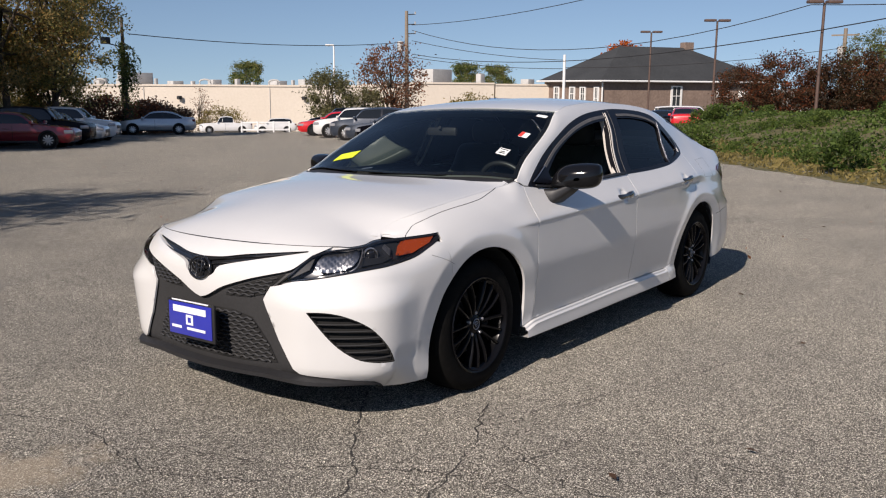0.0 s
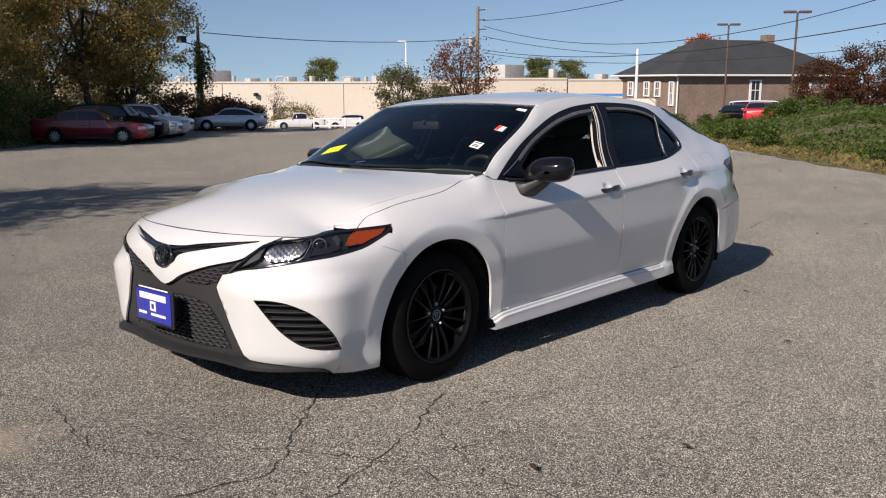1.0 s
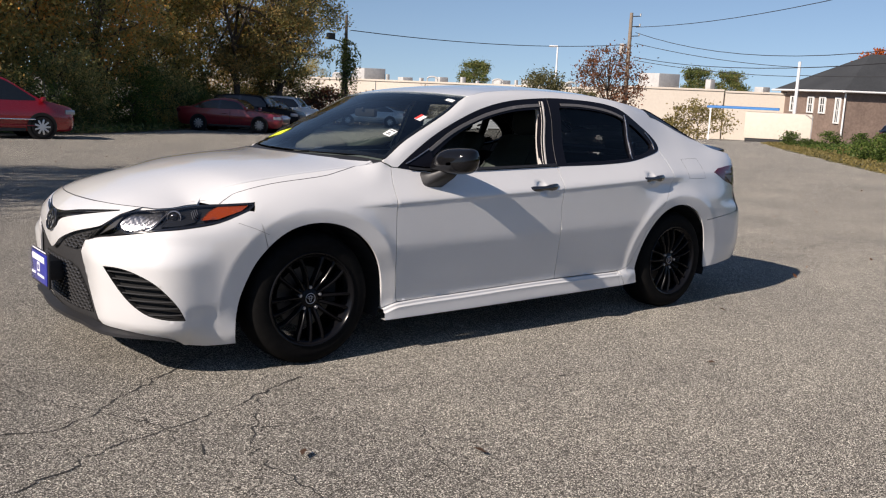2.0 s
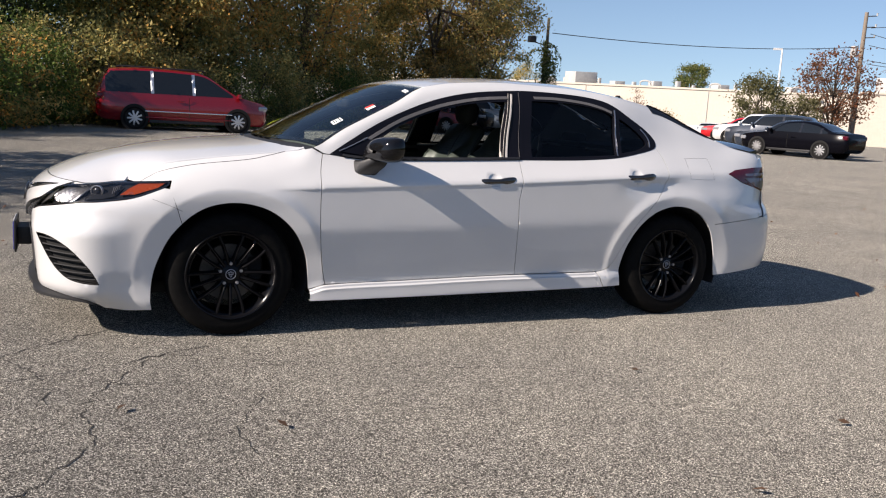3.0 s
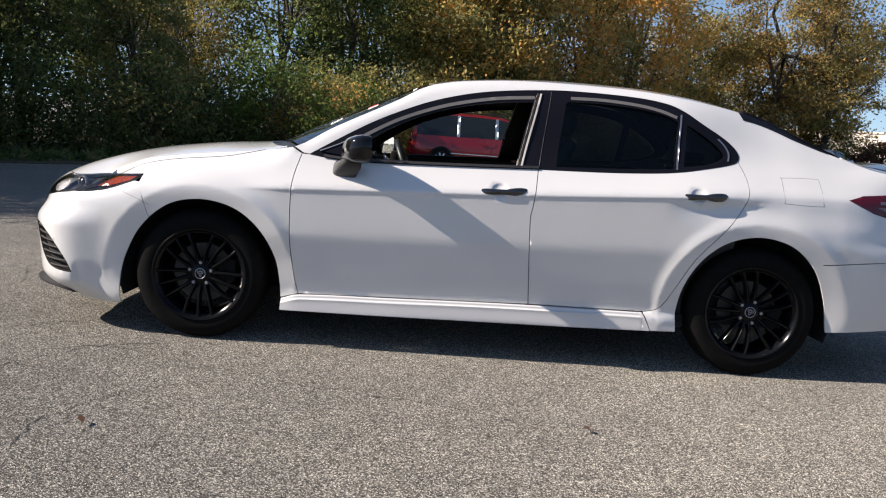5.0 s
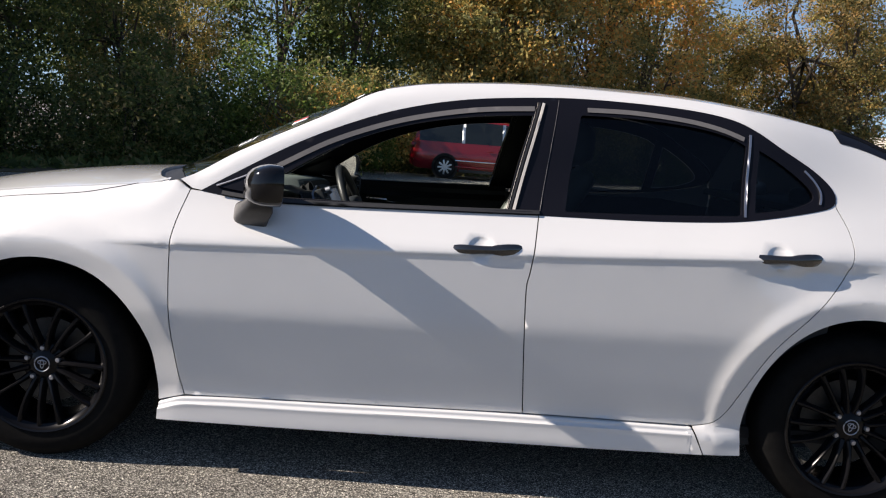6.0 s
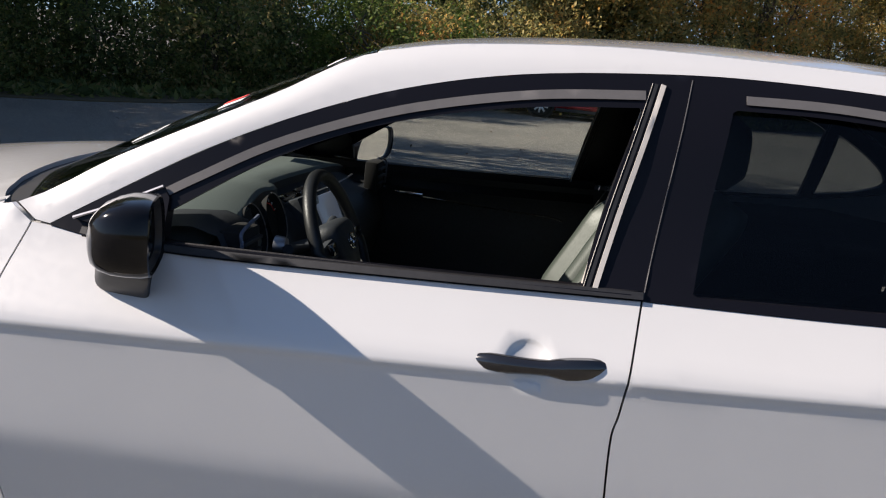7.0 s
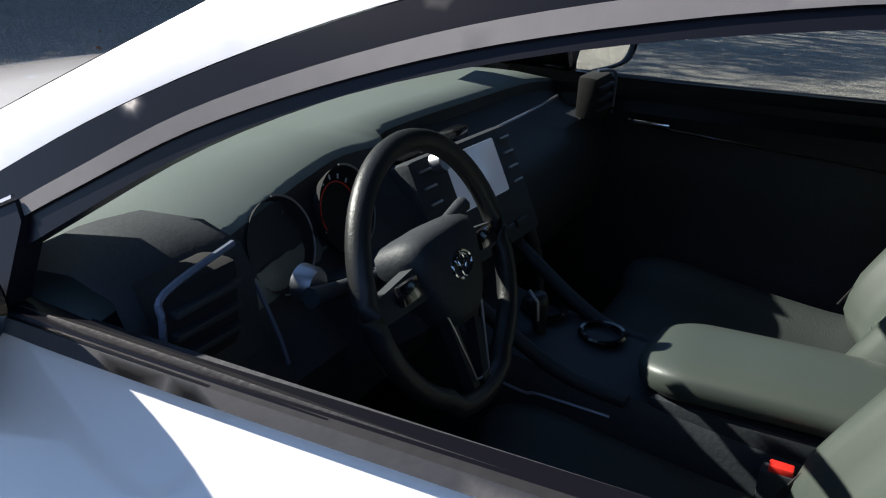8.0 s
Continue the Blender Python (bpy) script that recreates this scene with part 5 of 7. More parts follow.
# centre stack
stack = part("infotainment_unit", box((0.05, 0.34, 0.21), (0, 0, 0), 0.015), CABIN, sedan, "black centre stack with a display")
stack.matrix_local = pose(0.868, 0.020, 0.872, 0, -26, -4)
part("display", box((0.006, 0.165, 0.100), (0.0275, 0.01, 0.040), 0.004), SCREEN, stack, "pale blue display")
for s in (-1, 1):
    for k in range(4):
        part("button", box((0.006, 0.034, 0.004), (0.027, s * 0.135, 0.082 - 0.028 * k), 0.001), SATIN, stack)
part("knob", lathe([(0, 0.022), (0.016, 0.02), (0.018, 0.0)], 20, "x"), SATIN, stack).location = (0.026, -0.10, 0.086)
for k in range(5):
    part("button", box((0.006, 0.04, 0.016), (0.027, -0.10 + 0.05 * k, -0.075), 0.003), TRIM_BLACK, stack)
for y in (-0.10, 0.06):
    part("air_vent", box((0.03, 0.12, 0.034), (0.768, y + 0.06, 0.946), 0.008), GLOSS_BLACK, sedan, "dark centre air vent")
part("dash_trim", tube(curve([(0.800, -0.02, 0.945), (0.800, 0.20, 0.942), (0.803, 0.45, 0.943), (0.806, 0.60, 0.950)], 5), 0.003, 6), SATIN, sedan, "satin strip across the dashboard")
part("trim_ridge", tube(curve([(0.895, 0.13, 0.86), (0.905, 0.19, 0.80), (0.92, 0.24, 0.70), (0.93, 0.25, 0.60)], 5), 0.014, 8), CABIN, sedan)

# steering wheel
sw = new("steering_wheel")
sw.parent = sedan
sw.matrix_local = pose(1.005, -0.352, 0.912, 0, -23, 0) @ Matrix.Diagonal((0.95, 0.95, 0.95, 1))
tagged(sw, "black leather three-spoke steering wheel")
part("rim", tube([(0.0, 0.187 * math.cos(a), 0.183 * math.sin(a) - (0.012 if math.sin(a) < -0.9 else 0)) for a in np.linspace(0, 2 * math.pi, 64, endpoint=False)], 0.0165, 12, True), WHEEL_LEATHER, sw)
pad = [[(x, y * k, z * k) for y, z in curve([(-0.085, 0.052), (0.0, 0.062), (0.085, 0.052), (0.075, -0.02), (0.042, -0.075), (0.0, -0.085), (-0.042, -0.075), (-0.075, -0.02)], 3, True)] for x, k in ((-0.05, 0.9), (-0.01, 1.0), (0.018, 0.96), (0.030, 0.78), (0.033, 0.3))]
part("airbag_cover", loft(pad, angle=60), CABIN, sw)
part("badge", tube([(0.034, 0.027 * math.cos(a), 0.019 * math.sin(a)) for a in np.linspace(0, 2 * math.pi, 24, endpoint=False)], 0.0022, 6, True), CHROME, sw, "chrome oval badge")
part("badge", tube([(0.0345, 0.008 * math.cos(a), 0.017 * math.sin(a)) for a in np.linspace(0, 2 * math.pi, 20, endpoint=False)], 0.0018, 6, True), CHROME, sw)
part("badge", tube([(0.034, 0.016 * math.cos(a), 0.007 * math.sin(a) + 0.007) for a in np.linspace(0, 2 * math.pi, 20, endpoint=False)], 0.0018, 6, True), CHROME, sw)
for s in (-1, 1):
    part("spoke", loft([[(x, s * 0.07, 0.03), (x, s * 0.07, -0.02), (x - 0.02, s * 0.07, -0.02), (x - 0.02, s * 0.07, 0.03)] if k == 0 else [(x - 0.006, s * 0.178, 0.014), (x - 0.006, s * 0.178, -0.02), (x - 0.022, s * 0.178, -0.02), (x - 0.022, s * 0.178, 0.014)] for k, x in ((0, 0.014), (1, 0.008))]), CABIN, sw)
    part("lower_spoke", loft([[(0.012, s * 0.045, -0.06), (0.012, s * 0.028, -0.07), (-0.006, s * 0.028, -0.07), (-0.006, s * 0.045, -0.06)], [(0.004, s * 0.022, -0.185), (0.004, s * 0.006, -0.185), (-0.012, s * 0.006, -0.185), (-0.012, s * 0.022, -0.185)]]), CABIN, sw)
    part("spoke_edge", tube([(0.018, s * 0.062, -0.02), (0.016, s * 0.044, -0.08), (0.010, s * 0.020, -0.165), (0.008, s * 0.002, -0.170)], 0.0025, 6), SATIN, sw)
    part("thumb_switch", box((0.012, 0.05, 0.03), (0.016, s * 0.115, 0.006), 0.006), GLOSS_BLACK, sw)
    part("stalk", tube([(-0.06, s * 0.05, 0.02), (-0.062, s * 0.15, 0.035), (-0.06, s * 0.21, 0.045)], [0.008, 0.011, 0.014], 8), CABIN, sw)
part("column", loft([[(0.80 - 1.03, y, z) for y, z in ((-0.09, 0.03), (0.09, 0.03), (0.09, -0.12), (-0.09, -0.12))], [(-0.02, y, z) for y, z in ((-0.06, 0.03), (0.06, 0.03), (0.06, -0.07), (-0.06, -0.07))]]), CABIN, sw)

# console, shifter, armrest
secs = []
for x, z, w in ((0.84, 0.72, 0.135), (0.95, 0.682, 0.13), (1.10, 0.656, 0.125), (1.22, 0.648, 0.12), (1.42, 0.628, 0.118), (1.66, 0.62, 0.115)):
    secs.append([(x, -w, 0.26), (x, -w, z - 0.03), (x, -w + 0.018, z), (x, w - 0.018, z), (x, w, z - 0.03), (x, w, 0.26)])
part("console", loft(secs, angle=40), CABIN, sedan, "black centre console")
for s in (-1, 1):
    part("console_rail", tube(curve([(0.86, s * 0.128, 0.80), (0.93, s * 0.122, 0.765), (1.03, s * 0.112, 0.70), (1.12, s * 0.105, 0.655), (1.22, s * 0.104, 0.640)], 5), 0.013, 8), CABIN, sedan)
part("console_trim", tube(curve([(0.93, -0.128, 0.640), (1.05, -0.128, 0.617), (1.08, -0.126, 0.620), (1.20, -0.122, 0.615)], 4), 0.003, 6), SATIN, sedan, "satin strip along the console")
part("shifter", tube(curve([(1.03, -0.005, 0.64), (1.025, -0.005, 0.70), (1.01, -0.005, 0.735)], 4), [0.012] * 4 + [0.014, 0.020, 0.024, 0.024, 0.018], 10), WHEEL_LEATHER, sedan, "leather gear lever")
part("shifter_trim", tube([(1.033, -0.03, 0.70), (1.030, -0.031, 0.735), (1.012, -0.028, 0.752)], 0.003, 6), SATIN, sedan)
for x, y, z in ((1.01, 0.062, 0.676), (1.125, 0.058, 0.660)):
    part("cup_holder", lathe([(0.036, 0.006), (0.041, 0.008), (0.044, 0.004), (0.036, 0.0), (0.034, -0.03), (0.0, -0.03)], 24, "z"), GLOSS_BLACK, sedan).location = (x, y, z)
arm = []
for x in np.concatenate([np.linspace(1.215, 1.30, 8), np.linspace(1.33, 1.66, 9)]):
    t = (x - 1.215) / 0.445
    k = max(0.0, 1 - (1 - min(t * 5, 1)) ** 2) ** 0.5
    hw, hh = 0.108 * (0.40 + 0.60 * k), 0.034 * (0.22 + 0.78 * k)
    zc = 0.682 + 0.012 * math.sin(t * 2.2)
    arm.append([(x, hw * math.copysign(abs(math.cos(a)) ** 0.6, math.cos(a)), zc + hh * math.copysign(abs(math.sin(a)) ** 0.6, math.sin(a))) for a in np.linspace(0, 2 * math.pi, 24, endpoint=False)])
part("armrest", loft(arm, angle=70), LEATHER, sedan, "grey green leather armrest")
part("armrest_box", box((0.40, 0.205, 0.06), (1.45, 0, 0.630), 0.012), CABIN, sedan)


# seats
def seat(y, back=0.0):
    st = new("seat")
    st.parent = sedan
    st.matrix_local = pose(back, y, 0)
    tagged(st, "grey green leather front seat with ribbed middle")

    def wrap(line, half, thick, bolster, n=21, ends=0.6):
        """A padded slab along a side-view line, with raised bolsters."""
        secs = []
        pts = [Vector((x, 0, z)) for x, z in line]
        for i, p in enumerate(pts):
            d = (pts[min(i + 1, len(pts) - 1)] - pts[max(i - 1, 0)]).normalized()
            nrm = Vector((-d.z, 0, d.x))
            e = min(i, len(pts) - 1 - i) / (len(pts) - 1)
            k = ends + (1 - ends) * min(1, e * 7) ** 0.5
            hw = half * (0.86 + 0.14 * min(1, e * 6) ** 0.5)
            sec = []
            for u in np.linspace(-1, 1, n):
                b = bolster * math.exp(-((abs(u) - 0.78) / 0.21) ** 2)
                edge = (1 - abs(u) ** 8) ** 0.5
                b *= step01(1.02, 0.86, p.z)
                sec.append(p + nrm * ((thick * 0.5 + b) * k * (0.25 + 0.75 * edge)) + Vector((0, u * hw, 0)))
            for u in np.linspace(1, -1, 7):
                sec.append(p - nrm * (thick * 0.5 * k * (1 - 0.6 * abs(u) ** 6)) + Vector((0, u * hw, 0)))
            secs.append(sec)
        return loft(secs, angle=75)

    back = curve([(1.44, 0.54), (1.50, 0.66), (1.575, 0.80), (1.65, 0.95), (1.72, 1.07), (1.765, 1.14)], 4)[::-1]
    back = [(x + 0.115, z) for x, z in back]
    part("backrest", wrap(back[::-1], 0.265, 0.10, 0.075, 31), LEATHER, st)
    part("cushion", wrap(curve([(1.56, 0.485), (1.45, 0.48), (1.25, 0.500), (1.10, 0.520), (1.04, 0.500)], 4)[::-1], 0.265, 0.13, 0.04), CUSHION_DARK, st, "dark seat cushion")
    for k in range(34):
        t = 0.05 + 0.026 * k
        i = t * (len(back) - 1)
        a, b = back[int(i)], back[min(int(i) + 1, len(back) - 1)]
        f = i - int(i)
        x, z = a[0] + (b[0] - a[0]) * f, a[1] + (b[1] - a[1]) * f
        part("rib", tube([(x - 0.041, u, z + 0.019) for u in np.linspace(-0.105, 0.105, 6)], 0.0075, 6), LEATHER_RIB, st)
    for s in (-1, 1):
        part("stitch", tube([(x - 0.1005, s * 0.190, z + 0.0465) for x, z in back[1:-1]], 0.0022, 5), TRIM_BLACK, st)
    hr = [[(x, 0.13 * math.copysign(abs(math.cos(a)) ** 0.6, math.cos(a)) * k, z + 0.085 * math.copysign(abs(math.sin(a)) ** 0.7, math.sin(a)) * k) for a in np.linspace(0, 2 * math.pi, 20, endpoint=False)] for x, z, k in ((1.80, 1.235, 0.7), (1.825, 1.237, 0.98), (1.87, 1.24, 1.0), (1.905, 1.24, 0.7))]
    part("headrest", loft(hr, angle=60), CUSHION_DARK, st)
    for s in (-1, 1):
        part("headrest_post", tube([(1.83, s * 0.06, 1.10), (1.86, s * 0.06, 1.18)], 0.007, 6), SATIN, st)
    part("seat_base", box((0.55, 0.46, 0.17), (1.33, 0, 0.365), 0.02), CABIN, st)
    return st


seat(-0.37)
seat(0.37, 0.02)
for y in (-0.165, 0.165):
    bk = part("belt_buckle", box((0.05, 0.028, 0.11), (1.46, y, 0.585), 0.006), CABIN, sedan, "black belt buckle with a red button")
    part("release_button", box((0.034, 0.020, 0.014), (1.462, y, 0.642), 0.003), BUCKLE_RED, bk, "red release button")
part("rear_bench", loft([[(2.20, y, 0.56), (2.22, y, 0.60), (2.55, y, 0.56), (2.62, y, 0.62), (2.70, y, 0.98), (2.76, y, 0.98), (2.76, y, 0.40), (2.2, y, 0.40)] for y in (-0.62, -0.3, 0.0, 0.3, 0.62)], angle=50), CABIN, sedan, "dark rear bench")
for y in (-0.36, 0.36):
    part("rear_headrest", box((0.10, 0.24, 0.15), (2.78, y, 1.06), 0.035, 3), CABIN, sedan)
# passenger door: bright strip and pull
part("door_strip", tube(curve([(0.94, 0.742, 0.888), (1.0, 0.745, 0.878), (1.25, 0.75, 0.866), (1.50, 0.752, 0.856), (1.56, 0.752, 0.846)], 4), 0.0035, 6), CHROME, sedan, "satin strip on the passenger door")
part("door_handle_inner", box((0.09, 0.02, 0.014), (1.0, 0.740, 0.885), 0.005), CHROME, sedan)
part("rear_view_mirror", box((0.03, 0.22, 0.05), (0.83, 0.0, 1.258), 0.014), TRIM_BLACK, sedan, "black rear-view mirror")
part("mirror_stem", tube([(0.82, 0, 1.27), (0.80, 0, 1.282)], 0.012, 8), TRIM_BLACK, sedan)

# papers on the windscreen
def sticker(x, y, w, h, mat, label, turn=0.0):
    c, s = math.cos(radians(turn)), math.sin(radians(turn))
    pts = [(x + c * a - s * b, y + s * a + c * b) for a, b in ((-h / 2, -w / 2), (h / 2, -w / 2), (h / 2, w / 2), (-h / 2, w / 2))]
    ob = part("sticker", sheet("sticker", pts, lambda u, v, o: upper(u, v, o + (0.005 if mat in (RED_PAPER, TRIM_BLACK) else 0.003)), mat, 0.05, depth=0.001), mat, windscreen, label)
    return ob


sticker(0.500, 0.49, 0.165, 0.078, YELLOW, "bright yellow paper on the windscreen")
sticker(0.622, -0.578, 0.066, 0.056, PAPER, "white sticker with dark print on the windscreen")
sticker(0.812, -0.597, 0.056, 0.050, PAPER, "white and red sticker on the windscreen")
sticker(0.812, -0.5805, 0.022, 0.049, RED_PAPER, "red edge of a sticker")
sticker(1.025, -0.585, 0.068, 0.022, PAPER, "narrow white label on the windscreen")
for dx, w in ((0.016, 0.050), (-0.004, 0.030), (-0.016, 0.040)):
    sticker(0.622 + dx, -0.578, w, 0.006, TRIM_BLACK, "dark print")
# ---- the lot ----
def bank_z(x, y):
    d = (x - 14.4) * 0.63 - y * 0.776
    along = (x - 14.4) * 0.776 + y * 0.63
    if d < 0:
        return 0.0
    wave = 0.10 * math.sin(along * 0.9) + 0.07 * math.sin(along * 2.1 + 1.0)
    return (1.12 + wave) * step01(0, 8.0, d) * (1 - step01(24, 40, along)) + 0.07 * step01(0, 0.5, d) + 0.35 * step01(14, 40, d) * step01(20, 60, x)


def ground_z(x, y):
    """The lot leans gently away; a bank of weeds rises along one side."""
    far = max(math.hypot(x, y) - 120, 0)
    r = math.hypot(x, y)
    dish = 1e-4 * min(r, 55) ** 2 * (1 - step01(55, 72, r)) - 0.42 * step01(60, 85, r) * (1 - step01(130, 190, r))
    return (-0.0243 * x - 0.0259 * y) / (1 + far / 60) + bank_z(x, y) + dish


LEAN = LEVEL.to_3x3().to_4x4()


def stand(x, y, turn=0.0, lean=False, dz=0.0):
    """A pose on the ground, turned about the upright."""
    return Matrix.Translation((x, y, ground_z(x, y) + dz)) @ (LEAN if lean else Matrix()) @ Matrix.Rotation(radians(turn), 4, "Z")


xs = sorted(set([round(float(v), 3) for v in np.concatenate([np.linspace(-8, 44, 105), np.linspace(-60, -8, 27), np.linspace(44, 140, 49), [-2500, -1200, -600, -300, -150, -90, 180, 260, 400, 700, 1300, 2500]])]))
ys = sorted(set([round(float(v), 3) for v in np.concatenate([np.linspace(-20, 40, 121), np.linspace(-60, -20, 21), np.linspace(40, 120, 41), [-2500, -1200, -600, -300, -150, -90, 150, 220, 350, 700, 1300, 2500]])]))
ground = new("ground", mesh_of("ground", [(x, y, ground_z(x, y)) for y in ys for x in xs],
             [(j * len(xs) + i, j * len(xs) + i + 1, (j + 1) * len(xs) + i + 1, (j + 1) * len(xs) + i) for j in range(len(ys) - 1) for i in range(len(xs) - 1)], ASPHALT))
tagged(ground, "worn grey asphalt of a parking lot", "ground", kind="structure")

EARTH = grained("dry grass and earth", (0.05, 0.055, 0.02), (0.16, 0.13, 0.06), 3.0, 0.95, 0.5, 0.6)
LEAF_LITTER = grained("leaf litter", (0.03, 0.028, 0.014), (0.10, 0.075, 0.035), 6.0, 0.95, 0.5, 0.8)


def patch_sheet(name, outline, material, lift, step, label, category):
    me = sheet(name, outline, lambda x, y, o: (x, y, ground_z(x, y) + lift + o), material, step, depth=lift)
    return tagged(new(name, me), label, category, kind="structure")


def wobble(pts, amount, seed, n=6):
    rng = random.Random(seed)
    return [(x + rng.uniform(-amount, amount), y + rng.uniform(-amount, amount)) for x, y in dense(pts, n)]


# the bank's soil, and the wood's floor
bank_line = [(14.4, 0.02), (20, 4.56), (27, 10.25), (34, 15.9), (41, 21.6), (50, 22), (62, 6), (60, -10), (45, -25), (25, -30), (5, -30), (-3, -14.0)]
patch_sheet("verge", wobble(bank_line, 0.12, 4, 0.8), EARTH, 0.02, 0.9, "rough bank of earth and dry grass beside the lot", "bank")
wood_line = [(-14.5, 0.5), (-10, 8.6), (-6.2, 12.6), (-3.0, 20.5), (-1.0, 24.2), (6, 25.6), (11, 30.5), (16, 36.5), (22, 41.5), (28, 47), (34, 52), (20, 70), (-20, 60), (-45, 35), (-40, 0)]
patch_sheet("wood_floor", wobble(wood_line, 0.15, 5, 0.9), LEAF_LITTER, 0.02, 1.2, "shaded leaf litter at the edge of the wood", "woodland floor")

# cracks in the asphalt: narrow dark seams
CRACK = grained("crack filling", (0.018, 0.017, 0.016), (0.04, 0.038, 0.035), 30, 0.95, 0.3)


def crack(pts, width, seed):
    rng = random.Random(seed)
    line = []
    for a, b in zip(pts, pts[1:]):
        n = max(2, int(math.hypot(b[0] - a[0], b[1] - a[1]) / 0.035))
        for k in range(n):
            t = k / n
            line.append((a[0] + (b[0] - a[0]) * t + rng.gauss(0, 0.012), a[1] + (b[1] - a[1]) * t + rng.gauss(0, 0.012)))
    verts, faces = [], []
    for i, p in enumerate(line):
        q, r = line[max(i - 1, 0)], line[min(i + 1, len(line) - 1)]
        d = Vector((r[0] - q[0], r[1] - q[1])).normalized()
        w = 0.55 * width * rng.uniform(0.15, 1.1) * (1 if 0 < i < len(line) - 1 else 0.1)
        for s in (-1, 1):
            x, y = p[0] - d.y * w * s, p[1] + d.x * w * s
            v = LEVEL @ Vector((x, y, 0.0))
            verts.append((v.x, v.y, ground_z(v.x, v.y) + 0.0025))
        if i:
            faces.append((2 * i - 2, 2 * i - 1, 2 * i + 1, 2 * i))
    ob = new("crack", mesh_of("crack", verts, faces, CRACK, False))
    tagged(ob, "dark jagged crack in the asphalt", "crack", "asphalt cracks", "structure")


crack([(-2.6, -0.6), (-1.9, -1.0), (-1.25, -1.15), (-0.75, -0.72), (-0.3, -0.4)], 0.009, 1)
crack([(-1.9, -1.9), (-1.2, -1.45), (-0.55, -1.22), (-0.1, -0.98)], 0.009, 2)
crack([(-0.35, -1.12), (0.2, -1.36), (0.7, -1.56), (1.3, -1.7), (1.75, -1.95)], 0.0067, 3)
crack([(-0.45, -1.2), (-0.75, -1.75), (-0.7, -2.2), (-1.05, -2.7)], 0.009, 4)
crack([(-1.4, -0.2), (-1.25, -0.75), (-0.95, -1.25), (-0.85, -1.8)], 0.0075, 5)
crack([(-1.7, 0.9), (-1.45, 0.3), (-1.6, -0.4), (-1.35, -0.9)], 0.0075, 6)
crack([(0.0, -1.75), (-0.2, -2.2), (-0.15, -2.5)], 0.006, 7)
crack([(-1.0, -1.35), (-0.55, -1.55), (-0.05, -1.6)], 0.006, 8)
crack([(5.4, 0.9), (6.6, 0.3), (7.5, 0.5), (9.0, -0.3), (11.0, -0.6)], 0.0165, 9)
crack([(6.0, 3.0), (8.0, 2.6), (10.5, 1.4), (13.0, 1.0)], 0.018, 10)
crack([(5.0, -1.6), (6.4, -2.0), (8.6, -1.9)], 0.015, 11)
crack([(-2.2, -2.4), (-1.6, -2.05), (-1.3, -2.3), (-0.8, -2.2)], 0.0075, 12)

# ---- buildings ----
STUCCO = grained("cream stucco", (0.60, 0.53, 0.44), (0.68, 0.61, 0.52), 4.0, 0.9, 0.2, 0.15)
ROOF_UNIT = grained("galvanised metal", (0.35, 0.35, 0.34), (0.48, 0.48, 0.47), 3, 0.6, 0.0)
SHINGLE = grained("charcoal shingles", (0.022, 0.024, 0.026), (0.045, 0.048, 0.05), 5.0, 0.9, 0.5, 0.3)
BROWN_WALL = grained("weathered brown shingles", (0.14, 0.10, 0.08), (0.26, 0.19, 0.15), 4.0, 0.9, 0.5, 0.5)
WHITE_TRIM = grained("white trim", (0.66, 0.66, 0.64), (0.76, 0.76, 0.74), 6, 0.6)
DARK_PANE = base_material("dark window", 0.08, 0, (0.03, 0.035, 0.04))[0]
WOOD_POLE = grained("weathered pole", (0.16, 0.125, 0.095), (0.28, 0.23, 0.18), 8, 0.9, 0.4)
POLE_PAINT = grained("brown lamp pole", (0.075, 0.045, 0.035), (0.11, 0.07, 0.055), 5, 0.6)
WHITE_POLE = grained("white lamp pole", (0.7, 0.7, 0.69), (0.8, 0.8, 0.79), 5, 0.5)
BLUE_ROOF = grained("blue awning", (0.03, 0.16, 0.42), (0.05, 0.22, 0.52), 5, 0.6)
WIRE = base_material("cable", 0.7, 0, (0.02, 0.02, 0.022))[0]


def prism(corners, z0, z1):
    """A block over a plan."""
    bm = bmesh.new()
    a = [bm.verts.new((x, y, z0)) for x, y in corners]
    b = [bm.verts.new((x, y, z1)) for x, y in corners]
    n = len(a)
    for k in range(n):
        bm.faces.new((a[k], a[(k + 1) % n], b[(k + 1) % n], b[k]))
    bm.faces.new(a[::-1])
    bm.faces.new(b)
    bmesh.ops.recalc_face_normals(bm, faces=bm.faces)
    return bm


store = thing("warehouse", "long low cream stucco warehouse with a flat roof", "building", stand(70, 82))
so = Vector((70, 82, ground_z(70, 82)))


def local(pts, o):
    return [(x - o.x, y - o.y) for x, y in pts]


part("wall", prism(local([(40, 112), (82.6, 68.6), (100, 86), (58, 130)], so), -1.5, 1.30 - so.z), STUCCO, store)
part("wall", prism(local([(82.8, 68.4), (92.3, 60.8), (112, 84), (100, 92)], so), -1.5, 1.75 - so.z), STUCCO, store)
part("wall", prism(local([(92.5, 60.7), (104, 51.5), (122, 74), (112, 84)], so), -1.5, 1.62 - so.z), STUCCO, store)
for (x0, y0), (x1, y1), z in (((40, 112), (82.6, 68.6), 1.30), ((82.8, 68.4), (92.3, 60.8), 1.75), ((92.5, 60.7), (104, 51.5), 1.62)):
    a, b = Vector((x0 - so.x, y0 - so.y, z - so.z)), Vector((x1 - so.x, y1 - so.y, z - so.z))
    d = (b - a).normalized()
    nrm = Vector((-d.y, d.x, 0)) * -1
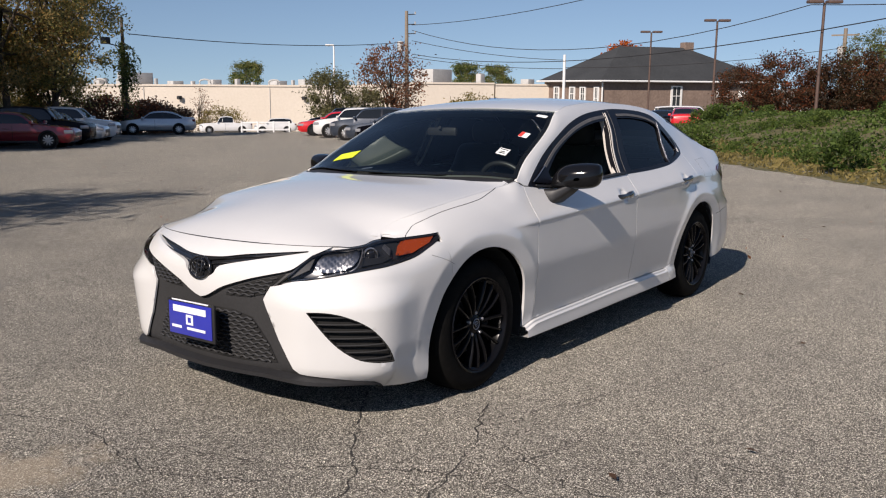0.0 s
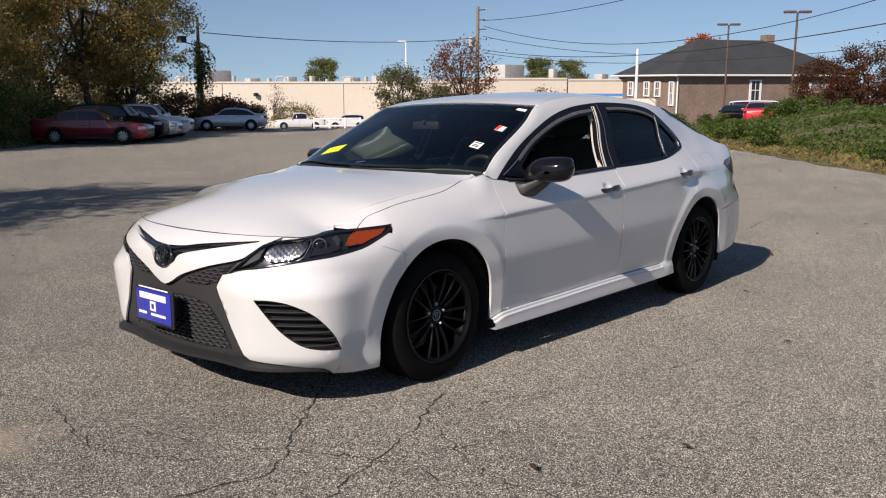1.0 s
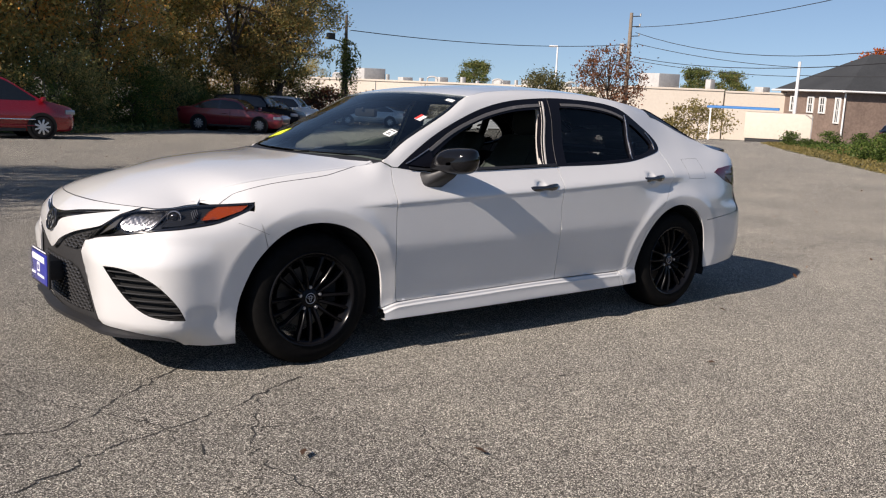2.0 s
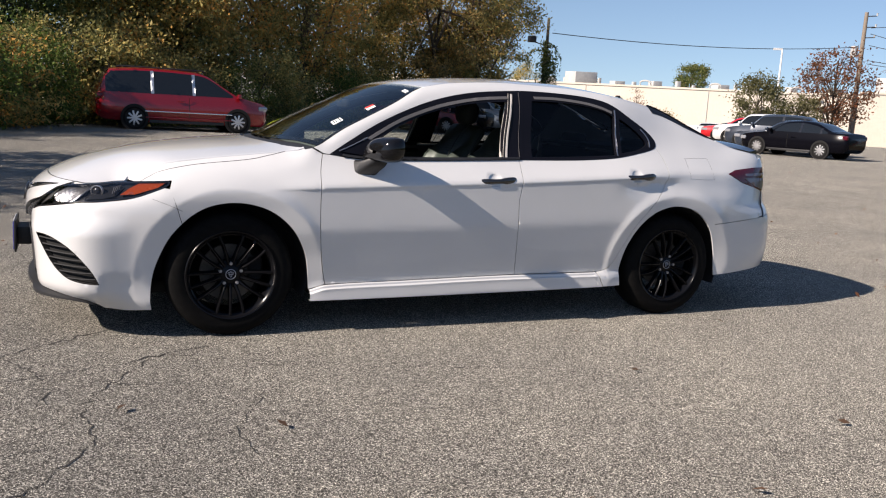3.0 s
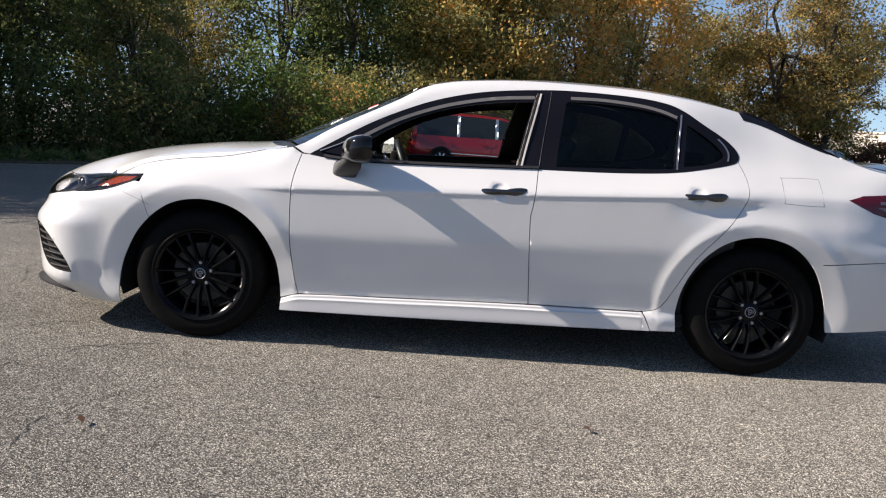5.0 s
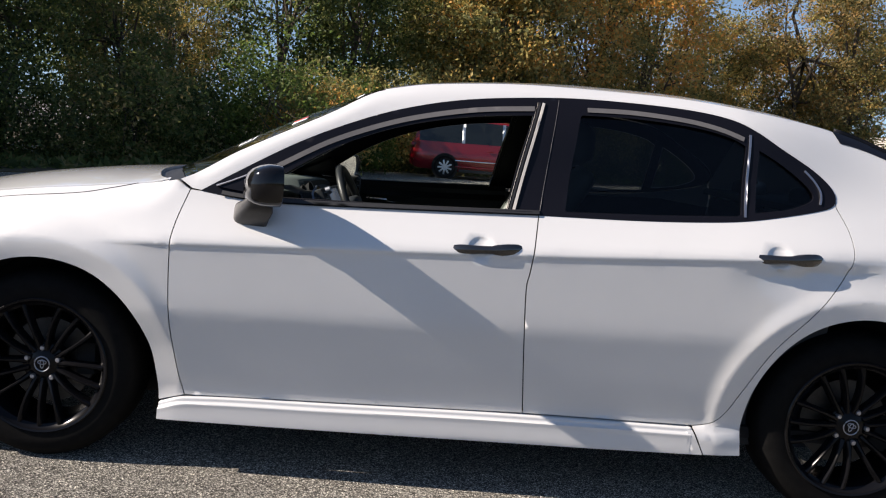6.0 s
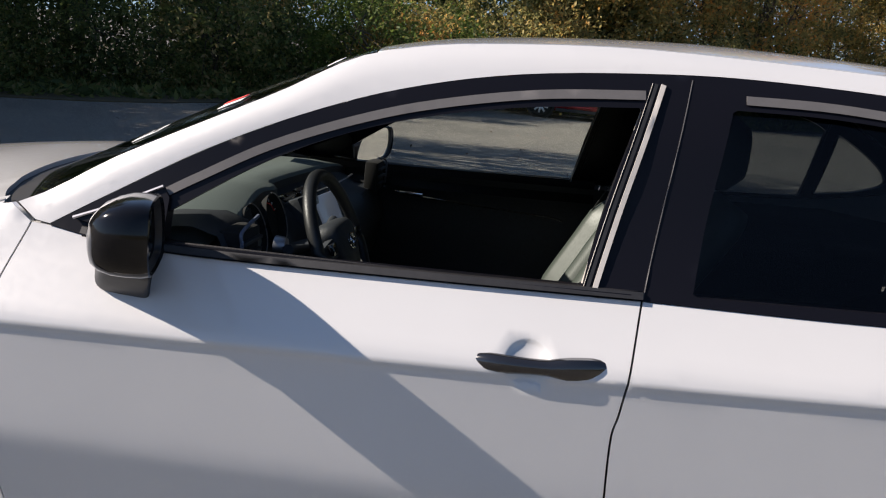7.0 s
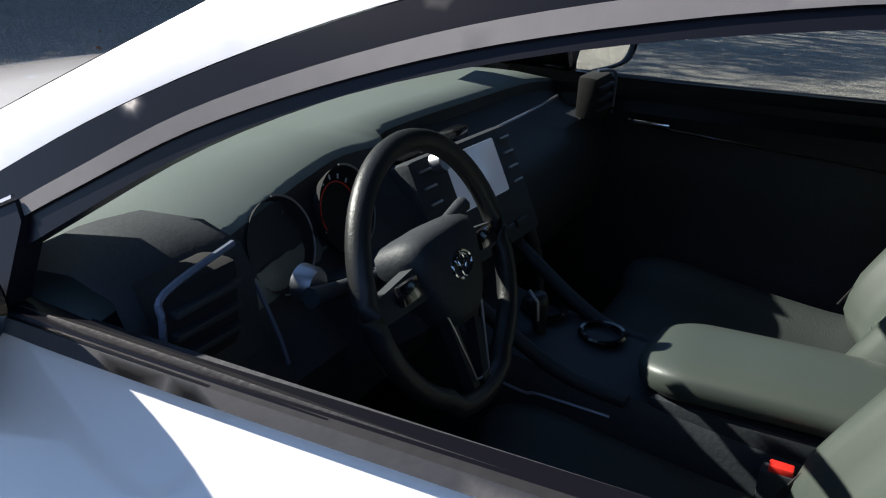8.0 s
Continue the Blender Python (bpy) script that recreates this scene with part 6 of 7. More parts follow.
    part("coping", loft([[p + nrm * -0.25, p + nrm * 0.12, p + nrm * 0.12 + Vector((0, 0, 0.22)), p + nrm * -0.25 + Vector((0, 0, 0.22))] for p in (a, b)]), STUCCO, store)
rng = random.Random(8)
for x, y, w, h in ((57.5, 97, 1.2, 0.9), (60.5, 94, 3.4, 1.6), (64, 90.5, 1.6, 0.6), (67.5, 87, 1.4, 0.8), (73.5, 81.5, 1.8, 0.7), (76, 79, 1.5, 0.9), (79.5, 75.5, 1.2, 0.8), (88, 67, 4.2, 1.9), (93.5, 63, 1.0, 1.4), (98.5, 58.5, 1.6, 0.7), (59, 95.5, 0.5, 0.8), (62.3, 92.2, 0.4, 0.9), (65.6, 89.0, 0.5, 0.6), (69.6, 85.0, 0.6, 0.9), (71, 83.6, 0.4, 0.5), (74.8, 80.1, 0.4, 0.8), (78, 77, 0.5, 0.6), (81, 74, 0.5, 0.7)):
    top = 1.35 if x < 82 else 1.8
    unit = part("roof_unit", box((w, w * 0.8, h), (x + 2.5 - so.x, y + 2.6 - so.y, top - so.z + h / 2), 0.06), ROOF_UNIT, store, "grey roof-top air unit")
for x, y in ((66, 88.7), (72.2, 82.6), (79, 75.9), (57, 98)):
    pts = curve([(x + 1.6 - so.x, y + 0.8 - so.y, 1.3 - so.z), (x + 1.6 - so.x, y + 0.8 - so.y, 1.95 - so.z), (x + 2.05 - so.x, y + 0.35 - so.y, 2.15 - so.z), (x + 2.5 - so.x, y - 0.1 - so.y, 1.95 - so.z), (x + 2.5 - so.x, y - 0.1 - so.y, 1.3 - so.z)], 5)
    part("vent_pipe", tube(pts, 0.11, 8), ROOF_UNIT, store, "white bent roof vent pipe")
for t in (0.55, 0.80):
    p = Vector((40, 112, 0)).lerp(Vector((82.6, 68.6, 0)), t)
    part("wall_lamp", box((0.5, 0.5, 0.45), (p.x - so.x - 0.25, p.y - so.y - 0.25, -0.1 - so.z), 0.1), TRIM_BLACK, store)
    q = Vector((40, 112, 0)).lerp(Vector((82.6, 68.6, 0)), t - 0.07)
    part("joint", box((0.06, 0.06, 5.2), (q.x - so.x - 0.03, q.y - so.y - 0.03, -1.4 - so.z)), ROOF_UNIT, store)

# the brown house with a hipped roof
ho = Vector((91.2, 44.8, -2.6))
hu, hv = Vector((0.866, -0.50, 0)), Vector((0.50, 0.866, 0))
house = thing("house", "single-storey brown shingled house with a charcoal hipped roof", "house", Matrix.Translation(ho))


def hp(a, b, z):
    return hu * a + hv * b + Vector((0, 0, z))


HL, HD, EAVE, RIDGE = 27.0, 15.0, 4.85, 9.3
body = prism([(hp(a, b, 0).x, hp(a, b, 0).y) for a, b in ((0.5, 0.5), (HL - 0.5, 0.5), (HL - 0.5, HD - 0.5), (0.5, HD - 0.5))], -1.0, EAVE)
part("wall", body, BROWN_WALL, house)
bm = bmesh.new()
e = [bm.verts.new(hp(a, b, EAVE)) for a, b in ((-0.2, -0.2), (HL + 0.2, -0.2), (HL + 0.2, HD + 0.2), (-0.2, HD + 0.2))]
r0, r1 = bm.verts.new(hp(HD * 0.5, HD * 0.5, RIDGE)), bm.verts.new(hp(HL - HD * 0.62, HD * 0.5, RIDGE))
for f in ((e[0], e[1], r1, r0), (e[1], e[2], r1), (e[2], e[3], r0, r1), (e[3], e[0], r0), tuple(e[::-1])):
    bm.faces.new(f)
bmesh.ops.recalc_face_normals(bm, faces=bm.faces)
roof_part = part("roof", bm, SHINGLE, house, "charcoal shingle hipped roof")
part("gutter", tube([hp(-0.25, -0.25, EAVE - 0.05), hp(HL + 0.25, -0.25, EAVE - 0.05)], 0.12, 8), WHITE_TRIM, house)
part("gutter", tube([hp(-0.25, -0.25, EAVE - 0.05), hp(-0.25, HD + 0.25, EAVE - 0.05)], 0.12, 8), WHITE_TRIM, house)
part("downpipe", tube([hp(0.42, 0.4, EAVE - 0.1), hp(0.42, 0.4, 0)], 0.10, 8), WHITE_TRIM, house)
part("chimney", prism([(hp(a, b, 0).x, hp(a, b, 0).y) for a, b in ((17.5, 7.0), (18.8, 7.0), (18.8, 8.2), (17.5, 8.2))], RIDGE - 1.0, RIDGE + 0.7), BROWN_WALL, roof_part)


def house_window(a, b, z, w, h, across, muntins=True):
    win = new("window")
    win.parent = house
    d = hu if across else hv
    n = hv * -1 if across else hu * -1
    c = hp(a, b, z)
    q = Matrix((d.to_4d(), n.to_4d(), (0, 0, 1, 0), (0, 0, 0, 1))).transposed()
    q.translation = c
    q[3][3] = 1
    win.matrix_local = q
    part("pane", box((w, 0.06, h), (0, 0.03, 0)), DARK_PANE, win)
    for sx in (-1, 1):
        part("frame", box((0.28, 0.12, h + 0.3), (sx * (w / 2 + 0.14), 0.06, 0)), WHITE_TRIM, win)
    part("frame", box((w, 0.12, 0.15), (0, 0.06, h / 2 + 0.07)), WHITE_TRIM, win)
    part("sill", box((w, 0.16, 0.14), (0, 0.08, -h / 2 - 0.07)), WHITE_TRIM, win)
    if muntins:
        part("muntin", box((w, 0.10, 0.09), (0, 0.05, 0.05)), WHITE_TRIM, win)
        part("muntin", box((0.06, 0.10, h), (0, 0.052, 0)), WHITE_TRIM, win)


house_window(11.3, 0.5, 3.0, 1.15, 2.3, True)
house_window(18.5, 0.5, 3.5, 1.3, 0.9, True, False)
house_window(24, 0.5, 3.4, 1.3, 0.9, True, False)
for b in (1.7, 4.8, 7.3, 11.2):
    house_window(0.5, b, 3.2 if b > 2 else 2.7, 0.8 if b > 2 else 0.55, 1.6 if b > 2 else 2.6, False)
part("air_unit", box((1.2, 0.8, 0.8), hp(21.5, 0.1, 3.3), 0.05), WHITE_TRIM, house)

# a pale storage trailer with a blue awning
trailer = thing("storage_trailer", "pale beige storage trailer standing before the house", "trailer", stand(57.5, 31.8, -59))
part("body", box((4.6, 2.4, 1.9), (0, 0, 1.35), 0.06), STUCCO, trailer)
for x in (2.32,):
    for y in (-0.58, 0.58):
        part("door", box((0.06, 1.1, 1.7), (x, y, 1.35), 0.02), ROOF_UNIT, trailer)
part("skirt", box((4.4, 2.2, 0.4), (0, 0, 0.2), 0.03), TRIM_BLACK, trailer)
part("awning", box((5.2, 3.4, 0.16), (-2.6, 1.6, 2.55), 0.04), BLUE_ROOF, trailer, "bright blue awning")
part("awning_post", box((0.12, 0.12, 2.4), (-4.9, 0.0, 1.25)), WHITE_TRIM, trailer)

# ---- poles, lamps and wires ----
def parking_lamp(x, y, top, base=None):
    z = ground_z(x, y)
    p = thing("parking_lamp", "tall brown parking lamp with two flat heads", "street lamp", Matrix.Translation((x, y, z)), "parking lamps")
    h = top - z
    part("pole", tube([(0, 0, 0), (0, 0, h * 0.5), (0, 0, h)], [0.12, 0.105, 0.09], 8), POLE_PAINT, p)
    part("footing", lathe([(0, 1.0), (0.38, 1.0), (0.42, 0.9), (0.42, -0.3), (0, -0.3)], 14, "z"), STUCCO, p, "pale concrete footing")
    for s in (-1, 1):
        bm = box((0.95, 0.55, 0.20), (s * 0.62, 0, h + 0.05), 0.06)
        bmesh.ops.rotate(bm, cent=(0, 0, 0), matrix=Matrix.Rotation(radians(-50), 3, "Z"), verts=bm.verts)
        part("lamp_head", bm, POLE_PAINT, p)
    return p


for x, y, top in ((56.78, 11.85, 6.88), (71.8, 24.2, 7.12), (82.54, 34.95, 7.06), (94.9, 15.4, 5.74)):
    parking_lamp(x, y, top)

white_lamp = thing("white_street_lamp", "tall white street lamp with one flat head", "street lamp", stand(71.95, 69.95))
h = 6.1 - ground_z(71.95, 69.95)
part("pole", tube([(0, 0, 0), (0, 0, h)], [0.14, 0.09], 8), WHITE_POLE, white_lamp)
part("lamp_head", box((1.0, 0.5, 0.22), (-0.45, 0.4, h + 0.05), 0.06, m=Matrix.Rotation(radians(-40), 4, "Z")), WHITE_POLE, white_lamp)

pole = thing("utility_pole", "weathered wooden utility pole with side brackets", "utility pole", stand(64.55, 52.77))
ph = 8.75 - ground_z(64.55, 52.77)
part("mast", tube([(0, 0, 0), (0, 0, ph * 0.6), (0, 0, ph)], [0.24, 0.20, 0.16], 10), WOOD_POLE, pole)
for dz in (0.35, 1.3, 2.2):
    part("bracket", tube([(0, 0, ph - dz), (0.55, -0.66, ph - dz + 0.05)], 0.05, 6), TRIM_BLACK, pole)
    part("insulator", lathe([(0, 0.3), (0.09, 0.28), (0.06, 0.15), (0.09, 0.05), (0, 0)], 8, "z"), ROOF_UNIT, pole).location = (0.55, -0.66, ph - dz)
part("transformer", lathe([(0, 0.7), (0.3, 0.66), (0.32, 0.5), (0.32, -0.3), (0, -0.3)], 14, "z"), ROOF_UNIT, pole).location = (-0.45, 0.4, ph - 3.6)
white_mast = thing("white_pole", "slender pale pole before the house", "pole", stand(70.75, 38.4))
part("mast", tube([(0, 0, 0), (0, 0, 4.5 - ground_z(70.75, 38.4))], [0.17, 0.13], 8), WHITE_POLE, white_mast)
far_pole = thing("utility_pole", "weathered utility pole with a cross-arm behind the trees", "utility pole", stand(84, 16.6))
part("mast", tube([(0, 0, 0), (0, 0, 9.5)], 0.17, 8), WOOD_POLE, far_pole)
part("cross_arm", box((0.12, 2.4, 0.14), (0, 0, 8.9)), WOOD_POLE, far_pole)
part("transformer", lathe([(0, 1.0), (0.3, 0.95), (0.3, 0), (0, 0)], 12, "z"), ROOF_UNIT, far_pole).location = (-0.4, 0.2, 6.9)


def cable(a, b, sag, label="thin dark overhead cable"):
    a, b = Vector(a), Vector(b)
    pts = [a.lerp(b, t) - Vector((0, 0, sag * 4 * t * (1 - t))) for t in np.linspace(0, 1, 15)]
    bm = tube(pts, 0.028, 5)
    me = bpy.data.meshes.new("cable")
    bm.to_mesh(me)
    bm.free()
    me.materials.append(WIRE)
    tagged(new("cable", me), label, "cable", "overhead cables")


cable((28.5, 45.3, 4.55), (64.4, 53.0, 5.75), 0.5)
cable((64.8, 52.3, 5.9), (70.75, 38.4, 4.0), 0.35)
cable((64.8, 52.3, 4.6), (40.84, 5.18, 4.63), 1.3)
cable((64.8, 52.3, 4.3), (70.75, 38.4, 3.2), 0.3)
cable((70.75, 38.4, 3.3), (84, 16.6, 5.2), 0.5)
cable((64.8, 52.3, 6.9), (54.64, 12.1, 6.6), 2.3)
cable((54.64, 12.1, 6.6), (46, -20, 8.0), 1.0)
cable((64.8, 52.3, 7.4), (46.0, 9.0, 9.6), 1.0)
# ---- parked vehicles ----
ALLOY = base_material("silver alloy", 0.3, 0.8, (0.58, 0.58, 0.59))[0]
HEAD = base_material("headlamp glass", 0.08, 0.3, (0.34, 0.35, 0.38))[0]
PANE = base_material("vehicle pane", 0.06, 0.0, (0.010, 0.012, 0.014), 0.0, 0.6)[0]
WHEEL_MESHES = {}


def wheel_meshes(r, spokes, mat):
    key = (r, spokes, mat.name)
    if key not in WHEEL_MESHES:
        t = lathe([(r * 0.66, -0.10), (r * 0.95, -0.11), (r, -0.07), (r, 0.08), (r * 0.66, 0.1)], 28)
        d = lathe([(r * 0.68, -0.115), (r * 0.63, -0.105), (r * 0.60, -0.03), (0, -0.03)], 28)
        bm = bmesh.new()
        for k in range(spokes):
            a = 2 * math.pi * k / spokes
            one = box((r * 0.62, 0.05, 0.34 / spokes + 0.02), (r * 0.33, -0.085, 0), 0.012, m=Matrix.Rotation(a, 4, "Y"))
            me = bpy.data.meshes.new("tmp")
            one.to_mesh(me)
            one.free()
            bm.from_mesh(me)
            bpy.data.meshes.remove(me)
        hub = lathe([(0, -0.12), (r * 0.17, -0.115), (r * 0.2, -0.06)], 14)
        me = bpy.data.meshes.new("tmp")
        hub.to_mesh(me)
        hub.free()
        bm.from_mesh(me)
        bpy.data.meshes.remove(me)
        made = []
        for name, b, m in (("tyre", t, RUBBER), ("rim", d, GLOSS_BLACK if mat == GLOSS_BLACK else DARK), ("spokes", bm, mat)):
            me = bpy.data.meshes.new(name)
            b.to_mesh(me)
            b.free()
            me.materials.append(m)
            made.append(me)
        WHEEL_MESHES[key] = made
    return WHEEL_MESHES[key]


def vehicle(name, label, m, mat, L, W, H, nose, hood_z, belt, cabin, axles, r, tail_z=None, spokes=10, rim=None, group="", bright_pillars=False, bed=None):
    """A parked vehicle with its nose to +x. cabin: x of the windscreen's foot and head, the roof's end and the rear window's foot. axles: front and rear."""
    v = thing(name, label, "car" if name != "pickup_truck" else "truck", m, group)
    w, xf, xr = W / 2, L / 2, -L / 2
    tail_z = tail_z or belt
    a, b, c, d = cabin
    boxy = d - xr < 0.5
    knots = [(xr, tail_z - (0.30 if boxy else 0.14)), (xr + 0.05, tail_z - 0.05), (xr + 0.10, tail_z), (d, tail_z + 0.03), (c, H - 0.07), ((b + c) / 2, H), (b, H - 0.05), (a, belt + 0.03), (xf - 0.55, hood_z), (xf - 0.08, nose + 0.04), (xf, nose - 0.06)]
    top = Smooth(*knots)
    wid = Smooth((xr, w * 0.78), (xr + 0.12, w * 0.92), (xr + 0.6, w), (xf - 0.9, w), (xf - 0.35, w * 0.92), (xf - 0.1, w * 0.78), (xf, w * 0.60))
    low = Smooth((xr, 0.42), (xr + 0.25, 0.27), (0.0, 0.22), (xf - 0.25, 0.22), (xf, 0.34))

    def section(x):
        """Half of the outline across, from the floor to the middle of the top."""
        y, t, z0 = wid(x), top(x), low(x)
        zb = min(belt, t - 0.02)
        f = max(0.0, min((t - zb) / (H - belt), 1))
        yt = y * (0.93 - 0.20 * f)
        return [(0.0, z0), (y * 0.88, z0), (y * 0.96, z0 + 0.09), (y * 0.995, z0 + (zb - z0) * 0.36), (y, z0 + (zb - z0) * 0.66), (y * 0.985, z0 + (zb - z0) * 0.72), (y * 0.965, zb),
                (y * 0.95 - (y * 0.95 - yt) * 0.45, zb + (t - zb) * 0.50), (yt + 0.012, t - 0.012 - 0.06 * f), (yt - 0.05, t - 0.006 - 0.016 * f), (yt * 0.5, t + 0.012), (0.0, t + 0.016)]

    stations = sorted(set([round(float(k), 3) for k in np.linspace(xr, xf, 41)] + [round(xr + k, 3) for k in (0.03, 0.06, 0.10, 0.15)] + [round(xf - k, 3) for k in (0.03, 0.07, 0.12, 0.2)]))
    secs = []
    for x in stations:
        half = section(x)
        secs.append([(x, -y, z) for y, z in half] + [(x, y, z) for y, z in half[-2:0:-1]])
    part("body", loft(secs, angle=38), mat, v)

    def side_at(x, z, out, s):
        h = section(x)[2:9]
        return x, s * (float(np.interp(z, [q[1] for q in h], [q[0] for q in h])) + out), z

    def top_at(x, y, out):
        h = section(x)[8:][::-1]
        return x, y, float(np.interp(abs(y), [q[0] for q in h], [q[1] for q in h])) + out

    rail = 0.085
    xs = [x for x in np.arange(d + 0.02, a - 0.02, 0.03) if top(x) - rail > belt + 0.05]
    x0, x1 = min(xs) + (0.10 if boxy else 0.04), max(xs)
    cuts = ([(x0 + x1) / 2 + 0.02] if L < 5 else [x0 + (x1 - x0) * 0.36, x0 + (x1 - x0) * 0.68]) + ([] if L < 5 or bed else [])
    if L < 5:
        cuts = [x0 + 0.42 if boxy else x0 + 0.30] + cuts
    marks = [x0] + cuts + [x1]
    for s in (-1, 1):
        for p, q in zip(marks, marks[1:]):
            run = np.linspace(p + 0.035, q - 0.035, 9)
            ring_pts = [(float(x), belt + 0.025) for x in run] + [(float(x), max(top(x) - rail, belt + 0.04)) for x in run[::-1]]
            part("side_window", sheet("side_window", ring_pts, lambda x, z, o: side_at(x, z, o + 0.006, s), PANE, 0.14, depth=0.0), PANE, v)
        for x in cuts:
            zt = top(x) - 0.075
            strip = [(x - 0.045, belt + 0.02), (x + 0.045, belt + 0.02), (x + 0.035, zt), (x - 0.055, zt)]
            part("pillar", sheet("pillar", strip, lambda x, z, o: side_at(x, z, o + 0.009, s), ALLOY if bright_pillars else GLOSS_BLACK, 0.1, depth=0.004), ALLOY if bright_pillars else GLOSS_BLACK, v)
    for name2, xa, xb in (("windscreen", b + 0.06, a - 0.04), ("rear_window", d + 0.05, c - 0.04)):
        if xb - xa < 0.12:
            continue
        run = np.linspace(xa, xb, 7)
        edge = [(float(x), section(x)[9][0] - 0.03) for x in run]
        part(name2, sheet(name2, edge + [(x, -y) for x, y in edge[::-1]], lambda x, y, o: top_at(x, y, o + 0.008), PANE, 0.12, depth=0.0), PANE, v)
    for s in (-1, 1):
        for k, ax in enumerate(axles):
            wh = new("wheel")
            wh.parent = v
            wh.matrix_local = pose(ax, s * (w - 0.10), r, 0, 17 * k, 180 if s > 0 else 0)
            for nm, me in zip(("tyre", "rim", "spokes"), wheel_meshes(r, spokes, rim or ALLOY)):
                part(nm, me, RUBBER, wh)
            bm = lathe([(0, -0.06), (r * 1.17, -0.06), (r * 1.17, 0.12), (0, 0.12)], 24)
            bmesh.ops.translate(bm, vec=(ax, s * w, r * 1.04), verts=bm.verts)
            for q in bm.verts:
                q.co.y = s * (w - 0.12) if abs(q.co.y) < w else s * (w + 0.006)
            part("wheel_arch", bm, DARK, v)
        bm = box((0.36, 0.34, 0.15), (xf - 0.24, s * w * 0.70, nose - 0.07), 0.05)
        bmesh.ops.rotate(bm, cent=(xf - 0.26, s * w * 0.70, nose - 0.06), matrix=Matrix.Rotation(s * radians(-28), 3, "Z"), verts=bm.verts)
        part("headlamp", bm, HEAD, v)
        part("tail_lamp", box((0.22, 0.30, 0.16), (xr + 0.13, s * w * 0.76, tail_z - 0.16), 0.04), RED_LENS, v)
        part("door_mirror", box((0.12, 0.20, 0.14), (a - 0.12, s * (w + 0.06), belt + 0.07), 0.04), mat, v)
        part("sill", box((abs(axles[0] - axles[1]) - 2.5 * r, 0.04, 0.09), ((axles[0] + axles[1]) / 2, s * (w * 0.955), 0.26), 0.015), TRIM_BLACK, v)
        seam = [(axles[0] + axles[1]) / 2 + 0.05]
        for dx in seam:
            part("door_seam", box((0.012, 0.01, belt - 0.42), (dx, s * (w * 0.998), 0.36 + (belt - 0.42) / 2)), DARK, v)
        part("door_handle", box((0.2, 0.03, 0.03), (seam[0] - 0.25, s * (w + 0.006), belt - 0.17), 0.01), mat, v)
    part("grille", box((0.10, w * 1.0, 0.16), (xf - 0.035, 0, nose - 0.17), 0.03), TRIM_BLACK, v)
    part("grille", box((0.12, w * 1.2, 0.14), (xf - 0.06, 0, 0.38), 0.03), TRIM_BLACK, v)
    return v


RED_PAINT = paint("deep red paint", (0.25, 0.004, 0.010), 0.25, 0.25)
BRIGHT_RED = paint("bright red paint", (0.55, 0.012, 0.018), 0.3)
DARK_RED = paint("dark red paint", (0.20, 0.010, 0.018), 0.35, 0.2)
SILVER = paint("silver paint", (0.52, 0.54, 0.57), 0.32, 0.5)
BLACK_PAINT = base_material("black paint", 0.22, 0, (0.003, 0.003, 0.005), 0.0, 0.12)[0]
SLATE = paint("slate paint", (0.035, 0.045, 0.065), 0.3, 0.2)
SEDAN_KW = dict(L=4.65, W=1.80, H=1.43, nose=0.72, hood_z=0.86, belt=0.95, cabin=(0.95, 0.25, -0.95, -1.75), axles=(1.40, -1.30), r=0.325, tail_z=1.02)
SUV_KW = dict(L=4.6, W=1.84, H=1.66, nose=0.86, hood_z=1.02, belt=1.08, cabin=(1.05, 0.45, -1.55, -2.0), axles=(1.40, -1.25), r=0.36, tail_z=1.12)


def at(x, y, hx, hy):
    """A pose on the lot with the nose along a heading."""
    return stand(x, y, math.degrees(math.atan2(hy, hx)), True)


van = vehicle("minivan", "deep red minivan with silver pillars and alloy wheels", at(2.55, 23.4, 1.0, 0.03), RED_PAINT, 5.15, 1.98, 1.84, 0.86, 1.03, 1.07, (1.72, 0.38, -2.18, -2.47), (1.58, -1.50), 0.345, 1.12, 9, ALLOY, bright_pillars=True)
for s in (-1, 1):
    part("side_moulding", box((2.6, 0.03, 0.035), (0.1, s * 0.995, 0.56), 0.01), CHROME, van, "bright side moulding")
    part("side_moulding", box((2.6, 0.03, 0.03), (0.1, s * 0.985, 0.38), 0.01), RED_PAINT, van)
    part("roof_rail", tube([(0.6, s * 0.66, 1.825), (0.5, s * 0.66, 1.865), (-1.9, s * 0.66, 1.865), (-2.0, s * 0.66, 1.825)], 0.02, 6), TRIM_BLACK, van)
    part("belt_strip", box((3.6, 0.02, 0.02), (-0.35, s * 0.93, 1.055), 0.005), CHROME, van)
part("aerial", tube([(1.75, -0.72, 1.05), (1.72, -0.72, 1.75)], 0.008, 5), TRIM_BLACK, van)
part("chrome_grille", box((0.05, 0.95, 0.10), (2.56, 0, 0.76), 0.02), CHROME, van)

row = "vehicles parked along the wood"
vehicle("parked_sedan", "dark red sedan parked in the shade of the wood", at(14.1, 31.4, 0.72, -0.69), DARK_RED, group=row, **SEDAN_KW)
vehicle("parked_suv", "black sport utility vehicle parked in the shade", at(16.0, 33.4, 0.72, -0.69), BLACK_PAINT, group=row, **SUV_KW)
vehicle("parked_sedan", "silver sedan parked in the shade of the wood", at(17.9, 35.4, 0.72, -0.69), SILVER, group=row, **SEDAN_KW)
vehicle("parked_suv", "white sport utility vehicle parked beside the wood", at(19.8, 37.4, 0.72, -0.69), WHITE, group=row, **SUV_KW)
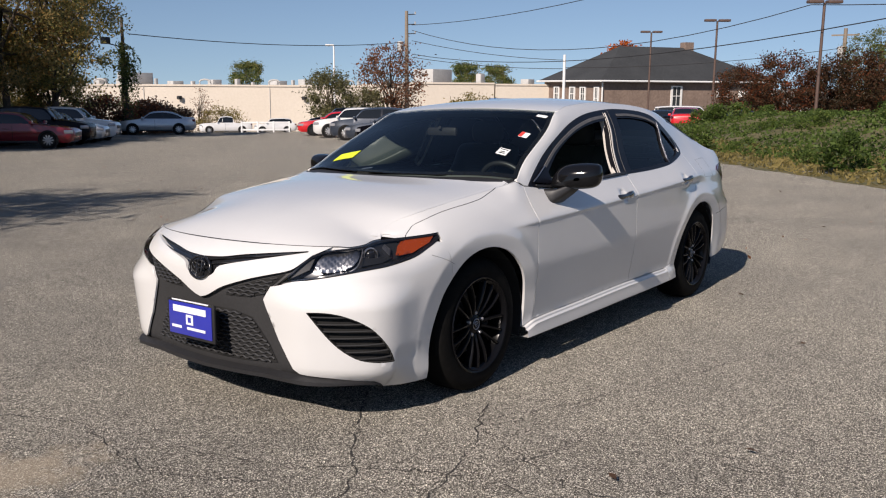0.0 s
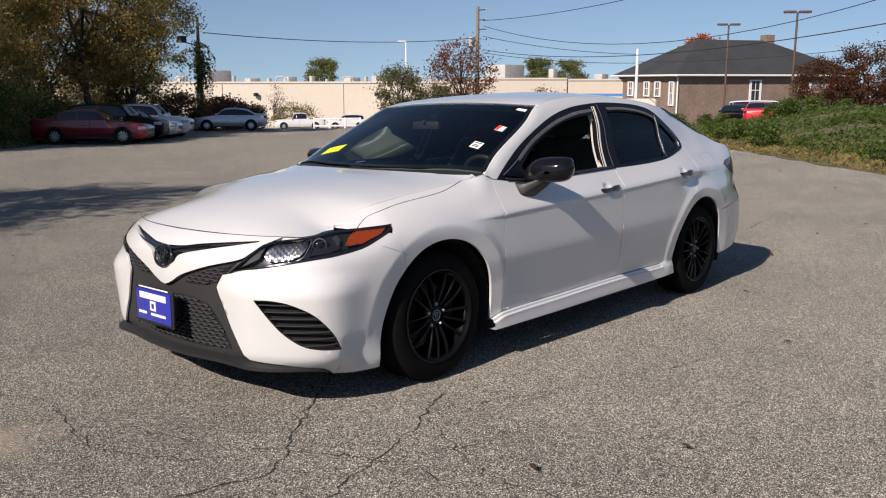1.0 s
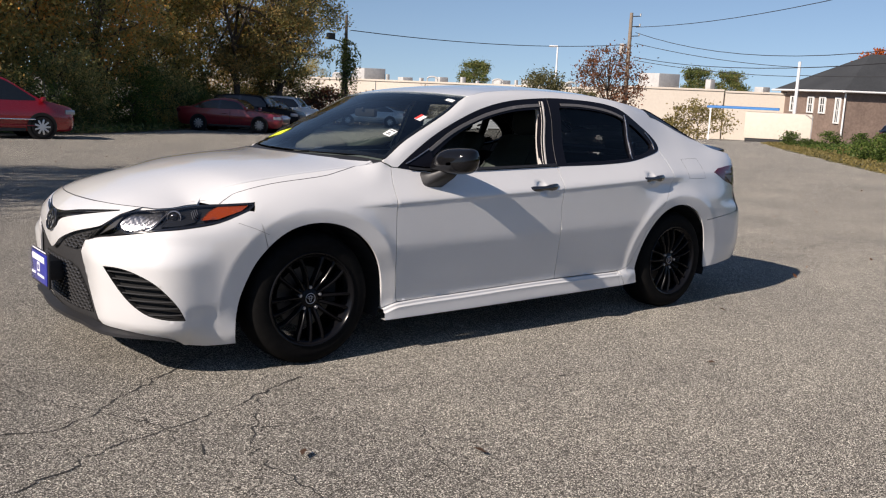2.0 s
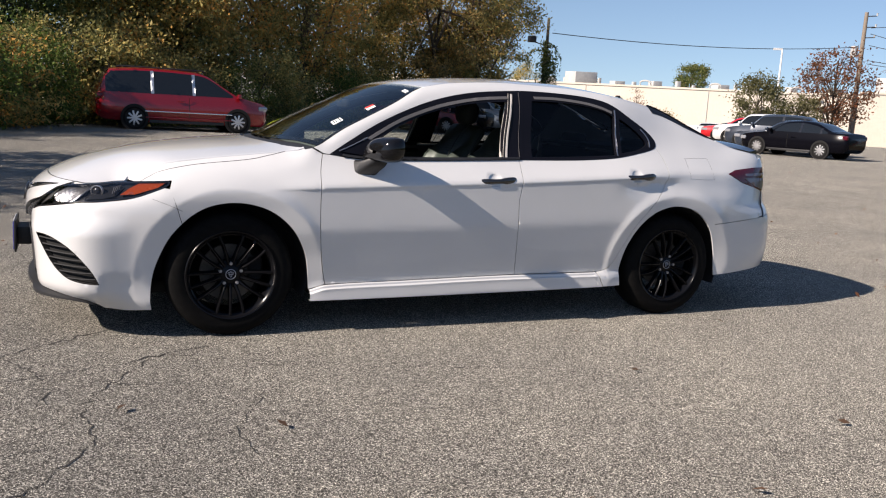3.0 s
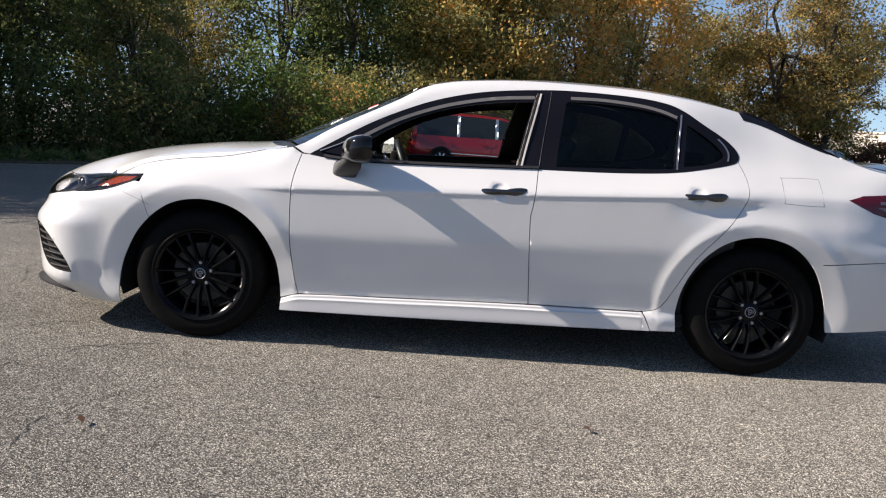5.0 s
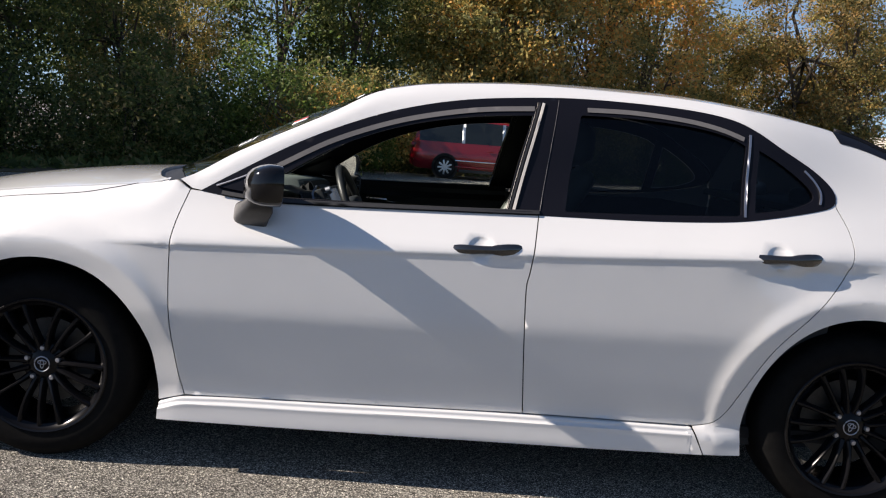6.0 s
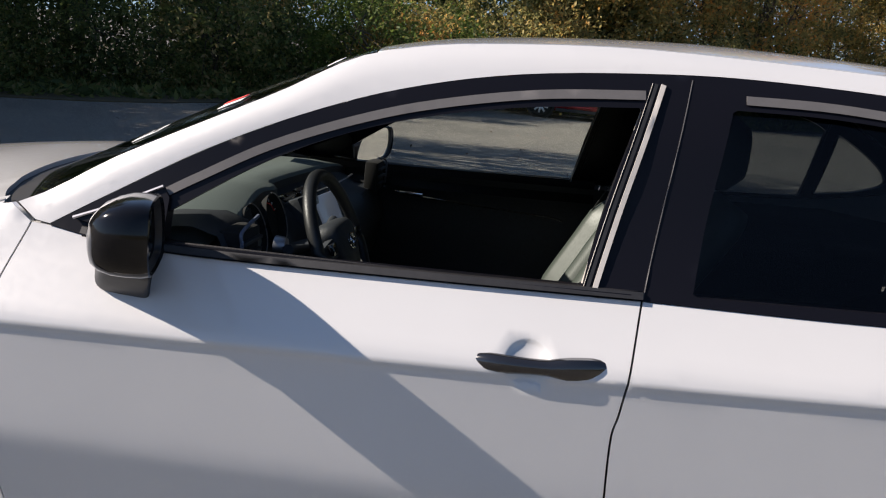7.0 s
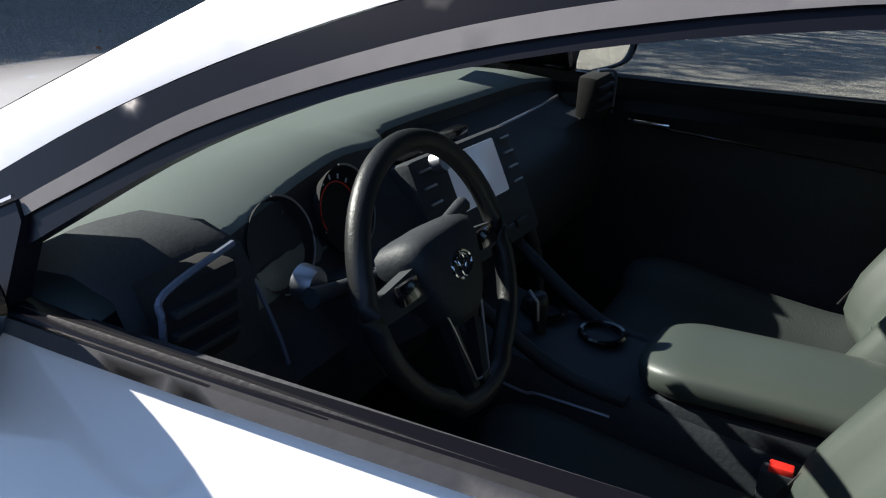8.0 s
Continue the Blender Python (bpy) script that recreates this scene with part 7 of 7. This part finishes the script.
vehicle("parked_sedan", "silver sedan parked alone before the wall", at(29.1, 43.7, -0.82, 0.57), SILVER, **SEDAN_KW)
row = "vehicles parked across the lot"
vehicle("parked_sedan", "black sedan with silver alloy wheels parked in the row", at(26.6, 21.4, -0.28, 0.96), BLACK_PAINT, group=row, **SEDAN_KW)
vehicle("parked_sedan", "slate blue sedan parked in the row", at(28.5, 23.8, -0.50, 0.86), SLATE, group=row, **SEDAN_KW)
vehicle("parked_suv", "dark slate crossover parked in the row", at(30.7, 27.0, -0.55, 0.83), SLATE, group=row, **SUV_KW)
vehicle("parked_suv", "white crossover with dark wheels parked in the row", at(33.0, 30.6, -0.66, 0.75), WHITE, group=row, rim=ALLOY, **SUV_KW)
vehicle("parked_sedan", "bright red sedan with black wheels parked in the row", at(35.2, 34.2, -0.74, 0.67), BRIGHT_RED, group=row, rim=GLOSS_BLACK, **SEDAN_KW)
vehicle("parked_suv", "black sport utility vehicle behind the red sedan", at(39.0, 37.2, -0.74, 0.67), BLACK_PAINT, group=row, **SUV_KW)
far_row = "vehicles before the warehouse"
vehicle("pickup_truck", "white pickup truck parked before the warehouse", at(58.3, 73.2, -0.78, 0.62), WHITE, 5.6, 1.95, 1.85, 0.95, 1.10, 1.15, (1.0, 0.5, -0.7, -0.9), (1.75, -1.7), 0.38, 1.12, group=far_row, bed=True)
vehicle("parked_suv", "white sport utility vehicle before the warehouse", at(62.2, 69.6, -0.75, 0.66), WHITE, group=far_row, **SUV_KW)
vehicle("parked_suv", "white sport utility vehicle before the warehouse", at(66.5, 65.6, -0.75, 0.66), WHITE, group=far_row, **SUV_KW)
row = "vehicles before the house"
vehicle("parked_sedan", "black sedan parked before the brown house", at(50.0, 19.5, 0.93, 0.37), BLACK_PAINT, group=row, **SEDAN_KW)
vehicle("parked_sedan", "bright red sedan parked before the brown house", at(47.7, 17.0, 0.93, 0.37), BRIGHT_RED, group=row, **SEDAN_KW)
vehicle("parked_sedan", "dark slate sedan parked before the brown house", at(53.5, 15.4, 0.72, -0.69), SLATE, group=row, **SEDAN_KW)
vehicle("delivery_van", "white delivery van parked before the brown house", at(62.0, 22.6, 0.35, -0.94), WHITE, 5.2, 1.95, 2.10, 0.95, 1.10, 1.15, (1.80, 0.95, -2.3, -2.5), (1.7, -1.6), 0.36, 1.2, group=row)

fence = thing("rail_fence", "low white rail fence at the edge of the lot", "fence", stand(49.5, 56.8, -41.5))
for k in range(4):
    part("post", box((0.14, 0.14, 1.25), (-2.1 + 1.4 * k, 0, 0.62), 0.02), WHITE_POLE, fence)
for z in (0.5, 1.15):
    part("rail", box((4.3, 0.08, 0.14), (0, 0, z), 0.02), WHITE_POLE, fence)
# ---- trees and weeds ----
BARK = grained("bark", (0.045, 0.035, 0.026), (0.12, 0.095, 0.07), 12, 0.95, 0.6)
GREEN = foliage_material("green leaves", ((0.22, (0.039, 0.060, 0.022)), (0.45, (0.099, 0.138, 0.045)), (0.62, (0.195, 0.232, 0.068)), (0.80, (0.315, 0.247, 0.105))))
OLIVE = foliage_material("olive leaves", ((0.22, (0.086, 0.103, 0.038)), (0.45, (0.240, 0.238, 0.086)), (0.62, (0.460, 0.396, 0.138)), (0.80, (0.706, 0.430, 0.134))))
GOLD = foliage_material("gold leaves", ((0.22, (0.122, 0.116, 0.044)), (0.42, (0.326, 0.278, 0.092)), (0.60, (0.586, 0.460, 0.148)), (0.80, (0.830, 0.385, 0.098))))
BURGUNDY = foliage_material("burgundy leaves", ((0.22, (0.026, 0.030, 0.014)), (0.42, (0.070, 0.046, 0.024)), (0.66, (0.135, 0.062, 0.032)), (0.85, (0.340, 0.080, 0.028))))
BRONZE = foliage_material("bronze leaves", ((0.22, (0.060, 0.070, 0.028)), (0.42, (0.170, 0.150, 0.060)), (0.60, (0.330, 0.230, 0.085)), (0.80, (0.460, 0.250, 0.080))))
SAGE = foliage_material("sage leaves", ((0.25, (0.100, 0.100, 0.040)), (0.5, (0.190, 0.180, 0.085)), (0.75, (0.280, 0.250, 0.130))))
RUST = foliage_material("rust leaves", ((0.25, (0.090, 0.060, 0.045)), (0.5, (0.180, 0.100, 0.060)), (0.8, (0.300, 0.110, 0.050))))
ORANGE = foliage_material("orange leaves", ((0.25, (0.320, 0.070, 0.012)), (0.6, (0.550, 0.130, 0.020)), (0.8, (0.600, 0.200, 0.030))))
WEED = foliage_material("weed leaves", ((0.25, (0.040, 0.066, 0.015)), (0.5, (0.097, 0.152, 0.033)), (0.75, (0.165, 0.220, 0.051)), (0.88, (0.275, 0.231, 0.094))))
STRAW = foliage_material("straw", ((0.3, (0.160, 0.140, 0.050)), (0.7, (0.340, 0.270, 0.100))))


def leaves_mesh(name, centres, sizes, material, rng, lift=0.5, long=1.0):
    """Many small leaves, each a folded diamond."""
    n = len(centres)
    d = rng.normal(size=(n, 3))
    d[:, 2] += lift
    d /= np.linalg.norm(d, axis=1)[:, None]
    a = rng.normal(size=(n, 3))
    a -= d * (a * d).sum(1)[:, None]
    a /= np.linalg.norm(a, axis=1)[:, None]
    b = np.cross(d, a)
    s = sizes[:, None]
    v = np.stack([centres - a * s * long, centres + b * s * 0.48 + d * s * 0.12, centres + a * s * long, centres - b * s * 0.48 + d * s * 0.12], 1).reshape(-1, 3)
    me = bpy.data.meshes.new(name)
    me.vertices.add(4 * n)
    me.vertices.foreach_set("co", v.astype(np.float32).ravel())
    me.loops.add(4 * n)
    me.loops.foreach_set("vertex_index", np.arange(4 * n, dtype=np.int32))
    me.polygons.add(n)
    me.polygons.foreach_set("loop_start", np.arange(0, 4 * n, 4, dtype=np.int32))
    me.materials.append(material)
    me.update(calc_edges=True)
    return me


def crown_points(rng, n, clumps, rx, rz, z0, spread):
    """Places of leaves in clumps through an uneven crown."""
    u = rng.normal(size=(clumps, 3))
    u /= np.linalg.norm(u, axis=1)[:, None]
    rad = rng.uniform(0.35, 1.0, clumps) ** 0.55
    c = u * rad[:, None] * np.array([rx, rx, rz])
    c[:, 2] += z0
    k = rng.integers(0, clumps, n)
    size = rng.uniform(0.6, 1.35, clumps)[k]
    p = c[k] + rng.normal(size=(n, 3)) * (spread * size)[:, None] * np.array([1, 1, 0.62])
    return p, c


def tree_meshes(seed, height, rx, rz, n, clumps, leaf, mat, spread=0.55, trunk=0.16, low=0.25, bare=0.0):
    rng = np.random.default_rng(seed)
    z0 = height - rz
    p, c = crown_points(rng, n, clumps, rx, rz, z0, spread)
    p = p[p[:, 2] > low]
    crown = leaves_mesh("crown", p, leaf * rng.uniform(0.6, 1.25, len(p)), mat, rng)
    bm = bmesh.new()
    wob = rng.normal(size=(6, 2)) * 0.12
    spine = [(wob[k][0] * k * 0.5, wob[k][1] * k * 0.5, height * 0.85 * k / 5) for k in range(6)]
    add_tube(bm, spine, [trunk * (1 - 0.15 * k) for k in range(6)], 7)
    order = rng.permutation(clumps)[: min(clumps, int(14 + 30 * bare))]
    for k in order:
        e = c[k]
        t = rng.uniform(0.25, 0.8)
        s = np.array(spine[int(t * 5)])
        m = (s + e) / 2 + rng.normal(size=3) * 0.15 + np.array([0, 0, 0.25])
        add_tube(bm, [tuple(s), tuple(m), tuple(e)], [trunk * 0.42, trunk * 0.24, trunk * 0.08], 5)
    me = bpy.data.meshes.new("trunk")
    bm.to_mesh(me)
    bm.free()
    me.materials.append(BARK)
    return me, crown


def plant(name, label, category, meshes, x, y, turn=0.0, scale=1.0, group=""):
    ob = thing(name, label, category, stand(x, y, turn, dz=-0.05) @ Matrix.Diagonal((scale, scale, scale, 1)), group)
    part("trunk", meshes[0], BARK, ob)
    part("crown", meshes[1], GREEN, ob)
    return ob


WOOD_KINDS = [
    (tree_meshes(11, 11.0, 3.0, 4.6, 12500, 110, 0.108, GREEN, 0.50, 0.20), "tall green broadleaf tree at the edge of the wood"),
    (tree_meshes(12, 10.0, 2.7, 4.4, 13500, 85, 0.094, OLIVE, 0.48, 0.18), "tall olive and yellow autumn tree at the edge of the wood"),
    (tree_meshes(13, 12.0, 3.2, 5.2, 11500, 105, 0.120, GREEN, 0.55, 0.22), "tall dark green broadleaf tree in the wood"),
    (tree_meshes(14, 9.0, 2.5, 4.0, 12500, 80, 0.090, GOLD, 0.44, 0.16), "golden autumn tree at the edge of the wood"),
    (tree_meshes(15, 11.5, 3.0, 5.0, 14000, 90, 0.094, OLIVE, 0.48, 0.20), "tall autumn tree with olive leaves in the wood"),
]
SHRUB_KINDS = [
    (tree_meshes(21, 2.6, 1.5, 1.5, 6200, 50, 0.061, GREEN, 0.30, 0.05, 0.02), "dense dark green shrub along the wood"),
    (tree_meshes(22, 3.2, 1.6, 1.8, 6600, 55, 0.061, OLIVE, 0.32, 0.05, 0.02), "tall olive shrub along the wood"),
    (tree_meshes(23, 2.8, 1.4, 1.6, 6200, 50, 0.058, GOLD, 0.28, 0.05, 0.02), "yellow and orange autumn shrub along the wood"),
    (tree_meshes(24, 3.4, 1.5, 1.9, 6600, 55, 0.061, WEED, 0.30, 0.05, 0.02), "light green shrub along the wood"),
]

rnd = random.Random(31)
EDGE_OF_WOOD = curve([(-14.5, 4.5), (-11.5, 9.5), (-8.2, 14.2), (-5.2, 21.5), (-2.0, 26.2), (5.0, 27.8), (10.5, 33.5), (15.5, 39.5), (20.5, 43.5), (26.0, 48.0)], 6)
edge_len = lengths(EDGE_OF_WOOD)


def along_edge(d, back):
    x = float(np.interp(d, edge_len, [p[0] for p in EDGE_OF_WOOD]))
    y = float(np.interp(d, edge_len, [p[1] for p in EDGE_OF_WOOD]))
    x2 = float(np.interp(d + 0.5, edge_len, [p[0] for p in EDGE_OF_WOOD]))
    y2 = float(np.interp(d + 0.5, edge_len, [p[1] for p in EDGE_OF_WOOD]))
    n = Vector((y - y2, x2 - x)).normalized() if (x2, y2) != (x, y) else Vector((-0.7, 0.7))
    return x + n.x * back, y + n.y * back


total = edge_len[-1]
for back, gap, kinds, group in ((2.6, 2.9, (1, 3, 4, 3, 1, 3), "trees at the edge of the wood"), (6.0, 3.3, (1, 4, 0, 3, 1), "trees in the wood"), (10.5, 5.8, (2, 0, 4, 2), "trees deep in the wood")):
    d, k = 0.6, 0
    # a thin belt past the van, where the sky shows through
    while d < (total - 6.5 if back < 5 else 36.0 if back < 9 else 30.0):
        x, y = along_edge(d + rnd.uniform(-0.6, 0.6), back + rnd.uniform(-0.8, 0.8))
        # kinds carry light too: dark greens for the shaded stretch, golds for the sunlit
        meshes, label = WOOD_KINDS[kinds[k % len(kinds)] if d > 27 else (0, 2, 0, 4)[k % 4]]
        s = rnd.uniform(0.82, 1.12) * (1.1 if back > 9 else 1.0) * ((0.58 if back < 5 else 0.66 if back < 9 else 0.82) if d < 22.5 else 0.8 if d < 26 else 1.0)
        # lower growth where the sun reaches past the wood to the lot
        if x < 0.5 and abs(y - 22.3 - (x - 2.3) * 0.12) < 3.0:
            s = min(s, (1.6 - x) / 1.42 / 12)
        if s > 0.28:
            plant("tree", label, "tree", meshes, x, y, rnd.uniform(0, 360), s, group)
        d += gap * rnd.uniform(0.8, 1.2)
        k += 1
d, k = 0.0, 0
order = (0, 1, 0, 3, 0, 2, 1, 0, 3, 1)
while d < total:
    x, y = along_edge(d, rnd.uniform(-0.5, 1.3))
    # only dark green in the near stretch, its shade put into the leaf colour
    meshes, label = SHRUB_KINDS[order[k % len(order)] if d > 20 else 0]
    plant("shrub", label, "shrub", meshes, x, y, rnd.uniform(0, 360), rnd.uniform(0.65, 1.1), "shrubs along the wood")
    d += rnd.uniform(0.9, 1.5)
    k += 1
# the sunlit clump before the wood
for x, y, k, s in ((-3.2, 19.4, 3, 1.10), (-2.5, 20.6, 2, 0.95), (-1.7, 22.4, 3, 0.9), (-3.0, 21.6, 1, 1.05), (-0.4, 25.2, 1, 1.2), (0.8, 26.2, 2, 1.3)):
    plant("shrub", SHRUB_KINDS[k][1], "shrub", SHRUB_KINDS[k][0], x, y, rnd.uniform(0, 360), s, "shrubs along the wood")

# trees that stand past the lot's near corner and shade it
for x, y, k, s in ((-8.6, 8.8, 0, 0.88), (-10.2, 6.6, 1, 0.78), (-11.6, 4.4, 0, 0.66), (-13.2, 2.9, 4, 0.60), (-15.0, 6.0, 2, 0.72), (-17.5, 9.0, 2, 0.75), (-18.0, 3.8, 0, 0.8)):
    plant("tree", WOOD_KINDS[k][1], "tree", WOOD_KINDS[k][0], x, y, rnd.uniform(0, 360), s, "trees at the edge of the wood")
# the tall group at the wood's far corner
CORNER_KINDS = [
    (tree_meshes(16, 11.5, 3.0, 5.0, 17000, 75, 0.092, BRONZE, 0.42, 0.20), "tall tree of bronze and green leaves with gaps in its crown"),
    (tree_meshes(17, 11.0, 3.0, 4.8, 17000, 80, 0.092, OLIVE, 0.42, 0.20), "tall olive tree at the corner of the wood"),
]
for x, y, k, s in ((18.6, 41.0, 0, 1.1), (21.4, 41.6, 1, 1.08), (22.6, 44.2, 0, 0.76), (22.0, 45.5, 0, 0.97)):
    plant("tree", CORNER_KINDS[k][1], "tree", CORNER_KINDS[k][0], x, y, rnd.uniform(0, 360), s, "trees at the edge of the wood")

# the dead trunk hung with vines
snag = thing("dead_trunk", "tall dead trunk hung with drooping vines and a floodlight", "dead tree", stand(28.15, 45.5))
rng = np.random.default_rng(77)
part("trunk", tube([(0, 0, 0), (0.05, 0, 2.5), (0.12, 0.02, 5.0), (0.15, 0.05, 7.1)], [0.26, 0.19, 0.11, 0.085], 9), BARK, snag)
pts = []
for k in range(34):
    a, z = rng.normal(-0.9, 1.3), rng.uniform(3.3, 5.3)
    rr = rng.uniform(0.35, 1.25) * (1.0 if z > 4.4 else 0.7)
    drop = rng.uniform(1.0, 2.6)
    for t in np.linspace(0, 1, 40):
        pts.append((rr * math.sin(min(t * 1.6, 1) * 1.57) * math.cos(a), rr * math.sin(min(t * 1.6, 1) * 1.57) * math.sin(a), z + 0.35 * math.sin(t * 3) - drop * t * t))
for k in range(1300):
    a, z = rng.uniform(0, 6.28), rng.uniform(0.2, 5.6)
    rr = abs(rng.normal(0, 0.17)) * (2.2 if z < 2 else 1.2 if z > 4.3 else 0.8)
    pts.append((rr * math.cos(a), rr * math.sin(a), z))
pts = np.array(pts) + rng.normal(size=(len(pts), 3)) * 0.04
part("vines", leaves_mesh("vines", pts, rng.uniform(0.05, 0.11, len(pts)), GREEN, rng, -0.3, 1.5), GREEN, snag, "dark drooping vine leaves")
part("floodlight", box((0.5, 0.35, 0.42), (-0.75, 0.5, 5.7), 0.05), TRIM_BLACK, snag)
part("floodlight_arm", tube([(0.1, 0, 5.3), (-0.7, 0.45, 5.55)], 0.04, 6), TRIM_BLACK, snag)

# single trees round the lot
willow = tree_meshes(41, 6.2, 2.3, 2.6, 6500, 70, 0.13, SAGE, 0.45, 0.10, 0.05, 0.8)
plant("willow_shrub", "tall sage green willow shrub before the warehouse", "shrub", willow, 52.3, 51.4, 0, 0.95)
plant("willow_shrub", "tall sage green willow shrub before the warehouse", "shrub", willow, 56.8, 51.3, 120, 0.72)
rusty = tree_meshes(42, 9.0, 3.2, 3.6, 4200, 110, 0.14, RUST, 0.42, 0.16, 0.3, 1.0)
plant("rust_tree", "half-bare rust brown tree beside the utility pole", "tree", rusty, 60.5, 51.4, 40, 1.0)
bare = tree_meshes(43, 4.4, 1.1, 1.7, 500, 40, 0.08, RUST, 0.25, 0.06, 0.3, 1.0)
plant("young_tree", "small nearly bare young tree before the warehouse", "tree", bare, 60.5, 80.1, 0, 1.15)
goldy = tree_meshes(44, 3.0, 2.6, 1.5, 2600, 50, 0.12, STRAW, 0.35, 0.06, 0.02)
plant("straw_shrub", "straw yellow shrub before the warehouse", "shrub", goldy, 61.6, 78.0, 0, 1.0)
plant("straw_shrub", "straw yellow shrub before the warehouse", "shrub", goldy, 82.5, 57.0, 0, 1.5)
FAR_KIND = (tree_meshes(49, 11.0, 3.0, 3.6, 9000, 60, 0.17, GREEN, 0.5, 0.2), "dense dark green tree behind the warehouse")
for x, y, s in ((87.3, 103.4, 0.86), (110.4, 78.3, 0.86), (113.5, 74.5, 0.82)):
    plant("tree", FAR_KIND[1], "tree", FAR_KIND[0], x, y, rnd.uniform(0, 360), s, "trees behind the warehouse")
for x, y, k, s in ((106.0, 83.0, 1, 0.8), (75.0, 114.0, 3, 0.8), (66.0, 118.0, 1, 0.85)):
    plant("tree", WOOD_KINDS[k][1], "tree", WOOD_KINDS[k][0], x, y, rnd.uniform(0, 360), s, "trees behind the warehouse")
maple = tree_meshes(45, 7.0, 3.0, 2.9, 11000, 80, 0.115, BURGUNDY, 0.42, 0.16, 0.2)
for x, y, s, a in ((57.6, 16.9, 0.66, 0), (60.5, 15.0, 0.80, 80), (64.0, 13.0, 0.72, 160), (66.5, 12.0, 0.88, 250), (70.5, 9.8, 0.80, 30)):
    plant("maple", "dark burgundy maple beyond the bank", "tree", maple, x, y, a, s, "burgundy maples")
for x, y, k, s in ((80.0, 13.0, 0, 0.85), (83.5, 9.0, 2, 0.85), (86.0, 4.0, 0, 0.9), (82.0, 0.0, 2, 0.85), (78.0, -6.0, 0, 0.9)):
    plant("tree", WOOD_KINDS[k][1], "tree", WOOD_KINDS[k][0], x, y, rnd.uniform(0, 360), s, "trees beyond the bank")
blaze = tree_meshes(46, 9.0, 2.0, 2.2, 6500, 40, 0.20, ORANGE, 0.42, 0.14)
plant("orange_tree", "bright orange autumn tree behind the house", "tree", blaze, 122.3, 57.0, 0, 1.36)
thicket = tree_meshes(47, 2.2, 1.6, 1.2, 3600, 60, 0.11, RUST, 0.3, 0.04, 0.02, 1.0)
for x, y, s in ((30.2, 46.6, 1.0), (31.6, 47.4, 0.9), (33.4, 47.6, 0.8), (27.0, 46.4, 1.1)):
    plant("shrub", "brown thicket beside the dead trunk", "shrub", thicket, x, y, 40 * s * 7, s, "thicket by the dead trunk")

# weeds on the bank and the grass along its foot, and along the wood
rng = np.random.default_rng(5)


def carpet(name, label, category, n, pick, leaf, high, mat, lift, long):
    pts, sz = [], []
    while len(pts) < n:
        x, y, k = pick()
        h = high * k * rng.uniform(0, 1) ** 1.4
        pts.append((x, y, ground_z(x, y) + 0.02 + h))
        sz.append(leaf * rng.uniform(0.6, 1.3))
    ob = new(name, leaves_mesh(name, np.array(pts), np.array(sz), mat, rng, lift, long))
    return tagged(ob, label, category, kind="stuff")


def on_bank():
    while True:
        d, along = rng.uniform(1.0, 17) ** 1.0, rng.uniform(-9, 42)
        x, y = 14.4 + 0.63 * d + 0.776 * along, -0.776 * d + 0.63 * along
        k = noise.noise(Vector((x * 0.45, y * 0.45, 3.0))) + 0.55 + 0.25 * noise.noise(Vector((x * 1.7, y * 1.7, 1.0)))
        if rng.uniform(0, 1) < 0.25 + k:
            return x, y, max(k, 0.12)


clump = tree_meshes(48, 1.0, 0.62, 0.52, 900, 26, 0.075, WEED, 0.16, 0.012, 0.02)
for k in range(70):
    d, along = rng.uniform(0.8, 15), rng.uniform(-6, 40)
    x, y = 14.4 + 0.63 * d + 0.776 * along, -0.776 * d + 0.63 * along
    plant("weed_clump", "bushy green weed clump on the bank", "weeds", clump, x, y, rng.uniform(0, 360), rng.uniform(0.35, 0.95), "weed clumps on the bank")
carpet("weeds", "knee-high green weeds covering the bank", "weeds", 52000, on_bank, 0.075, 0.27, WEED, 0.7, 1.0)


def on_foot():
    d, along = rng.uniform(0.02, 2.6), rng.uniform(-9, 42)
    return 14.4 + 0.63 * d + 0.776 * along, -0.776 * d + 0.63 * along, 0.3 + 0.7 * rng.uniform(0, 1)


carpet("verge_grass", "short dry grass along the foot of the bank", "grass", 12000, on_foot, 0.06, 0.08, STRAW, 0.2, 1.5)


def on_wood_edge():
    x, y = along_edge(rng.uniform(0, total), rng.uniform(-1.9, 1.0))
    return x, y, 0.4 + 0.6 * rng.uniform(0, 1)


carpet("edge_grass", "dark rough grass along the wood", "grass", 16000, on_wood_edge, 0.09, 0.24, GREEN, 0.2, 1.5)


def on_lot():
    x, y = rng.uniform(-6, 22), rng.uniform(-8, 24)
    while bank_z(x, y) > 0 or (-1.3 < x < 4.2 and -1.1 < y < 1.1):
        x, y = rng.uniform(-6, 22), rng.uniform(-8, 24)
    return x, y, 0.2


carpet("fallen_leaves", "few dry brown leaves scattered over the asphalt", "leaves", 520, on_lot, 0.026, 0.02, RUST, 2.5, 1.0)
